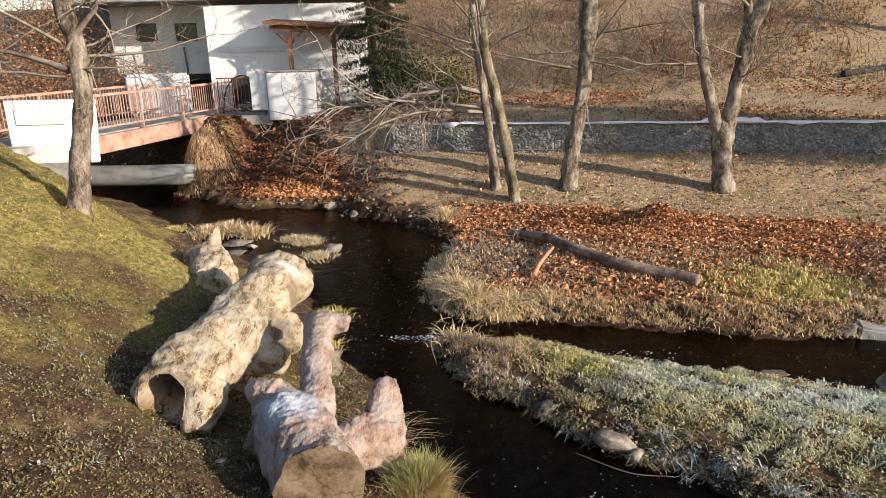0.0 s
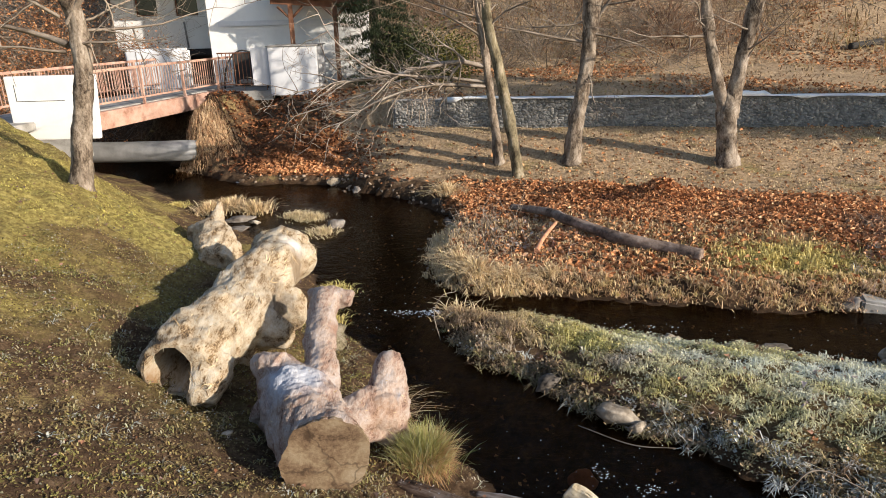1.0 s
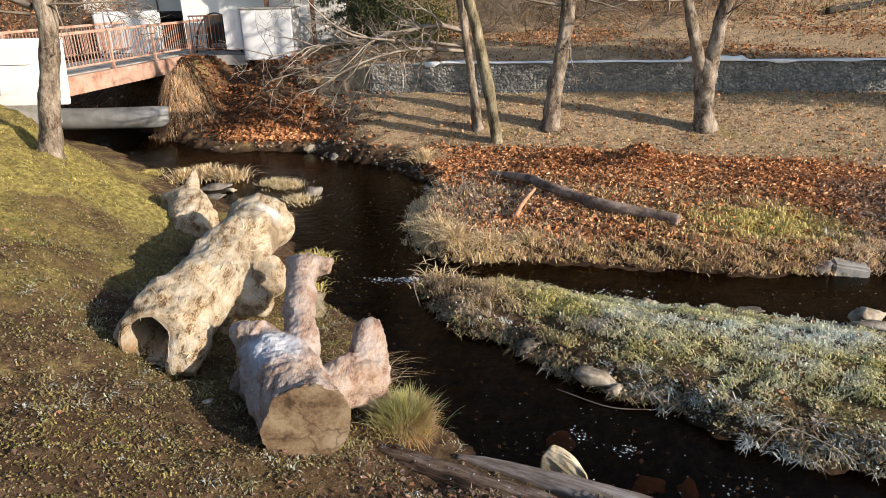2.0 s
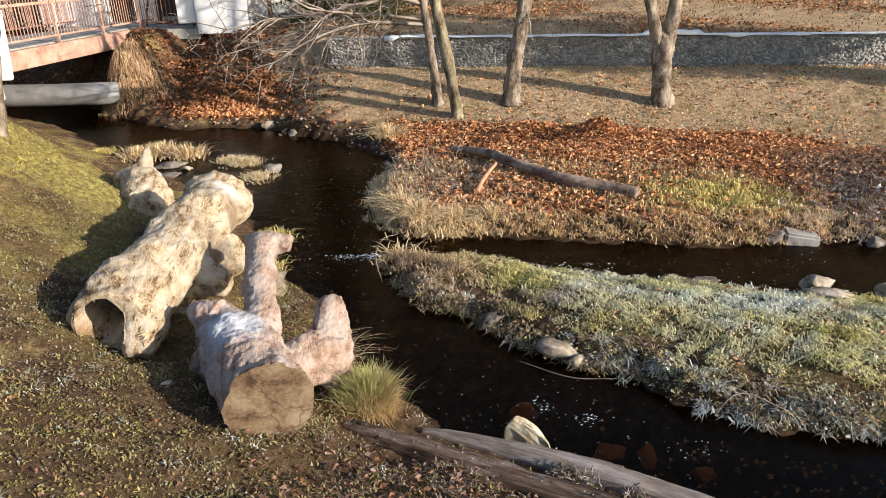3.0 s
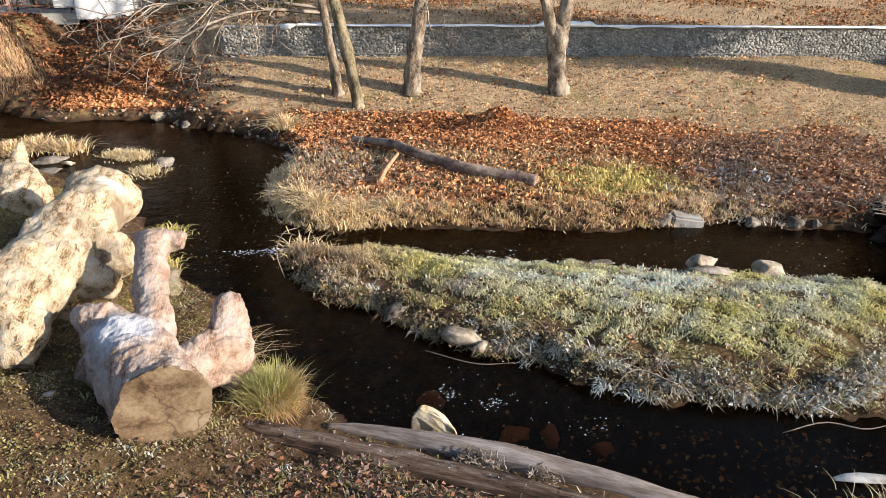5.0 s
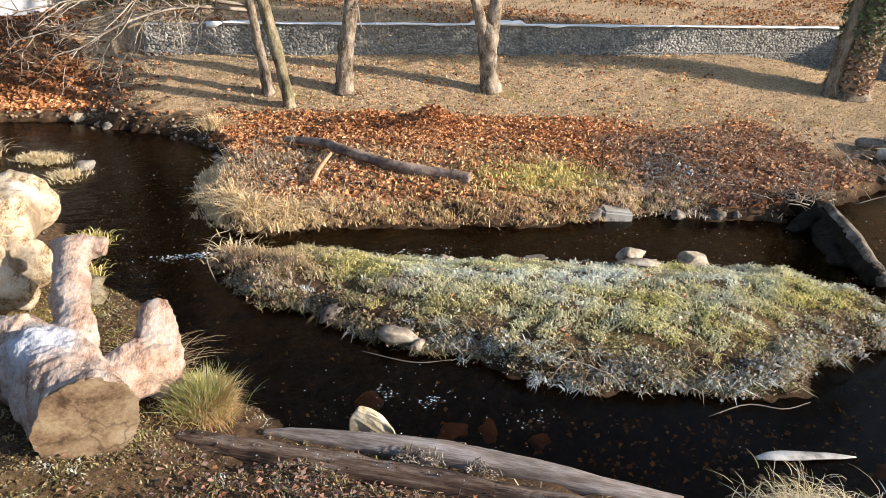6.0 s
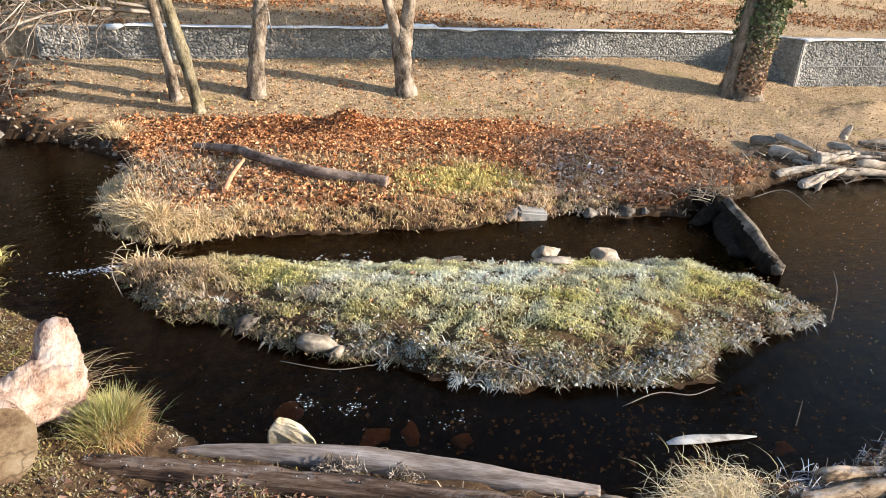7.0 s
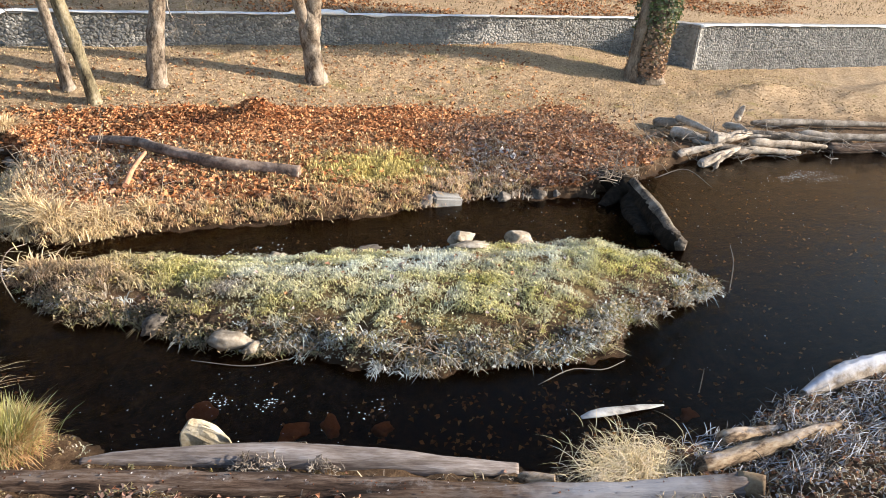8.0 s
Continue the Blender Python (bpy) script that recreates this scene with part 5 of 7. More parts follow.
M_DRIFT = material("driftwood", [(0.3, (0.12, 0.088, 0.06)), (0.45, (0.30, 0.245, 0.19)), (0.6, (0.46, 0.40, 0.335)), (0.75, (0.60, 0.555, 0.49))], 4, 0.9, 0.8, fine=24)
M_DRIFTGREY = material("grey_driftwood", [(0.3, (0.07, 0.055, 0.042)), (0.45, (0.18, 0.15, 0.12)), (0.6, (0.31, 0.27, 0.23)), (0.75, (0.44, 0.40, 0.36))], 4, 0.9, 0.9, fine=24)
DRIFT = [((12.95, 9.82, 0.58), (12.98, 8.86, 0.48), 0.075, "pale"), ((12.6, 10.15, 0.42), (13.2, 9.66, 0.45), 0.085, "grey"), ((12.5, 9.55, 0.34), (12.8, 8.85, 0.34), 0.11, "pale"), ((13.7, 9.06, 0.5), (13.72, 8.5, 0.5), 0.085, "pale"), ((13.93, 8.98, 0.62), (14.0, 8.9, 0.96), 0.07, "pale"),
         ((12.75, 8.66, 0.42), (13.95, 8.56, 0.42), 0.125, "pale"), ((11.75, 8.68, 0.16), (12.85, 8.46, 0.3), 0.07, "pale"), ((11.9, 8.2, 0.06), (13.3, 8.34, 0.22), 0.095, "pale"), ((13.2, 8.4, 0.14), (14.8, 7.82, 0.08), 0.085, "pale"), ((13.7, 8.36, 0.28), (15.62, 7.72, 0.16), 0.095, "pale"), ((14.2, 8.8, 0.36), (15.84, 7.8, 0.28), 0.075, "grey"),
         ((15.3, 8.25, 0.34), (18.4, 6.8, 0.3), 0.09, "grey"), ((15.8, 7.8, 0.08), (18.2, 6.85, 0.08), 0.14, "dark"), ((14.9, 9.2, 0.42), (18.9, 7.5, 0.4), 0.08, "grey"), ((18.0, 7.2, 0.2), (22.0, 5.8, 0.25), 0.12, "grey"), ((12.1, 8.0, 0.02), (12.9, 8.2, 0.22), 0.045, "grey"), ((12.5, 8.95, 0.3), (13.6, 8.2, 0.2), 0.05, "grey"), ((13.4, 8.9, 0.34), (14.4, 8.35, 0.36), 0.055, "pale")]
TONES = {"pale": (M_DRIFT, "bleached driftwood log in a pile on the far bank"), "grey": (M_DRIFTGREY, "grey driftwood log in a pile on the far bank"), "dark": (M_LOGBROWN, "dark wet log lying along the water's edge")}
for k, (a, b, r, tone) in enumerate(DRIFT):
    a, b = np.array(a), np.array(b)
    bow = np.array((0.06 * math.sin(5 * k), 0.07 * math.cos(3 * k), 0.03 * math.sin(k)))
    rows = [(*a, r * 0.55), (*(a + (b - a) * 0.07), r), (*(a + (b - a) * 0.35 + bow), r * (1.0 + 0.15 * math.sin(2 * k))), (*(a + (b - a) * 0.7 + bow * 0.3), r * 0.85), (*b, r * 0.4)]
    log("driftwood_log", rows, TONES[tone][0], TONES[tone][1], seg=14, rough=0.3, seed=k, group="driftwood pile", grain=0.16)
out = []
rnd = random.Random(41)
for _ in range(60):
    px, py = rnd.uniform(11.4, 16.5), 0
    py = 8.9 - 0.3 * (px - 12) + rnd.gauss(0, 0.35)
    grow(out, (px, py, max(ground_z(px, py), 0) + rnd.uniform(0, 0.25)), (rnd.gauss(0, 1), rnd.gauss(0, 0.8), 0.3), 0.014, rnd.uniform(0.3, 0.8), 1, rnd, 0.1, 0.4)
tagged(twigs("drift_twigs", out, M_DRIFTGREY), "broken pale twigs caught in the driftwood pile", "twigs", kind="stuff")
M_PEELED = material("peeled_white_wood", [(0.32, (0.16, 0.145, 0.13)), (0.5, (0.36, 0.35, 0.33)), (0.7, (0.54, 0.54, 0.53))], 5, 0.8, 0.6, fine=30)
bm = bmesh.new()
tube(bm, [(4.18, 3.40, 0.0, 0.02), (4.3, 3.36, 0.02, 0.05), (4.5, 3.30, 0.03, 0.06), (4.75, 3.23, 0.025, 0.045), (5.02, 3.15, 0.005, 0.008)], 14, 30, rough=0.3, squash=0.35, grain=0.12)
tagged(part("floating_wood", bm, M_PEELED), "white peeled splinter of wood lying in the water", "wood")
M_LOGRIME = hoar(material("rimed_log", [(0.3, (0.08, 0.06, 0.045)), (0.5, (0.24, 0.2, 0.16)), (0.7, (0.42, 0.39, 0.36))], 5, 0.9, 1.0, fine=25), (0.46, 0.50, 0.58), lo=0.4, hi=1.0)
CUT_LOGS = [([(4.44, 2.29, 0.21, 0.055), (4.5, 2.275, 0.215, 0.07), (5.1, 2.15, 0.23, 0.066), (5.5, 2.06, 0.27, 0.062), (5.9, 1.97, 0.27, 0.04)], M_LOGFROST, "short frosted brown log on the near bank"),
            ([(4.88, 2.47, 0.10, 0.06), (5.0, 2.44, 0.14, 0.085), (5.3, 2.36, 0.13, 0.06), (5.58, 2.29, 0.14, 0.03)], M_LOGFROST, "short frosted grey log at the water's edge"),
            ([(4.72, 1.86, 0.2, 0.07), (5.0, 1.82, 0.22, 0.08), (5.2, 1.78, 0.23, 0.07), (5.48, 1.72, 0.24, 0.05)], M_LOGFROST, "short frosted log on the near bank"),
            ([(6.3, 2.53, 0.08, 0.05), (6.7, 2.5, 0.14, 0.095), (7.2, 2.42, 0.17, 0.11), (7.9, 2.3, 0.2, 0.08)], M_LOGRIME, "white frosted log on the near bank"),
            ([(3.10, 2.95, 0.12, 0.045), (3.14, 2.92, 0.15, 0.05), (3.3, 2.78, 0.17, 0.045)], M_LOGFROST, "short grey stub beside the bank log"),
            ([(4.80, 1.77, 0.2, 0.045), (4.88, 1.73, 0.27, 0.05), (5.0, 1.66, 0.27, 0.04)], M_LOGFROST, "small brown cut stub among the bank logs"),
            ([(4.97, 1.60, 0.2, 0.04), (5.03, 1.57, 0.27, 0.045), (5.15, 1.5, 0.27, 0.035)], M_LOGFROST, "small brown cut stub among the bank logs")]
for k, (rows, mat, label) in enumerate(CUT_LOGS):
    log("short_log", rows, mat, label, group="cut logs on the bank", rough=0.2, grain=0.14, seed=k + 20)
bm = bmesh.new()
tube(bm, [(4.46, 2.00, 0.25, 0.10), (4.53, 1.90, 0.265, 0.105), (4.57, 1.84, 0.275, 0.102)], 22, 6, rough=0.06)
tagged(part("log_end", bm, M_CUT), "pale sawn disc at the log's end", "log end")
M_STICKRED = material("reddish_stick", [(0.3, (0.30, 0.13, 0.07)), (0.7, (0.52, 0.28, 0.17))], 6, 0.9, 0.3)
log("stick", [(1.45, 10.35, 0.40, 0.045), (1.65, 10.9, 0.46, 0.04), (1.95, 11.5, 0.53, 0.03)], M_STICKRED, "reddish broken stick leaning on the bank", seg=8)
# near-black colour gives this trunk and the path here their shade
log("path_log", [(13.7, 23.5, 2.86, 0.11), (15.5, 23.9, 3.02, 0.14), (18.5, 24.6, 3.35, 0.16)], M_DARK, "fallen trunk along the hillside path, coloured dark for shade", seg=10)

# ---- blades, leaves and twigs ----


def cover_material(name, dry, green, brown, frost=(0.72, 0.78, 0.84), thinness=0.12):
    """Small plants: attribute cover gives how green (r), frosted (g) and brown (b) each one is."""
    m = bpy.data.materials.new(name)
    m.use_nodes = True
    nt = m.node_tree
    N, K = nt.nodes.new, nt.links.new
    bsdf = nt.nodes["Principled BSDF"]
    bsdf.inputs["Roughness"].default_value, bsdf.inputs["Specular IOR Level"].default_value = 0.8, 0.2
    at, sep, geo = N("ShaderNodeAttribute"), N("ShaderNodeSeparateColor"), N("ShaderNodeNewGeometry")
    at.attribute_name = "cover"
    K(at.outputs["Color"], sep.inputs[0])

    def ramp(a, b):
        r = N("ShaderNodeValToRGB")
        r.color_ramp.elements[0].color, r.color_ramp.elements[1].color = (*a, 1), (*b, 1)
        K(geo.outputs["Random Per Island"], r.inputs[0])
        return r.outputs[0]

    def mix(a, b, f):
        x = N("ShaderNodeMix")
        x.data_type = "RGBA"
        K(f, x.inputs["Factor"])
        K(a, x.inputs[6])
        if isinstance(b, tuple):
            x.inputs[7].default_value = (*b, 1)
        else:
            K(b, x.inputs[7])
        return x.outputs[2]

    col = mix(ramp(*dry), ramp(*green), sep.outputs[0])
    col = mix(col, ramp(*brown), sep.outputs[2])
    col = mix(col, frost, sep.outputs[1])
    K(col, bsdf.inputs["Base Color"])
    thin, both = N("ShaderNodeBsdfTranslucent"), N("ShaderNodeMixShader")
    both.inputs[0].default_value = thinness
    K(col, thin.inputs["Color"])
    K(bsdf.outputs[0], both.inputs[1])
    K(thin.outputs[0], both.inputs[2])
    K(both.outputs[0], nt.nodes["Material Output"].inputs["Surface"])
    return m


M_GRASS = cover_material("winter_grass", ((0.44, 0.32, 0.17), (0.88, 0.73, 0.48)), ((0.36, 0.30, 0.09), (0.76, 0.63, 0.25)), ((0.25, 0.13, 0.07), (0.64, 0.39, 0.22)))
M_TURF = cover_material("island_turf", ((0.42, 0.34, 0.21), (0.84, 0.71, 0.50)), ((0.32, 0.30, 0.08), (0.80, 0.73, 0.27)), ((0.22, 0.13, 0.075), (0.60, 0.43, 0.27)), (0.72, 0.79, 0.82), 0.3)
M_WEEDBLADE = cover_material("edge_weed", ((0.22, 0.165, 0.095), (0.55, 0.44, 0.27)), ((0.10, 0.105, 0.032), (0.38, 0.36, 0.125)), ((0.04, 0.026, 0.017), (0.40, 0.27, 0.17)), (0.60, 0.66, 0.67), 0.2)
M_SEDGE = cover_material("sedge", ((0.34, 0.20, 0.09), (0.72, 0.53, 0.28)), ((0.17, 0.19, 0.04), (0.50, 0.50, 0.17)), ((0.20, 0.10, 0.05), (0.45, 0.26, 0.13)), (0.66, 0.72, 0.72), 0.25)
M_LEAF = cover_material("fallen_leaves", ((0.28, 0.10, 0.038), (0.78, 0.37, 0.16)), ((0.46, 0.25, 0.11), (0.82, 0.60, 0.36)), ((0.045, 0.02, 0.012), (0.21, 0.085, 0.042)))
M_MOSS = cover_material("mossy_grass", ((0.30, 0.22, 0.11), (0.58, 0.45, 0.24)), ((0.26, 0.23, 0.055), (0.64, 0.57, 0.17)), ((0.13, 0.08, 0.04), (0.32, 0.2, 0.1)), (0.45, 0.52, 0.54), 0.3)
M_BRUSH = cover_material("dry_brush", ((0.13, 0.10, 0.072), (0.34, 0.265, 0.19)), ((0.24, 0.18, 0.08), (0.50, 0.39, 0.18)), ((0.10, 0.055, 0.035), (0.34, 0.185, 0.10)))
M_WEED = cover_material("weed_leaves", ((0.3, 0.2, 0.1), (0.6, 0.47, 0.26)), ((0.17, 0.165, 0.045), (0.50, 0.45, 0.16)), ((0.20, 0.10, 0.06), (0.50, 0.33, 0.19)), (0.66, 0.72, 0.76), 0.3)
M_BANK = cover_material("bank_moss_leaves", ((0.15, 0.105, 0.058), (0.35, 0.265, 0.15)), ((0.10, 0.10, 0.03), (0.31, 0.285, 0.095)), ((0.075, 0.045, 0.028), (0.24, 0.155, 0.095)), (0.48, 0.53, 0.54), 0.3)
M_IVY = cover_material("ivy_leaves", ((0.18, 0.10, 0.05), (0.40, 0.24, 0.13)), ((0.03, 0.055, 0.015), (0.12, 0.16, 0.05)), ((0.2, 0.1, 0.05), (0.4, 0.22, 0.12)))
M_NEEDLE = cover_material("dark_needles", ((0.03, 0.04, 0.02), (0.07, 0.08, 0.04)), ((0.012, 0.022, 0.012), (0.04, 0.06, 0.03)), ((0.10, 0.09, 0.02), (0.28, 0.24, 0.05)))


def blades(name, x, y, z, h, w, lean, attr, mat, label, category="grass", kind="stuff", way=None, bend=1.0, parent=None):
    """Curved, pointed blades standing at the given places."""
    n = len(x)
    a = rng.uniform(0, 2 * np.pi, n) if way is None else way
    h, w, lean = np.broadcast_to(h, n), np.broadcast_to(w, n), np.broadcast_to(lean, n)
    dx, dy = np.cos(a), np.sin(a)
    px, py = -dy * w / 2, dx * w / 2
    base = np.stack([x, y, z], -1)
    out = np.zeros((n, 5, 3))
    sidev = np.stack([px, py, 0 * px], -1)
    mid = base + np.stack([dx * lean * h * 0.35, dy * lean * h * 0.35, h * 0.62], -1)
    tip = base + np.stack([dx * lean * h * 1.05, dy * lean * h * 1.05, h * (1.0 - 0.45 * bend * np.minimum(lean, 1.5))], -1)
    out[:, 0], out[:, 1], out[:, 2], out[:, 3], out[:, 4] = base - sidev, base + sidev, mid - sidev * 0.75, mid + sidev * 0.75, tip
    tris = np.array([[0, 1, 2], [1, 3, 2], [2, 3, 4]])
    f = (np.arange(n)[:, None, None] * 5 + tris).reshape(-1, 3)
    ob = raw(name, out.reshape(-1, 3), f, mat, np.repeat(attr, 5, 0))
    ob.parent = parent
    return tagged(ob, label, "" if parent else category, kind=kind)


def arcs(name, x, y, z, h, w, lean, attr, mat, label="", category="grass", way=None, sag=0.9, parent=None):
    """Long blades that rise and bow over, each of four lengths; lean is how far the tip reaches out for its height."""
    n = len(x)
    a = rng.uniform(0, 2 * np.pi, n) if way is None else way
    h, w, lean = np.broadcast_to(h, n), np.broadcast_to(w, n), np.broadcast_to(lean, n)
    twist = a + rng.normal(0, 0.5, n)
    sx, sy = -np.sin(twist) * w / 2, np.cos(twist) * w / 2
    pts = []
    for f, k in ((0, 0.8), (0.3, 1.0), (0.58, 0.85), (0.82, 0.55), (1.0, 0.12)):
        out = h * lean * f**1.9
        up = h * (f * 1.1 - sag * np.minimum(lean, 1.6) * 0.5 * f**2.8)
        mid = np.stack([x + np.cos(a) * out, y + np.sin(a) * out, z + up], -1)
        sd = np.stack([sx * k, sy * k, 0 * sx], -1)
        pts += [mid - sd, mid + sd]
    pts = np.stack(pts, 1)
    quad = np.array([[0, 1, 3, 2], [2, 3, 5, 4], [4, 5, 7, 6], [6, 7, 9, 8]])
    ob = raw(name, pts.reshape(-1, 3), (np.arange(n)[:, None, None] * 10 + quad).reshape(-1, 4), mat, np.repeat(attr, 10, 0))
    ob.parent = parent
    return tagged(ob, label, "" if parent else category, kind="stuff")


def litter(name, x, y, z, size, attr, mat, label, tilt=0.5, category="leaves", normal=None, parent=None):
    """Small curled leaves lying at the given places."""
    n = len(x)
    a, s = rng.uniform(0, 2 * np.pi, n), np.broadcast_to(size, n)
    if normal is None:
        nv = np.stack([rng.normal(0, tilt, n), rng.normal(0, tilt, n), np.ones(n)], -1)
    else:
        nv = normal + rng.normal(0, tilt, (n, 3))
    nv /= np.linalg.norm(nv, axis=1)[:, None]
    u = np.stack([np.cos(a), np.sin(a), 0 * a + 0.01], -1)
    u -= nv * (u * nv).sum(1)[:, None]
    u /= np.linalg.norm(u, axis=1)[:, None]
    v = np.cross(nv, u)
    c = np.stack([x, y, z], -1)
    S = s[:, None]
    curl = S * rng.uniform(0.0, 0.6, n)[:, None] * nv
    pts = np.stack([c - u * S * 0.55, c - v * S * 0.32 + curl, c + u * S * 0.1 - v * S * 0.42 + curl * 1.2, c + u * S * 0.6 + curl * 0.4, c + u * S * 0.1 + v * S * 0.42 + curl * 1.2, c + v * S * 0.32 * 0 - u * S * 0.1 + v * S * 0.34 + curl], 1)
    tris = np.array([[0, 1, 2], [0, 2, 3], [0, 3, 4], [0, 4, 5]])
    f = (np.arange(n)[:, None, None] * 6 + tris).reshape(-1, 3)
    ob = raw(name, pts.reshape(-1, 3), f, mat, np.repeat(attr, 6, 0))
    ob.parent = parent
    return tagged(ob, label, "" if parent else category, kind="stuff")


def scatter(x0, x1, y0, y1, per_m2):
    n = int((x1 - x0) * (y1 - y0) * per_m2)
    x, y = rng.uniform(x0, x1, n), rng.uniform(y0, y1, n)
    return x, y, *lie(x, y)


def attrs(green, frost, brown):
    n = max(np.size(green), np.size(frost), np.size(brown))
    out = np.zeros((n, 4))
    out[:, 0], out[:, 1], out[:, 2], out[:, 3] = np.clip(green, 0, 1), np.clip(frost, 0, 1), np.clip(brown, 0, 1), 1
    return out


# the island: a low mat of yellow-green grass, grey straw at its tip, blue frost in hollows, weeds round its edge
def isle_tone(x, y, di):
    """Green, frost and brown of the island's plants."""
    band = np.exp(-(((x - 3.9) / 1.5) ** 2) - ((y - 6.35 + 0.28 * (x - 3.9)) / 0.28) ** 2)
    frost = 0.20 + 0.24 * wave(x, y, 0.45, 21) + 0.2 * wave(x, y, 0.14, 29) + 0.62 * band + 0.14 * smooth(0.6, 0.05, di) * smooth(1.2, 3.2, x) - 0.22 * smooth(2.6, 1.0, x)
    brown = 0.62 * smooth(2.0, 0.5, x) + 0.3 * smooth(0.35, 0.0, di) + 0.30 * wave(x, y, 0.4, 23) - 0.1 + 0.9 * np.exp(-(((x - 1.9) / 0.3) ** 2) - ((y - 6.75) / 0.2) ** 2) + 0.8 * np.exp(-(((x - 5.0) / 0.3) ** 2) - ((y - 6.2) / 0.14) ** 2)
    green = 0.85 + 0.35 * wave(x, y, 0.5, 25) - 0.7 * smooth(1.6, 0.6, x) - 0.4 * smooth(0.25, 0, di)
    return green, np.clip(frost, 0, 0.72), brown


x, y, z, df, dn, di = scatter(-0.5, 7.8, 3.9, 8.8, 3600)
k = (di > -0.03) & (wave(x, y, 0.10, 27) + 0.5 * wave(x, y, 0.3, 28) + 0.8 * rng.random(len(x)) > 0.2 + 1.25 * smooth(0.8, 0.1, di) * smooth(0.5, -0.5, y - (8.0 - 0.42 * x)))
x, y, z, di = x[k], y[k], z[k], di[k]
green, frost, brown = isle_tone(x, y, di)
hh = (0.035 + 0.05 * rng.random(len(x))) * (1 + 0.6 * wave(x, y, 0.25, 22) + 0.6 * wave(x, y, 0.09, 26)) * (1 + 0.6 * smooth(1.8, 0.6, x))
blades("island_grass", x, y, z - 0.005, np.maximum(hh, 0.012), 0.012, rng.uniform(0.3, 1.7, len(x)), attrs(green + rng.normal(0, 0.12, len(x)), frost * rng.uniform(0.75, 1.1, len(x)), brown + rng.normal(0, 0.1, len(x))), M_TURF, "short yellow-green frosted grass covering the island", bend=1.2)
n = 30000
ex, ey = rng.uniform(-0.2, 7.7, n), rng.uniform(3.9, 8.7, n)
ez, _, _, di = lie(ex, ey)
k = (di > -0.02) & (wave(ex, ey, 0.2, 61) + 0.5 * rng.random(n) > 0.1)
ex, ey, ez, di = ex[k], ey[k], ez[k], di[k]
green, frost, brown = isle_tone(ex, ey, di)
litter("island_weeds", ex, ey, ez + rng.uniform(0.01, 0.07, len(ex)), rng.uniform(0.016, 0.034, len(ex)), attrs(1.0, frost * 0.9, 0.8 * brown + rng.normal(0, 0.1, len(ex))), M_WEED, "small frosted weed leaves among the island's grass", 0.7)


def sprigs(name, cx, cy, cz, h, tone, mat, label, each=26, w=0.011, droop=(0.2, 1.5), sd=0.022):
    """Clumps of narrow leaves; each clump has one height and one tone (green, frost, brown)."""
    n = len(cx)
    who = np.repeat(np.arange(n), each)
    m = len(who)
    rad = np.abs(rng.normal(0, sd, m)) * (1 + h[who] * 6)
    a = rng.uniform(0, 2 * np.pi, m)
    tint = tone[who] + rng.normal(0, 0.08, (m, 3))
    return blades(name, cx[who] + rad * np.cos(a), cy[who] + rad * np.sin(a), cz[who] + h[who] * 0.25 * rng.random(m), h[who] * rng.uniform(0.4, 1.1, m), w, rng.uniform(*droop, m), attrs(tint[:, 0], tint[:, 1], tint[:, 2]), mat, label, way=a + rng.normal(0, 0.7, m), bend=1.1)


# taller dry sprigs at the island's tip and here and there over it
n = 900
ex, ey = np.concatenate([rng.uniform(0, 2.3, 420), rng.uniform(1.5, 7.3, 480)]), rng.uniform(4.2, 8.5, n)
ez, _, _, di = lie(ex, ey)
k = di > 0.05
ex, ey, ez, di = ex[k], ey[k], ez[k], di[k]
n = len(ex)
green, frost, brown = isle_tone(ex, ey, di)
tone = np.stack([green, np.clip(frost + rng.normal(0, 0.15, n), 0, 0.75), brown + rng.normal(0.1, 0.3, n)], -1)
sprigs("island_sprigs", ex, ey, ez - 0.005, (0.03 + 0.035 * rng.random(n)) * (1 + 1.1 * smooth(2.2, 1.0, ex)), tone, M_TURF, "dry frosted sprigs standing on the island", 18, 0.009)
# frosted weeds in clumps over the island's edge
n = 1000
t = rng.integers(0, len(isle_ring), n)
inn = np.abs(rng.normal(0, 0.15, n))
mid = isle_ring.mean(0)
way = mid - isle_ring[t]
way /= np.linalg.norm(way, axis=1)[:, None]
ex, ey = isle_ring[t, 0] + way[:, 0] * inn + rng.normal(0, 0.06, n), isle_ring[t, 1] + way[:, 1] * inn + rng.normal(0, 0.06, n)
ez = np.maximum(lie(ex, ey)[0], 0.0)
right = smooth(1.3, 3.0, ex)
near_side = smooth(0.3, -0.6, ey - (8.0 - 0.42 * ex))
tone = np.stack([rng.uniform(0.2, 1.0, n), np.where(rng.random(n) < 0.10 + 0.32 * right * near_side, rng.uniform(0.3, 0.8, n), 0.03), np.clip(rng.normal(0.55, 0.4, n), 0, 1)], -1)
sprigs("edge_weeds", ex, ey, ez - 0.01, (0.05 + 0.11 * rng.random(n) ** 1.5) * (0.5 + 0.5 * near_side), tone, M_WEEDBLADE, "frosted weeds in clumps over the island's edge", 20, 0.013, (0.3, 1.9))
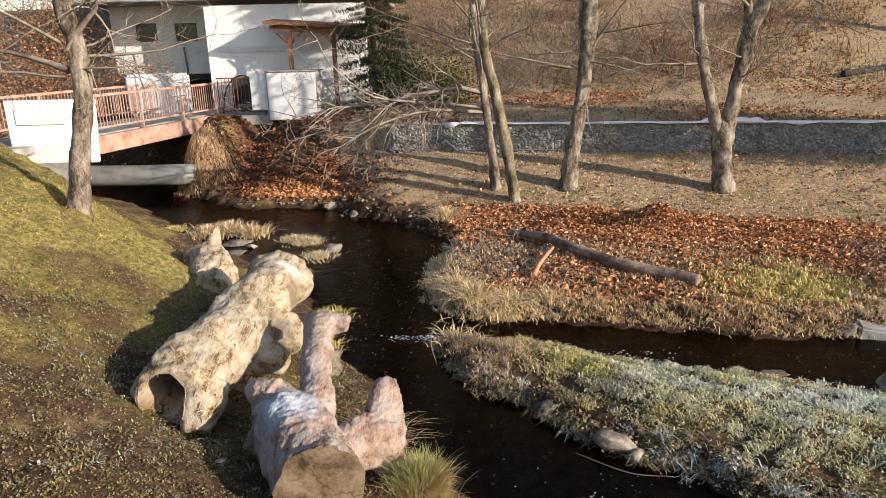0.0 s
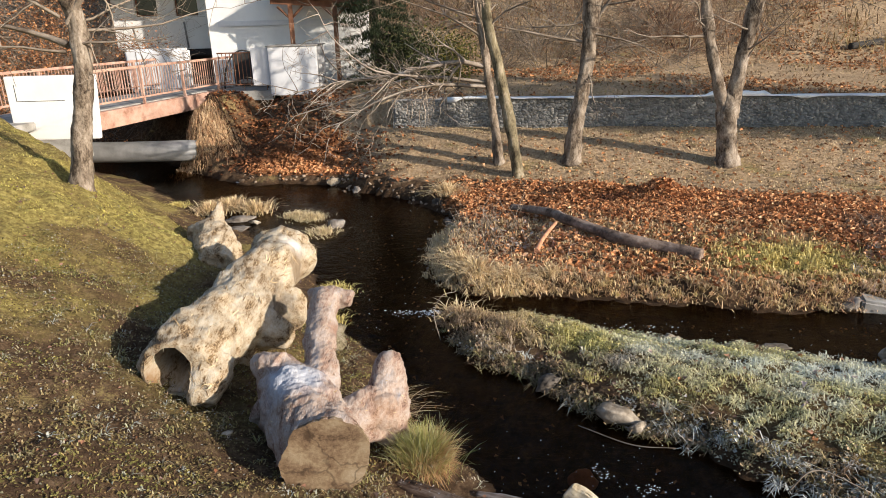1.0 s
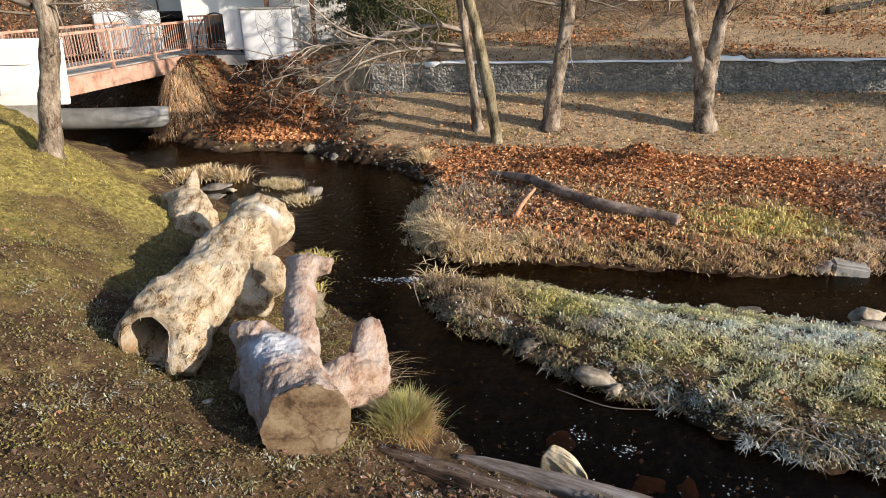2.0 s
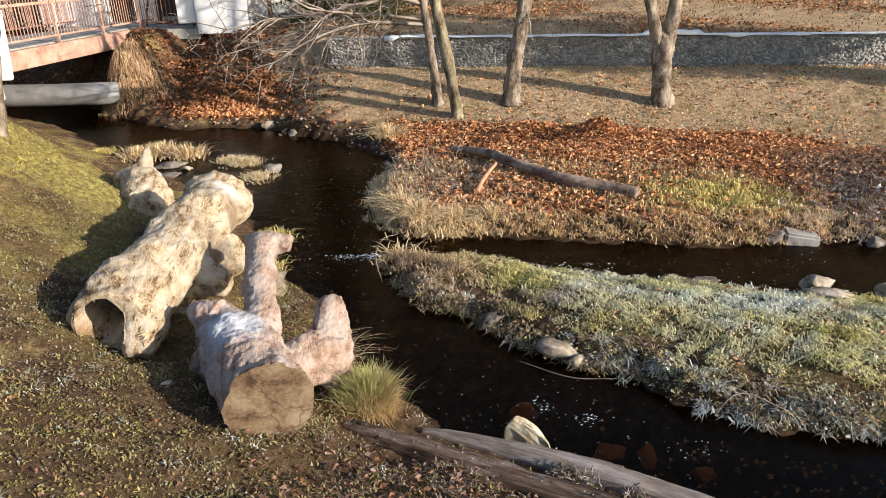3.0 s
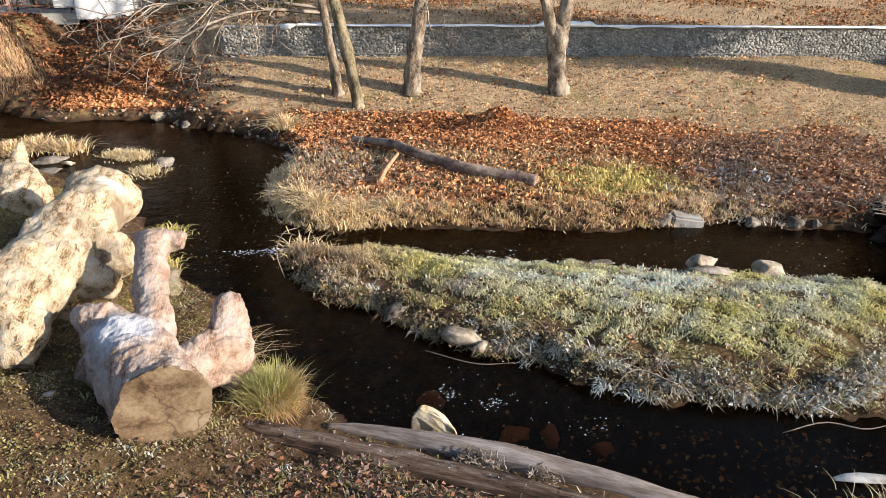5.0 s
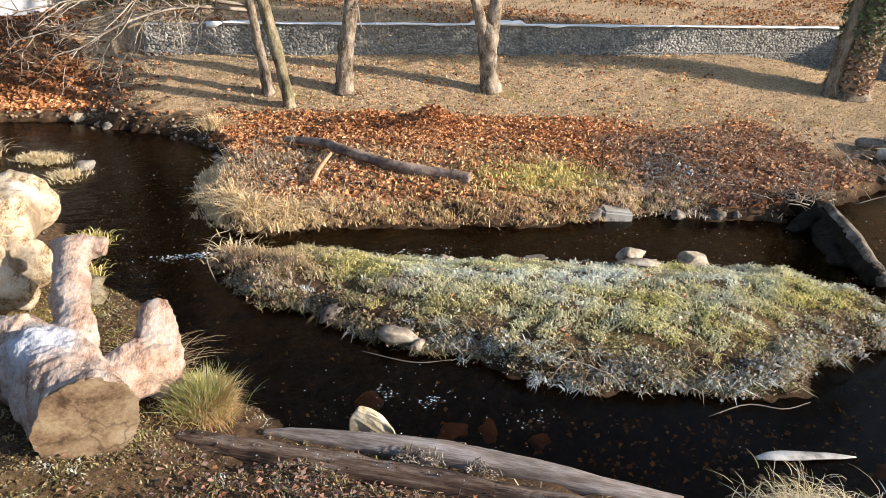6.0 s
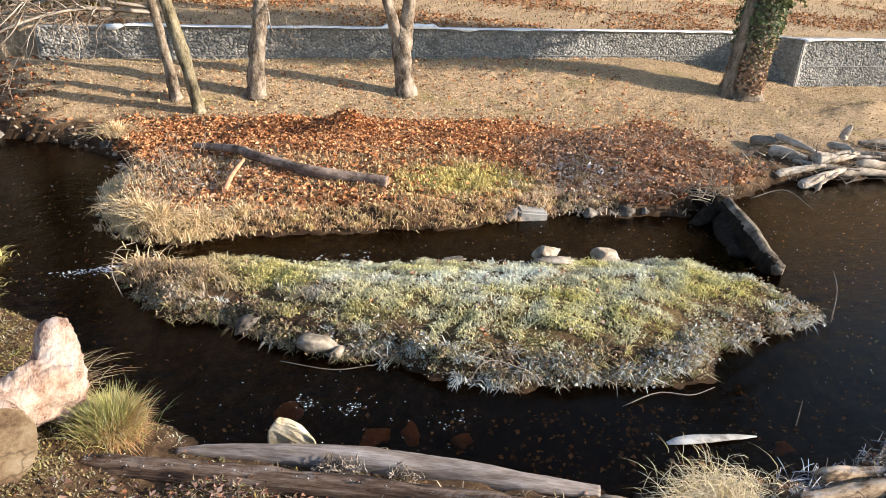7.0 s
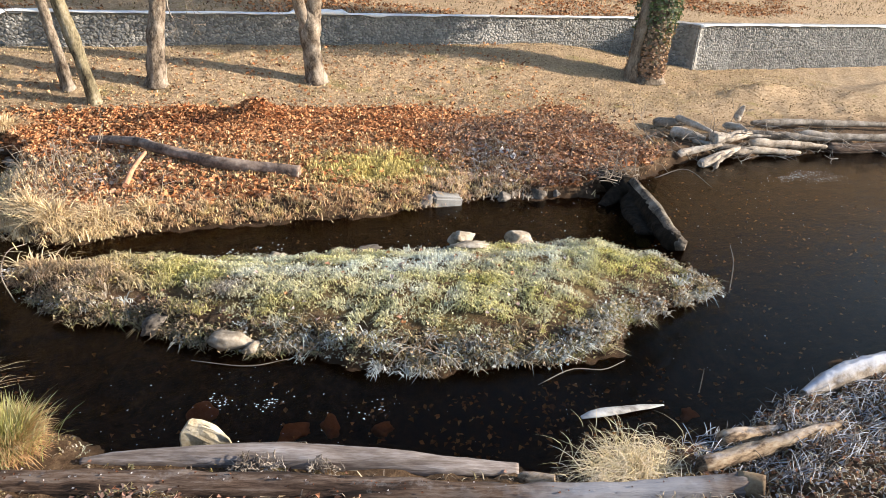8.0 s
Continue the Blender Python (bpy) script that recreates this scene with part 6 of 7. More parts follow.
# broad curled weed leaves, frosted, hanging over the near edge, and withered ones at the tip
n = 420
t = rng.integers(0, len(isle_ring), n)
inn = np.abs(rng.normal(0.02, 0.13, n))
way = mid - isle_ring[t]
way /= np.linalg.norm(way, axis=1)[:, None]
cx, cy = isle_ring[t, 0] + way[:, 0] * inn, isle_ring[t, 1] + way[:, 1] * inn
k = rng.random(n) < smooth(0.5, -0.4, cy - (8.0 - 0.42 * cx))
cx, cy = cx[k], cy[k]
who = np.repeat(np.arange(len(cx)), 26)
wx, wy = cx[who] + rng.normal(0, 0.06, len(who)), cy[who] + rng.normal(0, 0.05, len(who))
wz = np.maximum(lie(wx, wy)[0], 0.01) + np.abs(rng.normal(0.03, 0.045, len(who)))
ice = np.where(rng.random(len(cx)) < 0.06 + 0.34 * smooth(1.5, 3.0, cx), rng.uniform(0.4, 0.85, len(cx)), 0.05)[who] * rng.uniform(0.6, 1.1, len(who))
litter("curled_weeds", wx, wy, wz, rng.uniform(0.02, 0.048, len(who)), attrs(rng.uniform(0, 0.6, len(cx))[who], ice, rng.uniform(0.3, 1.0, len(cx))[who]), M_WEEDBLADE, "curled frosted weed leaves over the island's edge", 1.1)
n = 500
ex, ey = rng.uniform(0, 7, n), rng.uniform(4, 8.5, n)
ez, _, _, di = lie(ex, ey)
k = di > 0.02
litter("island_leaves", ex[k], ey[k], ez[k] + 0.03, rng.uniform(0.03, 0.07, k.sum()), attrs(rng.random(k.sum()) * 0.3, rng.random(k.sum()) ** 3 * 0.5, 0.3 + 0.7 * rng.random(k.sum())), M_LEAF, "scattered withered leaves on the island", 0.7)

# the far terrace: straw, yellow-green patch, brown weeds
x, y, z, df, dn, di = scatter(-0.4, 11.5, 7.7, 13.6, 950)
pile = smooth(6.3, 7.3, x + 0.4 * (y - 9.5)) * smooth(12.2, 10.8, x)
k = (df > 0.0) & (rng.random(len(x)) < (0.2 + 0.8 * smooth(12.8, 11.2, y + 0.1 * (x - 4))) * (1 - 0.9 * pile) * (0.6 + 0.6 * wave(x, y, 0.3, 66) + 0.5 * green_zone(x, y, df, -df, -df)))
x, y, z, df = x[k], y[k], z[k], df[k]
g = green_zone(x, y, df, -df, -df)
straw = smooth(0.8, 0.0, df) * smooth(2.4, 0.5, x)
pile = np.exp(-(((x - 8.6) / 1.5) ** 2) - ((y - 9.6) / 1.2) ** 2)
blades("terrace_grass", x, y, z - 0.005, (0.05 + 0.08 * rng.random(len(x))) * (1 + 0.5 * straw) * (1 + 0.7 * wave(x, y, 0.14, 65)), 0.018, rng.uniform(0.1, 1.4, len(x)), attrs(1.15 * g + rng.normal(0.2, 0.2, len(x)) - straw, 0.2 * np.exp(-(((x - 7.3) / 0.7) ** 2) - ((y - 9.3) / 0.5) ** 2) * rng.random(len(x)), 1.1 * smooth(0.9, 0.2, g) * rng.random(len(x)) * (1 - straw) + 0.1 * rng.random(len(x)) + 0.4 * pile), M_GRASS, "short winter grass and brown weeds on the far bank")
n = 190
ex, ey = rng.normal(7.4, 0.5, n), rng.normal(9.2, 0.38, n)
ez, df, _, _ = lie(ex, ey)
tone = np.stack([rng.uniform(0, 0.4, n), np.where(rng.random(n) < 0.25, 0.35, 0.0), rng.uniform(0.75, 1.0, n)], -1)
sprigs("bank_weeds", ex[df > 0.05], ey[df > 0.05], ez[df > 0.05], 0.06 + 0.1 * rng.random(n), tone[df > 0.05], M_WEEDBLADE, "dark frosted weeds on the far bank", 22)
n = 420
t = (rng.random(n) * 399).astype(int)
fe = spline(FAR_EDGE[9:18], 400)
ex, ey = fe[t, 0] + rng.normal(0, 0.1, n), fe[t, 1] + np.abs(rng.normal(0.1, 0.2, n))
ez = np.maximum(lie(ex, ey)[0], 0.0)
tone = np.stack([rng.uniform(0, 1.0, n) * smooth(1.0, 2.5, ex), 0.3 * rng.random(n) * smooth(5, 7, ex), np.clip(rng.normal(0.6, 0.35, n), 0, 1) * smooth(0.6, 1.8, ex)], -1)
sprigs("bank_weeds", ex, ey, ez - 0.01, 0.06 + 0.1 * rng.random(n), tone, M_GRASS, "dry weeds in clumps along the far bank's edge", 20)
# straw fringe along the far bank's edge
fe = spline(FAR_EDGE[9:18], 400)
n = 2200
t = (rng.random(n) ** 1.0 * 399).astype(int)
ex, ey = fe[t, 0] + rng.normal(0, 0.10, n), fe[t, 1] + rng.normal(0.08, 0.10, n)
ez = np.maximum(lie(ex, ey)[0], 0.02)
near_tip = np.exp(-(((ex - 0.7) / 1.0) ** 2))
blades("bank_straw", ex, ey, ez, rng.uniform(0.04, 0.10, n) * (1 + 0.9 * near_tip) * (1 + 0.6 * wave(ex, ey, 0.15, 64)), 0.014, rng.uniform(0.2, 2.0, n), attrs(rng.uniform(-0.3, 0.5, n), 0.5 * rng.random(n) * smooth(5, 7, ex), rng.uniform(0.0, 1.1, n) * (1 - 0.8 * near_tip)), M_GRASS, "dry straw hanging over the far bank's edge", bend=1.3)

# fallen leaves
x, y, z, df, dn, di = scatter(-0.5, 13, 7.9, 17.5, 1000)
q = leaf_zone(x, y, df)
k = (df > 0.05) & (rng.random(len(x)) < np.clip(q * 1.5 - 0.03, 0.02, 1))
x, y, z = x[k], y[k], z[k]
heap = 0.10 * np.exp(-(((x - 4.35) / 0.5) ** 2) - ((y - 13.35) / 0.4) ** 2) + 0.10 * np.exp(-(((x - 3.0) / 0.8) ** 2) - ((y - 13.6) / 0.4) ** 2) - 0.06 * np.exp(-(((x - 3.6) / 0.4) ** 2) - ((y - 12.95) / 0.25) ** 2)
pile = smooth(6.6, 7.6, x) * smooth(12.2, 11.0, y)
hole = np.exp(-(((x - 3.4) / 0.5) ** 2) - ((y - 13.2) / 0.25) ** 2)
# rotten leaves; the first patch is also darkened for its shaded hollow
mush = np.exp(-(((x - 7.5) / 0.75) ** 2) - ((y - 9.3) / 0.8) ** 2) + 0.8 * np.exp(-(((x - 1.2) / 0.8) ** 2) - ((y - 11.6) / 0.9) ** 2)
litter("leaf_litter", x, y, z + 0.02 + np.maximum(heap, -0.01) * rng.uniform(0.3, 1, len(x)) + 0.03 * rng.random(len(x)), rng.uniform(0.045, 0.10, len(x)), attrs(rng.random(len(x)) ** 3 * 0.8 + 0.6 * pile * rng.random(len(x)), 0.15 * pile * rng.random(len(x)) * rng.random(len(x)) + 0.7 * mush * (rng.random(len(x)) < 0.22), np.maximum(np.maximum(rng.random(len(x)) ** 2.2, 1.3 * mush * rng.random(len(x)) ** 0.4), np.maximum(1.5 * hole, 0.8 * pile * rng.random(len(x)) ** 0.6))), M_LEAF, "thick orange-brown fallen leaves on the far bank", 0.55)
n = 2600
x, y = rng.normal(4.3, 0.55, n), rng.normal(13.3, 0.35, n)
z = lie(x, y)[0]
up = 0.16 * np.exp(-(((x - 4.3) / 0.6) ** 2) - ((y - 13.35) / 0.4) ** 2)
litter("leaf_heap", x, y, z + 0.02 + up * rng.uniform(0.2, 1, n), rng.uniform(0.06, 0.11, n), attrs(rng.random(n) * 0.3, 0, rng.random(n) ** 1.5), M_LEAF, "raked heap of red-brown fallen leaves", 0.8)
x, y, z, df, dn, di = scatter(-8, -0.8, 15.5, 22.5, 420)
q = leaf_zone(x, y, df)
k = (df > 0.05) & (rng.random(len(x)) < np.clip(q * 1.3, 0.05, 1))
x, y, z = x[k], y[k], z[k]
bright = np.exp(-(((x + 3.8) / 1.7) ** 2) - ((y - 18.0) / 0.9) ** 2)
litter("leaf_litter", x, y, z + 0.02 + 0.03 * rng.random(len(x)), rng.uniform(0.07, 0.13, len(x)), attrs(0.6 * bright * rng.random(len(x)), 0, np.clip(1.35 - 1.5 * bright, 0, 1) * rng.random(len(x)) ** 0.3), M_LEAF, "fallen leaves on the bank below the house", 0.5)
# earth slope and the hillside above the wall
x, y, z, df, dn, di = scatter(-3.0, 22, 11, 19, 190)
k = (df > 0.6) & (y < wall_y(x) - 0.05)
x, y, z = x[k], y[k], z[k]
blades("slope_grass", x, y, z, rng.uniform(0.02, 0.07, len(x)), 0.014, rng.uniform(0.5, 1.8, len(x)), attrs(rng.normal(0.1, 0.1, len(x)), 0, rng.random(len(x)) * 0.5), M_GRASS, "sparse dry grass on the earth slope")
x, y, z, df, dn, di = scatter(-3.0, 21, 8.5, 18.5, 60)
k = (df > 0.6) & (y < wall_y(x) - 0.05)
litter("slope_crumbs", x[k], y[k], z[k] + 0.015, rng.uniform(0.02, 0.05, k.sum()), attrs(0.3 * rng.random(k.sum()), 0, rng.random(k.sum())), M_BANK, "scattered crumbs of earth and leaves on the slope", 0.6)
x, y, z, df, dn, di = scatter(-3, 48, 15, 62, 19)
k = y > wall_y(x) + 0.5
k &= (x < 18.9) | (y > wall_y(x) - 1.2)
x, y, z = x[k], y[k], z[k]
grow_h = 0.10 + 0.25 * smooth(4, 9, y - wall_y(x)) * (0.5 + 0.5 * wave(x, y, 2.0, 31))
blades("hillside_grass", x, y, z, grow_h * rng.uniform(0.5, 1.3, len(x)), 0.035, rng.uniform(0.3, 1.5, len(x)), attrs(rng.normal(0.45, 0.2, len(x)) + 0.4 * wave(x, y, 2.2, 34), 0, np.clip(rng.random(len(x)) * 0.6 + 0.4 * wave(x, y, 1.4, 33), 0, 1)), M_BRUSH, "dry tan grass on the hillside above the wall")
x, y, z, df, dn, di = scatter(-1, 30, 16, 29, 75)
k = (y > wall_y(x) + 0.5) & (wave(x, y, 1.6, 35) + 0.5 * rng.random(len(x)) > 0.25)
litter("hillside_leaves", x[k], y[k], z[k] + 0.03, rng.uniform(0.06, 0.11, k.sum()), attrs(rng.random(k.sum()) * 0.5, 0, rng.random(k.sum())), M_LEAF, "fallen leaves on the hillside above the wall", 0.5)

def off_logs(x, y):
    """True where neither bank log lies."""
    ok = np.ones(len(x), bool)
    for (ax, ay), (bx, by), r in (((0.2, 4.80), (3.19, 3.09), 0.15), ((-0.45, 4.83), (4.5, 1.95), 0.13)):
        f = np.clip(((x - ax) * (bx - ax) + (y - ay) * (by - ay)) / ((bx - ax) ** 2 + (by - ay) ** 2), 0, 1)
        ok &= np.hypot(x - ax - f * (bx - ax), y - ay - f * (by - ay)) > r
    return ok


# the near bank
x, y, z, df, dn, di = scatter(-9.5, 1.2, 2.2, 15.5, 700)
gr = green_zone(x, y, df, dn, di)
clump = wave(x, y, 0.11, 71) + 0.7 * wave(x, y, 0.4, 72)
k = (dn > 0.05) & (rng.random(len(x)) < 0.3 + 0.5 * gr + 0.45 * clump)
x, y, z, gr, dn, clump = x[k], y[k], z[k], gr[k], dn[k], clump[k]
chill = np.exp(-(((x + 3.2 + 0.25 * (y - 7.5)) / 0.6) ** 2) - ((y - 7.6) / 1.9) ** 2)
fr = 0.35 * smooth(0.0, 0.6, wave(x, y, 0.8, 41)) * smooth(7.5, 5.0, y) * rng.random(len(x)) + 0.7 * rng.random(len(x)) * chill
blades("bank_grass", x, y, z - 0.005, np.maximum(rng.uniform(0.012, 0.04, len(x)) * (1 + 0.6 * clump), 0.008), 0.014, rng.uniform(0.4, 1.8, len(x)), attrs(0.55 + 0.45 * gr + rng.normal(0.1, 0.15, len(x)), fr, np.clip((1.2 - 1.2 * gr) * (0.4 + 0.6 * rng.random(len(x))), 0, 1)), M_MOSS, "short mossy winter grass on the near bank")
# small moss and weed leaves in drifts, with brown crumbs between them
x, y, z, df, dn, di = scatter(-5.2, 1.0, 2.3, 9.0, 2100)
clump = wave(x, y, 0.09, 73) + 0.8 * wave(x, y, 0.28, 74) + 0.8 * wave(x, y, 1.0, 75)
k = (dn > 0.05) & (rng.random(len(x)) < 0.35 + 0.5 * clump) & off_logs(x, y)
x, y, z, clump = x[k], y[k], z[k], clump[k]
green = np.clip(0.45 + 0.5 * wave(x, y, 0.6, 76) + 0.25 * clump, 0, 1)
litter("bank_moss", x, y, z + 0.004 + 0.022 * rng.random(len(x)), rng.uniform(0.010, 0.026, len(x)), attrs(green, 0.6 * (rng.random(len(x)) < 0.14) * rng.random(len(x)), np.clip(1.0 - 1.15 * green, 0, 1) * rng.random(len(x))), M_BANK, "small moss and weed leaves on the near bank", 0.9)
x, y, z, df, dn, di = scatter(-5.2, 1.0, 2.3, 9.0, 500)
k = (dn > 0.05) & (rng.random(len(x)) < 0.5 - 0.5 * wave(x, y, 0.3, 77)) & off_logs(x, y)
x, y, z = x[k], y[k], z[k]
litter("bank_crumbs", x, y, z + 0.012, rng.uniform(0.010, 0.03, len(x)), attrs(rng.random(len(x)) * 0.5, 0, rng.random(len(x)) ** 0.5), M_BANK, "crumbled brown leaves on the near bank", 0.6)
x, y, z, df, dn, di = scatter(0.2, 9.5, 0.4, 4.9, 500)
k = (dn > 0.02) & off_logs(x, y)
x, y, z, dn = x[k], y[k], z[k], dn[k]
right = smooth(3.0, 5.0, x)
blades("shore_grass", x, y, z - 0.005, rng.uniform(0.03, 0.09, len(x)), 0.012, rng.uniform(0.5, 1.8, len(x)), attrs(rng.uniform(0, 0.8, len(x)), rng.random(len(x)) * (0.2 + 0.3 * right), rng.random(len(x)) ** 0.5), M_WEEDBLADE, "frosted dry grass along the near shore")
n = 5200
ex, ey = rng.uniform(-7.5, 0.6, n), rng.uniform(2.4, 13.0, n)
ez, _, dn, _ = lie(ex, ey)
k = (dn > 0.1) & (wave(ex, ey, 0.35, 91) + 0.4 * rng.random(n) > 0.1 + 0.5 * smooth(6.5, 9.0, ey))
ex, ey, ez = ex[k], ey[k], ez[k]
n = len(ex)
tone = np.stack([rng.uniform(0.5, 1.0, n), 0.55 * rng.random(n) * (rng.random(n) < 0.35) * smooth(8.5, 6.0, ey), np.clip(rng.normal(0.3, 0.35, n), 0, 1)], -1)
sprigs("bank_weeds", ex, ey, ez - 0.005, 0.02 + 0.035 * rng.random(n), tone, M_WEEDBLADE, "small weeds and moss clumps on the near bank", 11, 0.012, (0.6, 2.2), 0.03)
x, y, z, df, dn, di = scatter(-6.5, 6.5, 1.0, 11, 60)
k = (dn > 0.05) & (rng.random(len(x)) < 0.25 + 0.75 * np.exp(-(((x - 0.6) / 1.2) ** 2) - ((y - 3.7) / 0.7) ** 2))
x, y, z = x[k], y[k], z[k]
litter("bank_leaves", x, y, z + 0.025, rng.uniform(0.02, 0.045, len(x)), attrs(rng.random(len(x)) * 0.2, 0.12 * rng.random(len(x)), 0.85 + 0.15 * rng.random(len(x))), M_LEAF, "scattered brown leaves on the near bank", 0.6)
x, y, z, df, dn, di = scatter(4.4, 9.5, 0.8, 2.9, 420)
k = (dn > 0.0) & off_logs(x, y)
litter("shore_litter", x[k], y[k], z[k] + 0.02, rng.uniform(0.015, 0.05, k.sum()), attrs(rng.random(k.sum()), np.where(rng.random(k.sum()) < 0.3, 0.45, 0.03), rng.random(k.sum()) ** 0.5), M_LEAF, "frosted leaf fragments and bark on the near shore", 0.7)
n = 220
f = rng.random(n)
line = spline([(-0.48, 4.85, 0.16, 0.085), (-0.1, 4.62, 0.17, 0.105), (0.57, 4.23, 0.165, 0.108), (1.45, 3.71, 0.165, 0.112), (2.3, 3.15, 0.17, 0.115), (3.26, 2.56, 0.18, 0.115), (4.52, 1.95, 0.24, 0.105)], 200)[(f * 199).astype(int)]
a = rng.normal(0, 0.55, n)
nrm = np.stack([0.5 * np.sin(a), 0.86 * np.sin(a), np.cos(a)], -1)
at = line[:, :3] + nrm * line[:, 3:] * rng.uniform(0.93, 1.05, n)[:, None]
litter("bark_flakes", at[:, 0], at[:, 1], at[:, 2], rng.uniform(0.008, 0.022, n), attrs(0, np.where(rng.random(n) < 0.3, 0.4, 0), 1.0), M_LEAF, "flakes of bark and dirt on the bank log", 0.5, "bark", normal=nrm)
out = []
rnd = random.Random(19)
for _ in range(330):
    px, py = rnd.uniform(7.0, 11.3), rnd.uniform(8.5, 11.2)
    if on_grid(DF, px, py) > 0.1:
        grow(out, (px, py, ground_z(px, py) + 0.02), (rnd.gauss(0, 1), rnd.gauss(0, 0.7), rnd.uniform(0.1, 0.5)), 0.007, rnd.uniform(0.15, 0.5), 1, rnd, 0.2, 0.4, (1, 3))
tagged(twigs("leaf_pile_stalks", out, M_TWIG, None, 3), "dry stalks among the leaves on the far bank", "stalks", kind="stuff")
n = 620
x, y = rng.normal(0.5, 0.7, n), rng.normal(3.75, 0.35, n)
z, _, dn, _ = lie(x, y)
k = (dn > 0.1) & off_logs(x, y)
litter("bank_leaves", x[k], y[k], z[k] + 0.03 + 0.04 * rng.random(k.sum()), rng.uniform(0.025, 0.055, k.sum()), attrs(rng.random(k.sum()) * 0.15, 0.12 * rng.random(k.sum()), 0.88 + 0.12 * rng.random(k.sum())), M_LEAF, "withered brown leaves behind the bank log", 1.0)


def tuft(name, at, n, h, spread, attr, label, w=0.008, droop=1.0, mat=M_GRASS):
    thing = empty(name, at, label, "grass tuft")
    r = np.abs(rng.normal(0, spread, n))
    a = rng.uniform(0, 2 * np.pi, n)
    way = a + rng.normal(0, 1.0, n)
    arcs("grass_body", r * np.cos(a), r * np.sin(a), 0 * r - 0.02, h * rng.uniform(0.5, 1.1, n), w, droop * (0.1 + 0.6 * r / (2.0 * spread) + rng.uniform(0, 1.0, n) ** 1.5), attr, mat, way=way, parent=thing)
    return thing


n = 3200
sedge = tuft("sedge_tuft", (-0.27, 5.14, ground_z(-0.27, 5.14)), n, 0.37, 0.11, attrs(rng.uniform(0.4, 1.8, n), 0.3 * rng.random(n) ** 3, 0.15 * rng.random(n)), "dense green and straw sedge tuft beside the stump", 0.0055, 0.48, M_SEDGE)
n = 800
a = rng.normal(-0.2, 1.1, n)
arcs("dry_straw", 0.10 * np.cos(a) + rng.normal(0, 0.04, n), 0.10 * np.sin(a) + rng.normal(0, 0.04, n), 0 * a, rng.uniform(0.2, 0.38, n), 0.006, rng.uniform(0.3, 0.85, n), attrs(0, 0, 0.4 * rng.random(n)), M_SEDGE, way=a, sag=1.5, parent=sedge)
n = 700
a = rng.uniform(0, 2 * np.pi, n)
arcs("withered_skirt", 0.15 * np.cos(a) + rng.normal(0, 0.03, n), 0.15 * np.sin(a) + rng.normal(0, 0.03, n), 0 * a, rng.uniform(0.08, 0.2, n), 0.010, rng.uniform(0.5, 1.4, n), attrs(0, 0, rng.uniform(0.6, 1.0, n)), M_SEDGE, way=a + rng.normal(0, 0.6, n), sag=1.5, parent=sedge)
n = 700
tuft("sedge_tuft", (-0.75, 6.0, 0.15), n, 0.3, 0.14, attrs(rng.uniform(0.0, 0.4, n), 0, rng.random(n)), "brown dry sedge tuft between the stump's roots", 0.008, 1.2)
n = 1500
frosty = tuft("sedge_tuft", (3.98, 2.60, 0.10), n, 0.16, 0.20, attrs(rng.uniform(0.2, 0.9, n), rng.uniform(0.0, 0.25, n), 0.3 * rng.random(n)), "pale frosted grass tuft at the near shore", 0.005, 1.1)
n = 900
a = rng.normal(3.3, 0.8, n)
arcs("bent_straw", rng.normal(0, 0.22, n), rng.normal(0, 0.12, n), 0 * a, rng.uniform(0.1, 0.24, n), 0.006, rng.uniform(0.9, 1.9, n), attrs(0.6 * rng.random(n), rng.uniform(0.0, 0.3, n), 0.3 * rng.random(n)), M_GRASS, way=a, sag=1.1, parent=frosty)
for k, (px, py, hgt, num) in enumerate(((0.45, 9.8, 0.3, 420), (0.95, 9.7, 0.26, 320), (0.2, 10.35, 0.28, 300), (1.6, 9.7, 0.22, 220), (0.12, 8.5, 0.18, 160), (0.05, 14.9, 0.36, 400))):
    tuft("straw_tuft", (px, py, max(ground_z(px, py), 0.02)), num, hgt, 0.16, attrs(rng.uniform(-0.3, 0.35, num), 0, 0.35 * rng.random(num)), "pale straw tuft hanging over the bank's edge", 0.013, 1.5)
for px, py, num in ((-5.3, 14.6, 500), (-4.9, 14.9, 500), (-4.3, 14.6, 350)):
    tuft("straw_tuft", (px, py, 0.05), num, 0.3, 0.2, attrs(rng.uniform(-0.3, 0.3, num), 0, 0.4 * rng.random(num)), "pale reed stubble in the shallows", 0.02)
for px, py, num in ((-2.95, 14.0, 900), (-2.5, 12.9, 500), (-3.3, 14.2, 500)):
    tuft("moss_tuft", (px, py, 0.03), num, 0.13, 0.17, attrs(rng.uniform(0.1, 0.7, num), 0.1, 0.3 * rng.random(num)), "low mossy grass hummock in the stream", 0.014)
for px, py in ((-6.3, 15.1), (-1.8, 9.6), (-1.75, 8.3)):
    tuft("moss_tuft", (px, py, max(0.05, ground_z(px, py))), 900, 0.12, 0.16, attrs(rng.uniform(0.9, 1.2, 900), 0, 0), "bright green moss cushion at the water's edge", 0.012)

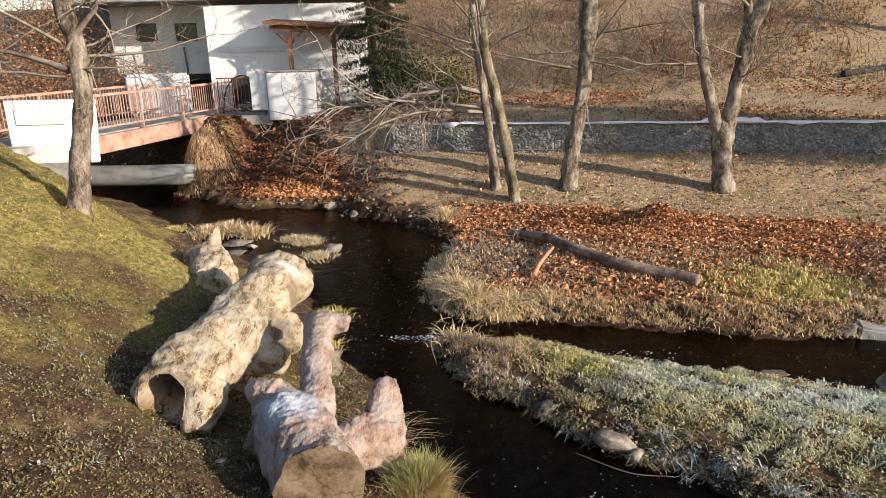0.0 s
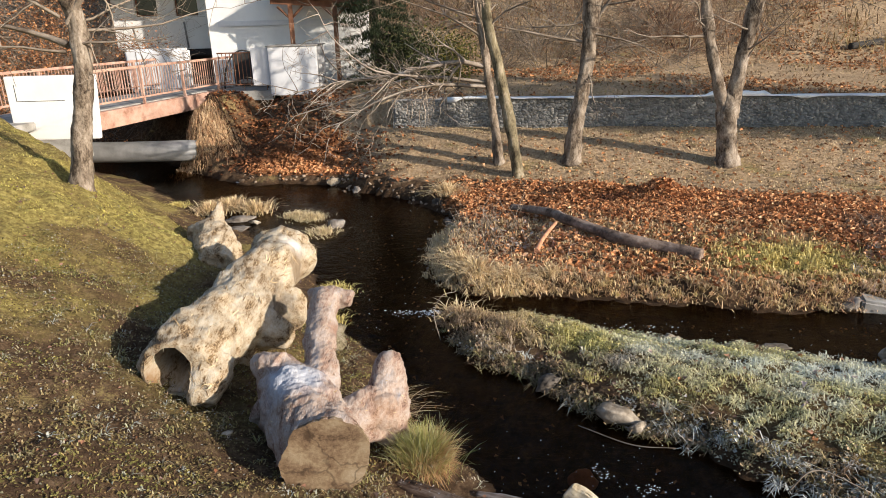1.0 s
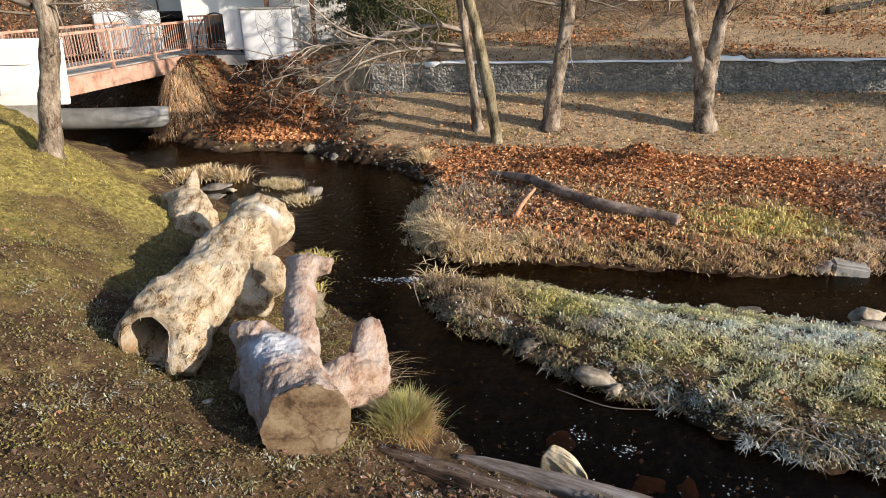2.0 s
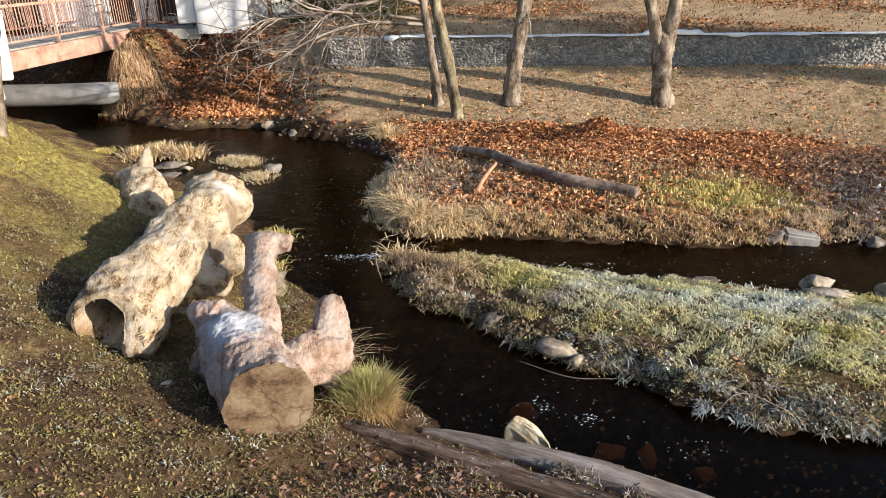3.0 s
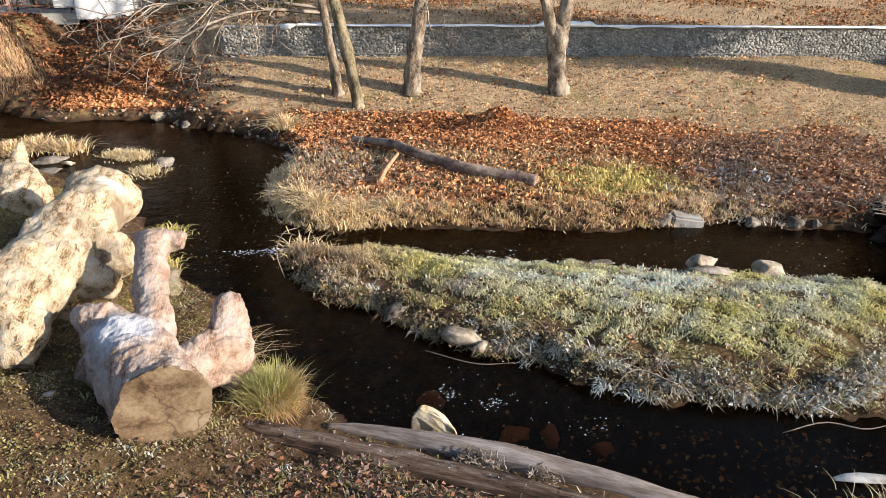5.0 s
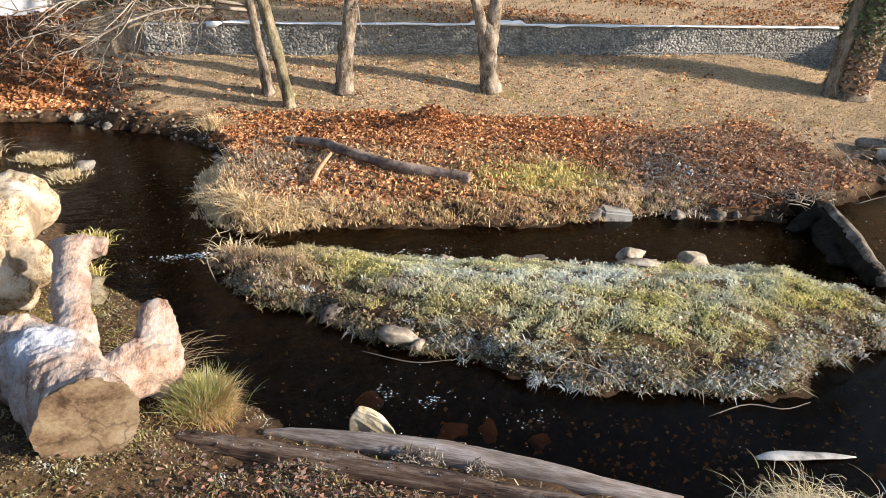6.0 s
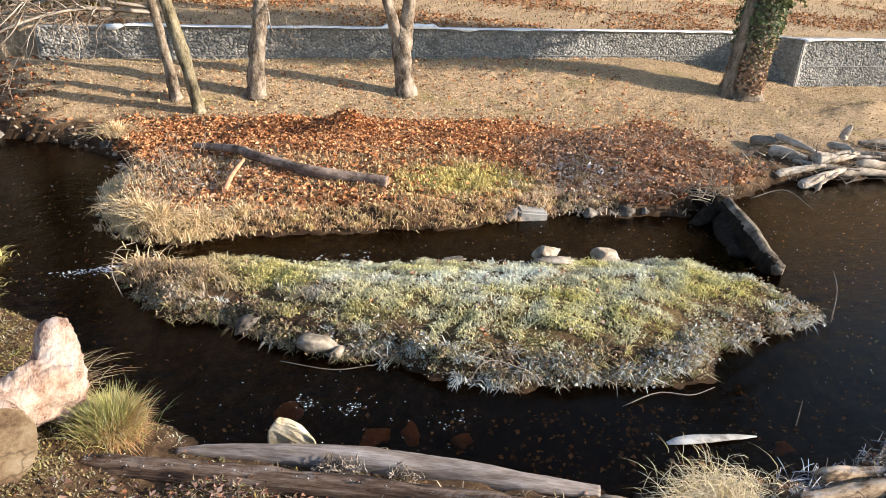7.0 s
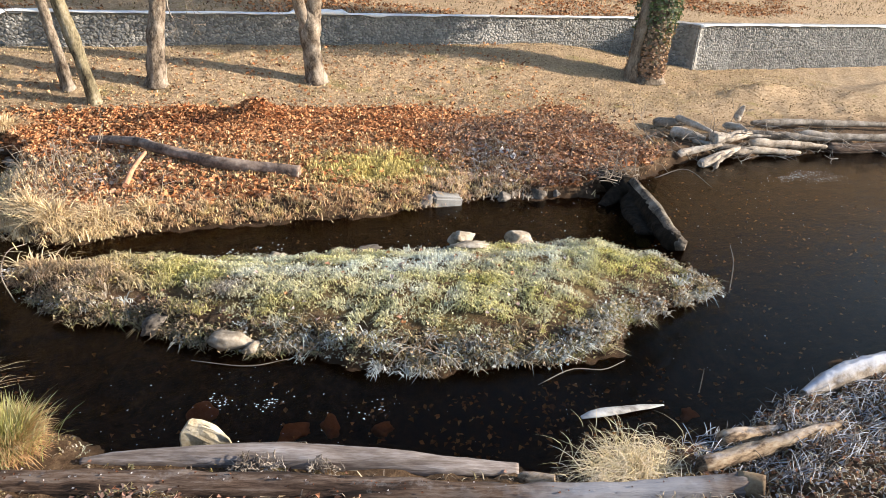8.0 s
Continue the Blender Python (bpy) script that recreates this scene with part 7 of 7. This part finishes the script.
# ivy on its tree
n = 4200
zz = rng.uniform(0.15, 4.6, n)
aa = rng.uniform(0, 2 * np.pi, n)
rr = 0.49 - 0.04 * zz + 0.2 * smooth(1.0, 2.0, zz) * rng.random(n) + 0.07 * rng.random(n)
cx = 0.1 + 0.09 * zz
nrm = np.stack([np.cos(aa), np.sin(aa), 0.3 + 0 * aa], -1)
litter("ivy", cx + rr * np.cos(aa), rr * np.sin(aa), zz, rng.uniform(0.06, 0.12, n), attrs(smooth(1.0, 1.7, zz + rng.normal(0, 0.3, n)), 0.12 * rng.random(n), 0), M_IVY, "", 0.45, normal=nrm, parent=ivy_tree)
ivy_tree.children[-1]["label"] = "dark green ivy above withered brown ivy"

# leaf mass above view, added and widened to throw shade on the wall
n = 14000
blob = rng.integers(0, 44, n)
up = rng.uniform(2.9, 7.2, 44)
cen = np.stack([0.3 + rng.normal(0, 0.25 + 0.28 * (up - 2.7), 44), -0.35 * (up - 2.9) + rng.normal(0, 0.25 + 0.28 * (up - 2.7), 44), up], -1)
pt = cen[blob] + rng.normal(0, 0.3, (n, 3))
litter("ivy_crown", pt[:, 0], pt[:, 1], pt[:, 2], rng.uniform(0.08, 0.15, n), attrs(0.9, 0.06 * rng.random(n), 0), M_IVY, "", 0.8, parent=ivy_tree)
# spruce by the shed
spruce = empty("spruce", (-2.1, 22.9, ground_z(-2.1, 22.9) - 0.05), "dark green spruce beside the shed", "tree")
bm = bmesh.new()
tube(bm, [(0, 0, 0, 0.17), (0.02, 0, 3, 0.12), (0, 0, 7.5, 0.02)], 10, 10)
part("trunk", bm, M_BARK, spruce)
bx_, by_, bz_, bw_ = [], [], [], []
for k in range(260):
    hz = rng.uniform(0.3, 7.2)
    reach = (1.5 * (1 - hz / 9.0) + 0.2) * rng.uniform(0.7, 1.1)
    a = rng.uniform(0, 2 * np.pi)
    s = rng.random(130) ** 0.7
    bx_.append(np.cos(a) * reach * s + rng.normal(0, 0.05 + 0.06 * s, 130))
    by_.append(np.sin(a) * reach * s + rng.normal(0, 0.05 + 0.06 * s, 130))
    bz_.append(hz - 0.35 * reach * s + 0.12 * s * s - np.abs(rng.normal(0, 0.05, 130)))
    bw_.append(a + rng.normal(0, 0.9, 130))
bx_, by_, bz_, bw_ = map(np.concatenate, (bx_, by_, bz_, bw_))
blades("needle_foliage", bx_, by_, bz_, 0.11, 0.022, rng.uniform(0.6, 2.2, len(bx_)), attrs(rng.uniform(0.3, 1, len(bx_)), 0, 0), M_NEEDLE, "", kind="", way=bw_, parent=spruce)


def shrub(name, at, n, h, spread, label, mat=M_TWIG, r=0.012, depth=1, seed=1, leaves=0, lattr=None, lmat=M_NEEDLE):
    rnd = random.Random(seed)
    thing = empty(name, at, label, "shrub")
    out = []
    for _ in range(n):
        a = rnd.uniform(0, 2 * math.pi)
        grow(out, (0.25 * spread * math.cos(a), 0.25 * spread * math.sin(a), 0), (spread * math.cos(a), spread * math.sin(a), h), r, math.hypot(h, spread) * rnd.uniform(0.6, 1.1), depth, rnd, 0.15, 0.4, (3, 5))
    tagged(twigs("brushwood", out, mat, thing, 3), kind="stuff")
    if leaves:
        x, y, z = rng.normal(0, spread * 0.55, leaves), rng.normal(0, spread * 0.55, leaves), np.abs(rng.normal(0.55 * h, 0.3 * h, leaves))
        litter("foliage", x, y, z, rng.uniform(0.05, 0.1, leaves), lattr, lmat, "", 0.9, parent=thing)
    return thing


shrub("evergreen_shrub", (-1.0, 22.3, 1.95), 14, 1.6, 1.0, "dark evergreen shrub with some yellow leaves", seed=2, leaves=5200, lattr=attrs(rng.uniform(0, 1, 5200), 0, 0.25 * rng.random(5200)))
shrub("evergreen_shrub", (0.2, 22.6, 2.0), 12, 1.5, 0.8, "yellow-green shrub on the hillside", seed=3, leaves=2600, lattr=attrs(rng.uniform(0, 1, 2600), 0, rng.random(2600)))
for k, (sx, sy, sh, ss) in enumerate(((3.5, 26, 1.4, 1.5), (5.6, 25, 1.1, 1.6), (8.2, 26.5, 1.6, 1.7), (11, 28.5, 1.5, 1.8), (1.5, 28, 1.7, 1.6), (14, 31, 1.8, 2.0), (6.5, 30, 1.8, 2.0), (18, 30, 1.6, 1.8), (22, 27, 1.5, 1.6), (9.5, 33, 2.0, 2.0), (3, 33, 2.0, 2.0), (-1.5, 27, 1.9, 1.5), (16, 36, 2.2, 2.2), (24, 34, 2.0, 2.2), (20, 40, 2.4, 2.4), (12, 40, 2.4, 2.4), (5, 39, 2.4, 2.4), (-2, 34, 2.4, 2.0))):
    shrub("bare_shrub", (sx, sy, ground_z(sx, sy) - 0.05), 26, sh, ss, "bare brown brushwood on the hillside", depth=2, seed=20 + k, r=0.018)
M_REDTWIG = material("red_brown_twigs", [(0.3, (0.09, 0.05, 0.032)), (0.65, (0.27, 0.165, 0.105))], 3, 0.9, 0.2, island=0.4)
rnd = random.Random(77)
for k in range(26):
    sx, sy = rnd.uniform(-2, 17), rnd.uniform(23.5, 34)
    shrub("bare_shrub", (sx, sy, ground_z(sx, sy) - 0.05), 22, rnd.uniform(0.8, 1.9), rnd.uniform(1.2, 2.0), "bare red-brown brushwood on the hillside", mat=M_REDTWIG if k % 3 else M_TWIG, depth=2, seed=200 + k, r=0.015)
x, y, z, df, dn, di = scatter(-40, 45, 20, 60, 26)
k = (y > wall_y(x) + 6.5) & ((x > -2.5) | (y > 35) | (x < -13.5)) & (df > 1) & (wave(x, y, 2.2, 51) + 0.5 * wave(x, y, 0.8, 52) > -0.15)
x, y, z = x[k], y[k], z[k]
blades("hillside_brush", x, y, z, rng.uniform(0.2, 0.8, len(x)), 0.026, rng.uniform(0.3, 2.2, len(x)), attrs(np.clip(0.4 + 0.7 * wave(x, y, 2.6, 55), 0, 1), 0.35 * smooth(30, 42, y) * rng.random(len(x)), np.clip(0.45 + 0.7 * wave(x, y, 1.7, 56) + rng.normal(0, 0.2, len(x)), 0, 1)), M_BRUSH, "dense dry brush and stalks up the hillside")
for k, (sx, sy) in enumerate(((-15.5, 28), (-18.5, 26), (-21, 30), (-17, 32), (-24, 33), (-14.5, 35), (-20, 37), (-27, 30))):
    shrub("bare_shrub", (sx, sy, max(ground_z(sx, sy), 0) - 0.05), 30, 3.2, 2.0, "tall bare brown brushwood beyond the bridge", depth=2, seed=80 + k, r=0.028)
for k, (sx, sy, sh) in enumerate(((-13.9, 25.2, 4.6), (-15.6, 24.2, 4.8), (-14.6, 27.4, 6.0), (-17.6, 25.5, 5.0))):
    shrub("withered_thicket", (sx, sy, max(ground_z(sx, sy), 0) - 0.05), 26, sh, 1.5, "tall thicket with withered orange-brown leaves beside the house", depth=2, seed=130 + k, leaves=3600, lattr=attrs(0.5 * rng.random(3600), 0, rng.random(3600)), lmat=M_LEAF)
# bushes left of the house and dry grass hanging at the abutment
for k, (sx, sy, sh, ss) in enumerate(((-12.5, 22.5, 1.6, 1.3), (-13.5, 19.5, 1.6, 1.2), (-14.5, 24, 2.4, 1.8), (-11.0, 25.4, 1.6, 1.0), (-16, 20, 2.4, 1.8))):
    shrub("leafy_shrub", (sx, sy, max(ground_z(sx, sy), 0) - 0.05), 22, sh, ss, "brown bush with withered leaves beyond the bridge", depth=2, seed=50 + k, leaves=1600, lattr=attrs(0.3 * rng.random(1600), 0, rng.random(1600)), lmat=M_LEAF)
for px, py in ((-7.55, 19.55), (-7.2, 19.45), (-6.8, 19.5), (-7.4, 19.9), (-6.9, 19.9), (-6.5, 19.9)):
    turf = empty("hanging_grass", (px, py, ground_z(px, py)), "matted dry grass hanging down the abutment bank", "grass tuft")
    n = 420
    u, v = rng.normal(0, 0.22, n), rng.normal(0, 0.2, n)
    lift = np.array([ground_z(px + a, py + b) for a, b in zip(u, v)]) - ground_z(px, py)
    arcs("grass_body", u, v, lift, rng.uniform(0.15, 0.36, n), 0.014, rng.uniform(0.4, 0.9, n), attrs(rng.uniform(-0.3, 0.2, n), 0, rng.uniform(0.35, 1.0, n)), M_GRASS, way=rng.normal(-1.4, 0.9, n), sag=5.0, parent=turf)
# distant bare trees left of the house and up the hill
for k, (sx, sy) in enumerate(((-17, 27), (-20, 31), (-24, 28), (-15, 33), (-28, 36), (18.5, 25.5), (27, 33), (33, 38), (13, 44), (2, 46), (22, 48), (-6, 42))):
    hgt = 6 + (k * 37 % 5)
    tree("bare_tree", at_ground(sx, sy), [[(0, 0, 0, 0.2), (0.1, 0, hgt * 0.4, 0.15), (0.0, 0.1, hgt, 0.04)]], M_BARK, "bare brown tree in the distance", crown((0.05, 0, hgt * 0.6), 6, 0.05, 2.6, 60 + k, low=hgt * 0.4), 70 + k, seg=8, group="distant trees")
# weed stalks and twigs: below the log on the terrace, over the near shore, and in the water
out = []
rnd = random.Random(8)
for _ in range(60):
    px, py = rnd.gauss(0.75, 0.35), rnd.gauss(11.4, 0.6)
    grow(out, (px, py, ground_z(px, py)), (rnd.gauss(0, 0.4), rnd.gauss(0, 0.4), 1), 0.007, rnd.uniform(0.25, 0.6), 1, rnd, 0, 0.3, (1, 3))
tagged(twigs("weed_stalks", out, M_TWIG), "thin dry weed stalks on the far bank", "weeds", kind="stuff")
bm = bmesh.new()
for _ in range(1700):
    px, py = rnd.uniform(4.6, 9.2), rnd.uniform(1.6, 2.75)
    if on_grid(DN, px, py) < -0.05:
        continue
    a = rnd.gauss(0.0, 0.55)
    ln = rnd.uniform(0.08, 0.32)
    zt = max(ground_z(px, py), 0.02) + rnd.uniform(0.005, 0.05)
    tube(bm, [(px, py, zt, 0.004), (px + ln * math.cos(a) / 2, py + ln * math.sin(a) / 2, zt + rnd.uniform(0, 0.025), 0.0035), (px + ln * math.cos(a), py + ln * math.sin(a), zt - 0.01, 0.003)], 3, 4, caps=False)
M_FROSTTWIG = material("frosted_twigs", [(0.3, (0.06, 0.048, 0.04)), (0.45, (0.15, 0.14, 0.14)), (0.65, (0.36, 0.385, 0.44))], 5, 0.9, 0.2, island=0.5)
tagged(part("shore_twigs", bm, M_FROSTTWIG), "frosted twigs and reeds strewn on the near shore", "twigs", kind="stuff")
out = []
for _ in range(80):
    px = rnd.gauss(rnd.choice((1.3, 1.38, 1.78)), 0.08)
    py = 4.10 - (px - 1.2) * 0.6 + rnd.gauss(0, 0.04)
    grow(out, (px, py, 0.17), (rnd.gauss(0, 1), rnd.gauss(0, 0.7), 0.6), 0.003, rnd.uniform(0.05, 0.12), 1, rnd, 0, 0.6, (2, 4))
tagged(twigs("frosted_weeds", out, M_DRIFTGREY), "frosted dry weeds caught between the bank logs", "weeds", kind="stuff")
for k, rows in enumerate(([(-0.12, 8.0, 0.0, 0.008), (-0.2, 8.15, 0.3, 0.007), (-0.1, 8.5, 0.42, 0.006), (0.1, 8.7, 0.4, 0.004)], [(7.55, 4.3, 0.05, 0.008), (7.65, 4.4, 0.4, 0.007), (7.8, 4.6, 0.55, 0.004)], [(2.85, 4.75, 0.1, 0.008), (3.1, 4.8, 0.28, 0.008), (3.45, 4.6, 0.2, 0.006)], [(10.2, 7.9, 0.1, 0.01), (10.8, 7.7, 0.25, 0.008), (11.0, 7.2, 0.02, 0.005)], [(5.5, 3.12, 0.0, 0.006), (5.5, 3.13, 0.28, 0.004)], [(1.3, 5.95, 0.01, 0.004), (1.75, 5.6, 0.012, 0.006), (2.15, 5.5, 0.03, 0.004)], [(4.15, 3.98, 0.005, 0.004), (4.6, 4.0, 0.03, 0.007), (4.9, 3.85, 0.02, 0.006), (5.25, 3.88, 0.0, 0.003)])):
    bm = bmesh.new()
    tube(bm, rows, 5, 12)
    tagged(part("dead_stalk", bm, M_TWIG), "thin dry stalk at the water's edge", "stalk")

# leaves on the stream bed, stones, and white flecks for foam and sun glints
x, y, z, df, dn, di = scatter(-2, 14, 2.5, 14, 170)
k = (np.maximum(np.maximum(df, dn), di) < -0.3) & (rng.random(len(x)) < 0.1 + 0.88 * np.exp(-(((x - 3.9) / 1.4) ** 2) - ((y - 3.7) / 0.6) ** 2))
x, y, z = x[k], y[k], z[k]
litter("sunken_leaves", x, y, np.where(np.hypot((x - 3.9) / 1.7, (y - 3.7) / 0.7) < 1, -0.025 - 0.06 * rng.random(len(x)), np.minimum(z + 0.05 + 0.1 * rng.random(len(x)), -0.13)), rng.uniform(0.025, 0.06, len(x)), attrs(0.3 + 0.7 * rng.random(len(x)), 0, 0.8 * rng.random(len(x))), M_LEAF, "brown leaves sunk on the stream bed", 0.4)
for k, (px, py, s) in enumerate(((1.25, 5.35, 0.16), (1.9, 4.75, 0.2), (2.2, 4.6, 0.14), (5.35, 3.05, 0.12), (2.6, 4.35, 0.12))):
    rock((px, py, -0.2), (s, s * 0.8, 0.1), 40 + k, "reddish stone under the water", 30 * k, M_STICKRED)
M_FOAMGLINT = material("foam", [(0.3, (0.8, 0.8, 0.8)), (0.7, (0.9, 0.9, 0.9))], 8, 0.4, 0.1)


def flecks(cx, cy, sx, sy, n, size):
    x, y = rng.normal(cx, sx, n), rng.normal(cy, sy, n)
    _, df, dn, di = lie(x, y)
    k = np.maximum(np.maximum(df, dn), di) < -0.02
    return np.stack([x[k], y[k], size * rng.uniform(0.4, 1.3, k.sum())], -1)


# foam at the riffles; the scattered specks are glints modelled as white flecks
SPOTS = np.vstack([flecks(1.5, 5.1, 0.7, 0.4, 70, 0.010), flecks(1.75, 4.95, 0.10, 0.05, 35, 0.011), flecks(1.35, 5.2, 0.06, 0.05, 25, 0.011), flecks(2.6, 4.4, 0.12, 0.08, 25, 0.011), flecks(4, 3.6, 1.6, 0.5, 60, 0.008), flecks(10, 6.2, 2.4, 1.2, 110, 0.014), flecks(13.4, 6.95, 0.45, 0.10, 150, 0.018), flecks(13.8, 6.6, 0.3, 0.08, 70, 0.016), flecks(-0.6, 9.0, 0.5, 0.6, 25, 0.012), flecks(-0.3, 8.9, 0.3, 0.05, 160, 0.02), flecks(0.1, 8.75, 0.2, 0.04, 90, 0.018), flecks(5, 7.8, 2.5, 0.35, 60, 0.012), flecks(-1.5, 12.5, 1.0, 2, 25, 0.014), flecks(2.4, 8.2, 0.3, 0.1, 60, 0.016)])
n = len(SPOTS)
ang = np.arange(6) * np.pi / 3
SPOTS[:, 2] *= 0.55
fx = SPOTS[:, 0, None] + SPOTS[:, 2, None] * np.cos(ang) * rng.uniform(0.7, 1.8, n)[:, None]
fy = SPOTS[:, 1, None] + SPOTS[:, 2, None] * np.sin(ang) * rng.uniform(0.4, 1.0, n)[:, None]
fz = np.full((n, 6), 0.004)
top = np.stack([SPOTS[:, 0], SPOTS[:, 1], 0.004 + SPOTS[:, 2] * 0.4], -1)[:, None]
pts = np.concatenate([np.stack([fx, fy, fz], -1), top], 1)
tri = np.array([[a, (a + 1) % 6, 6] for a in range(6)])
tagged(raw("foam_flecks", pts.reshape(-1, 3), (np.arange(n)[:, None, None] * 7 + tri).reshape(-1, 3), M_FOAMGLINT), "small white flecks for foam and sun glints on the stream", "foam", kind="stuff")
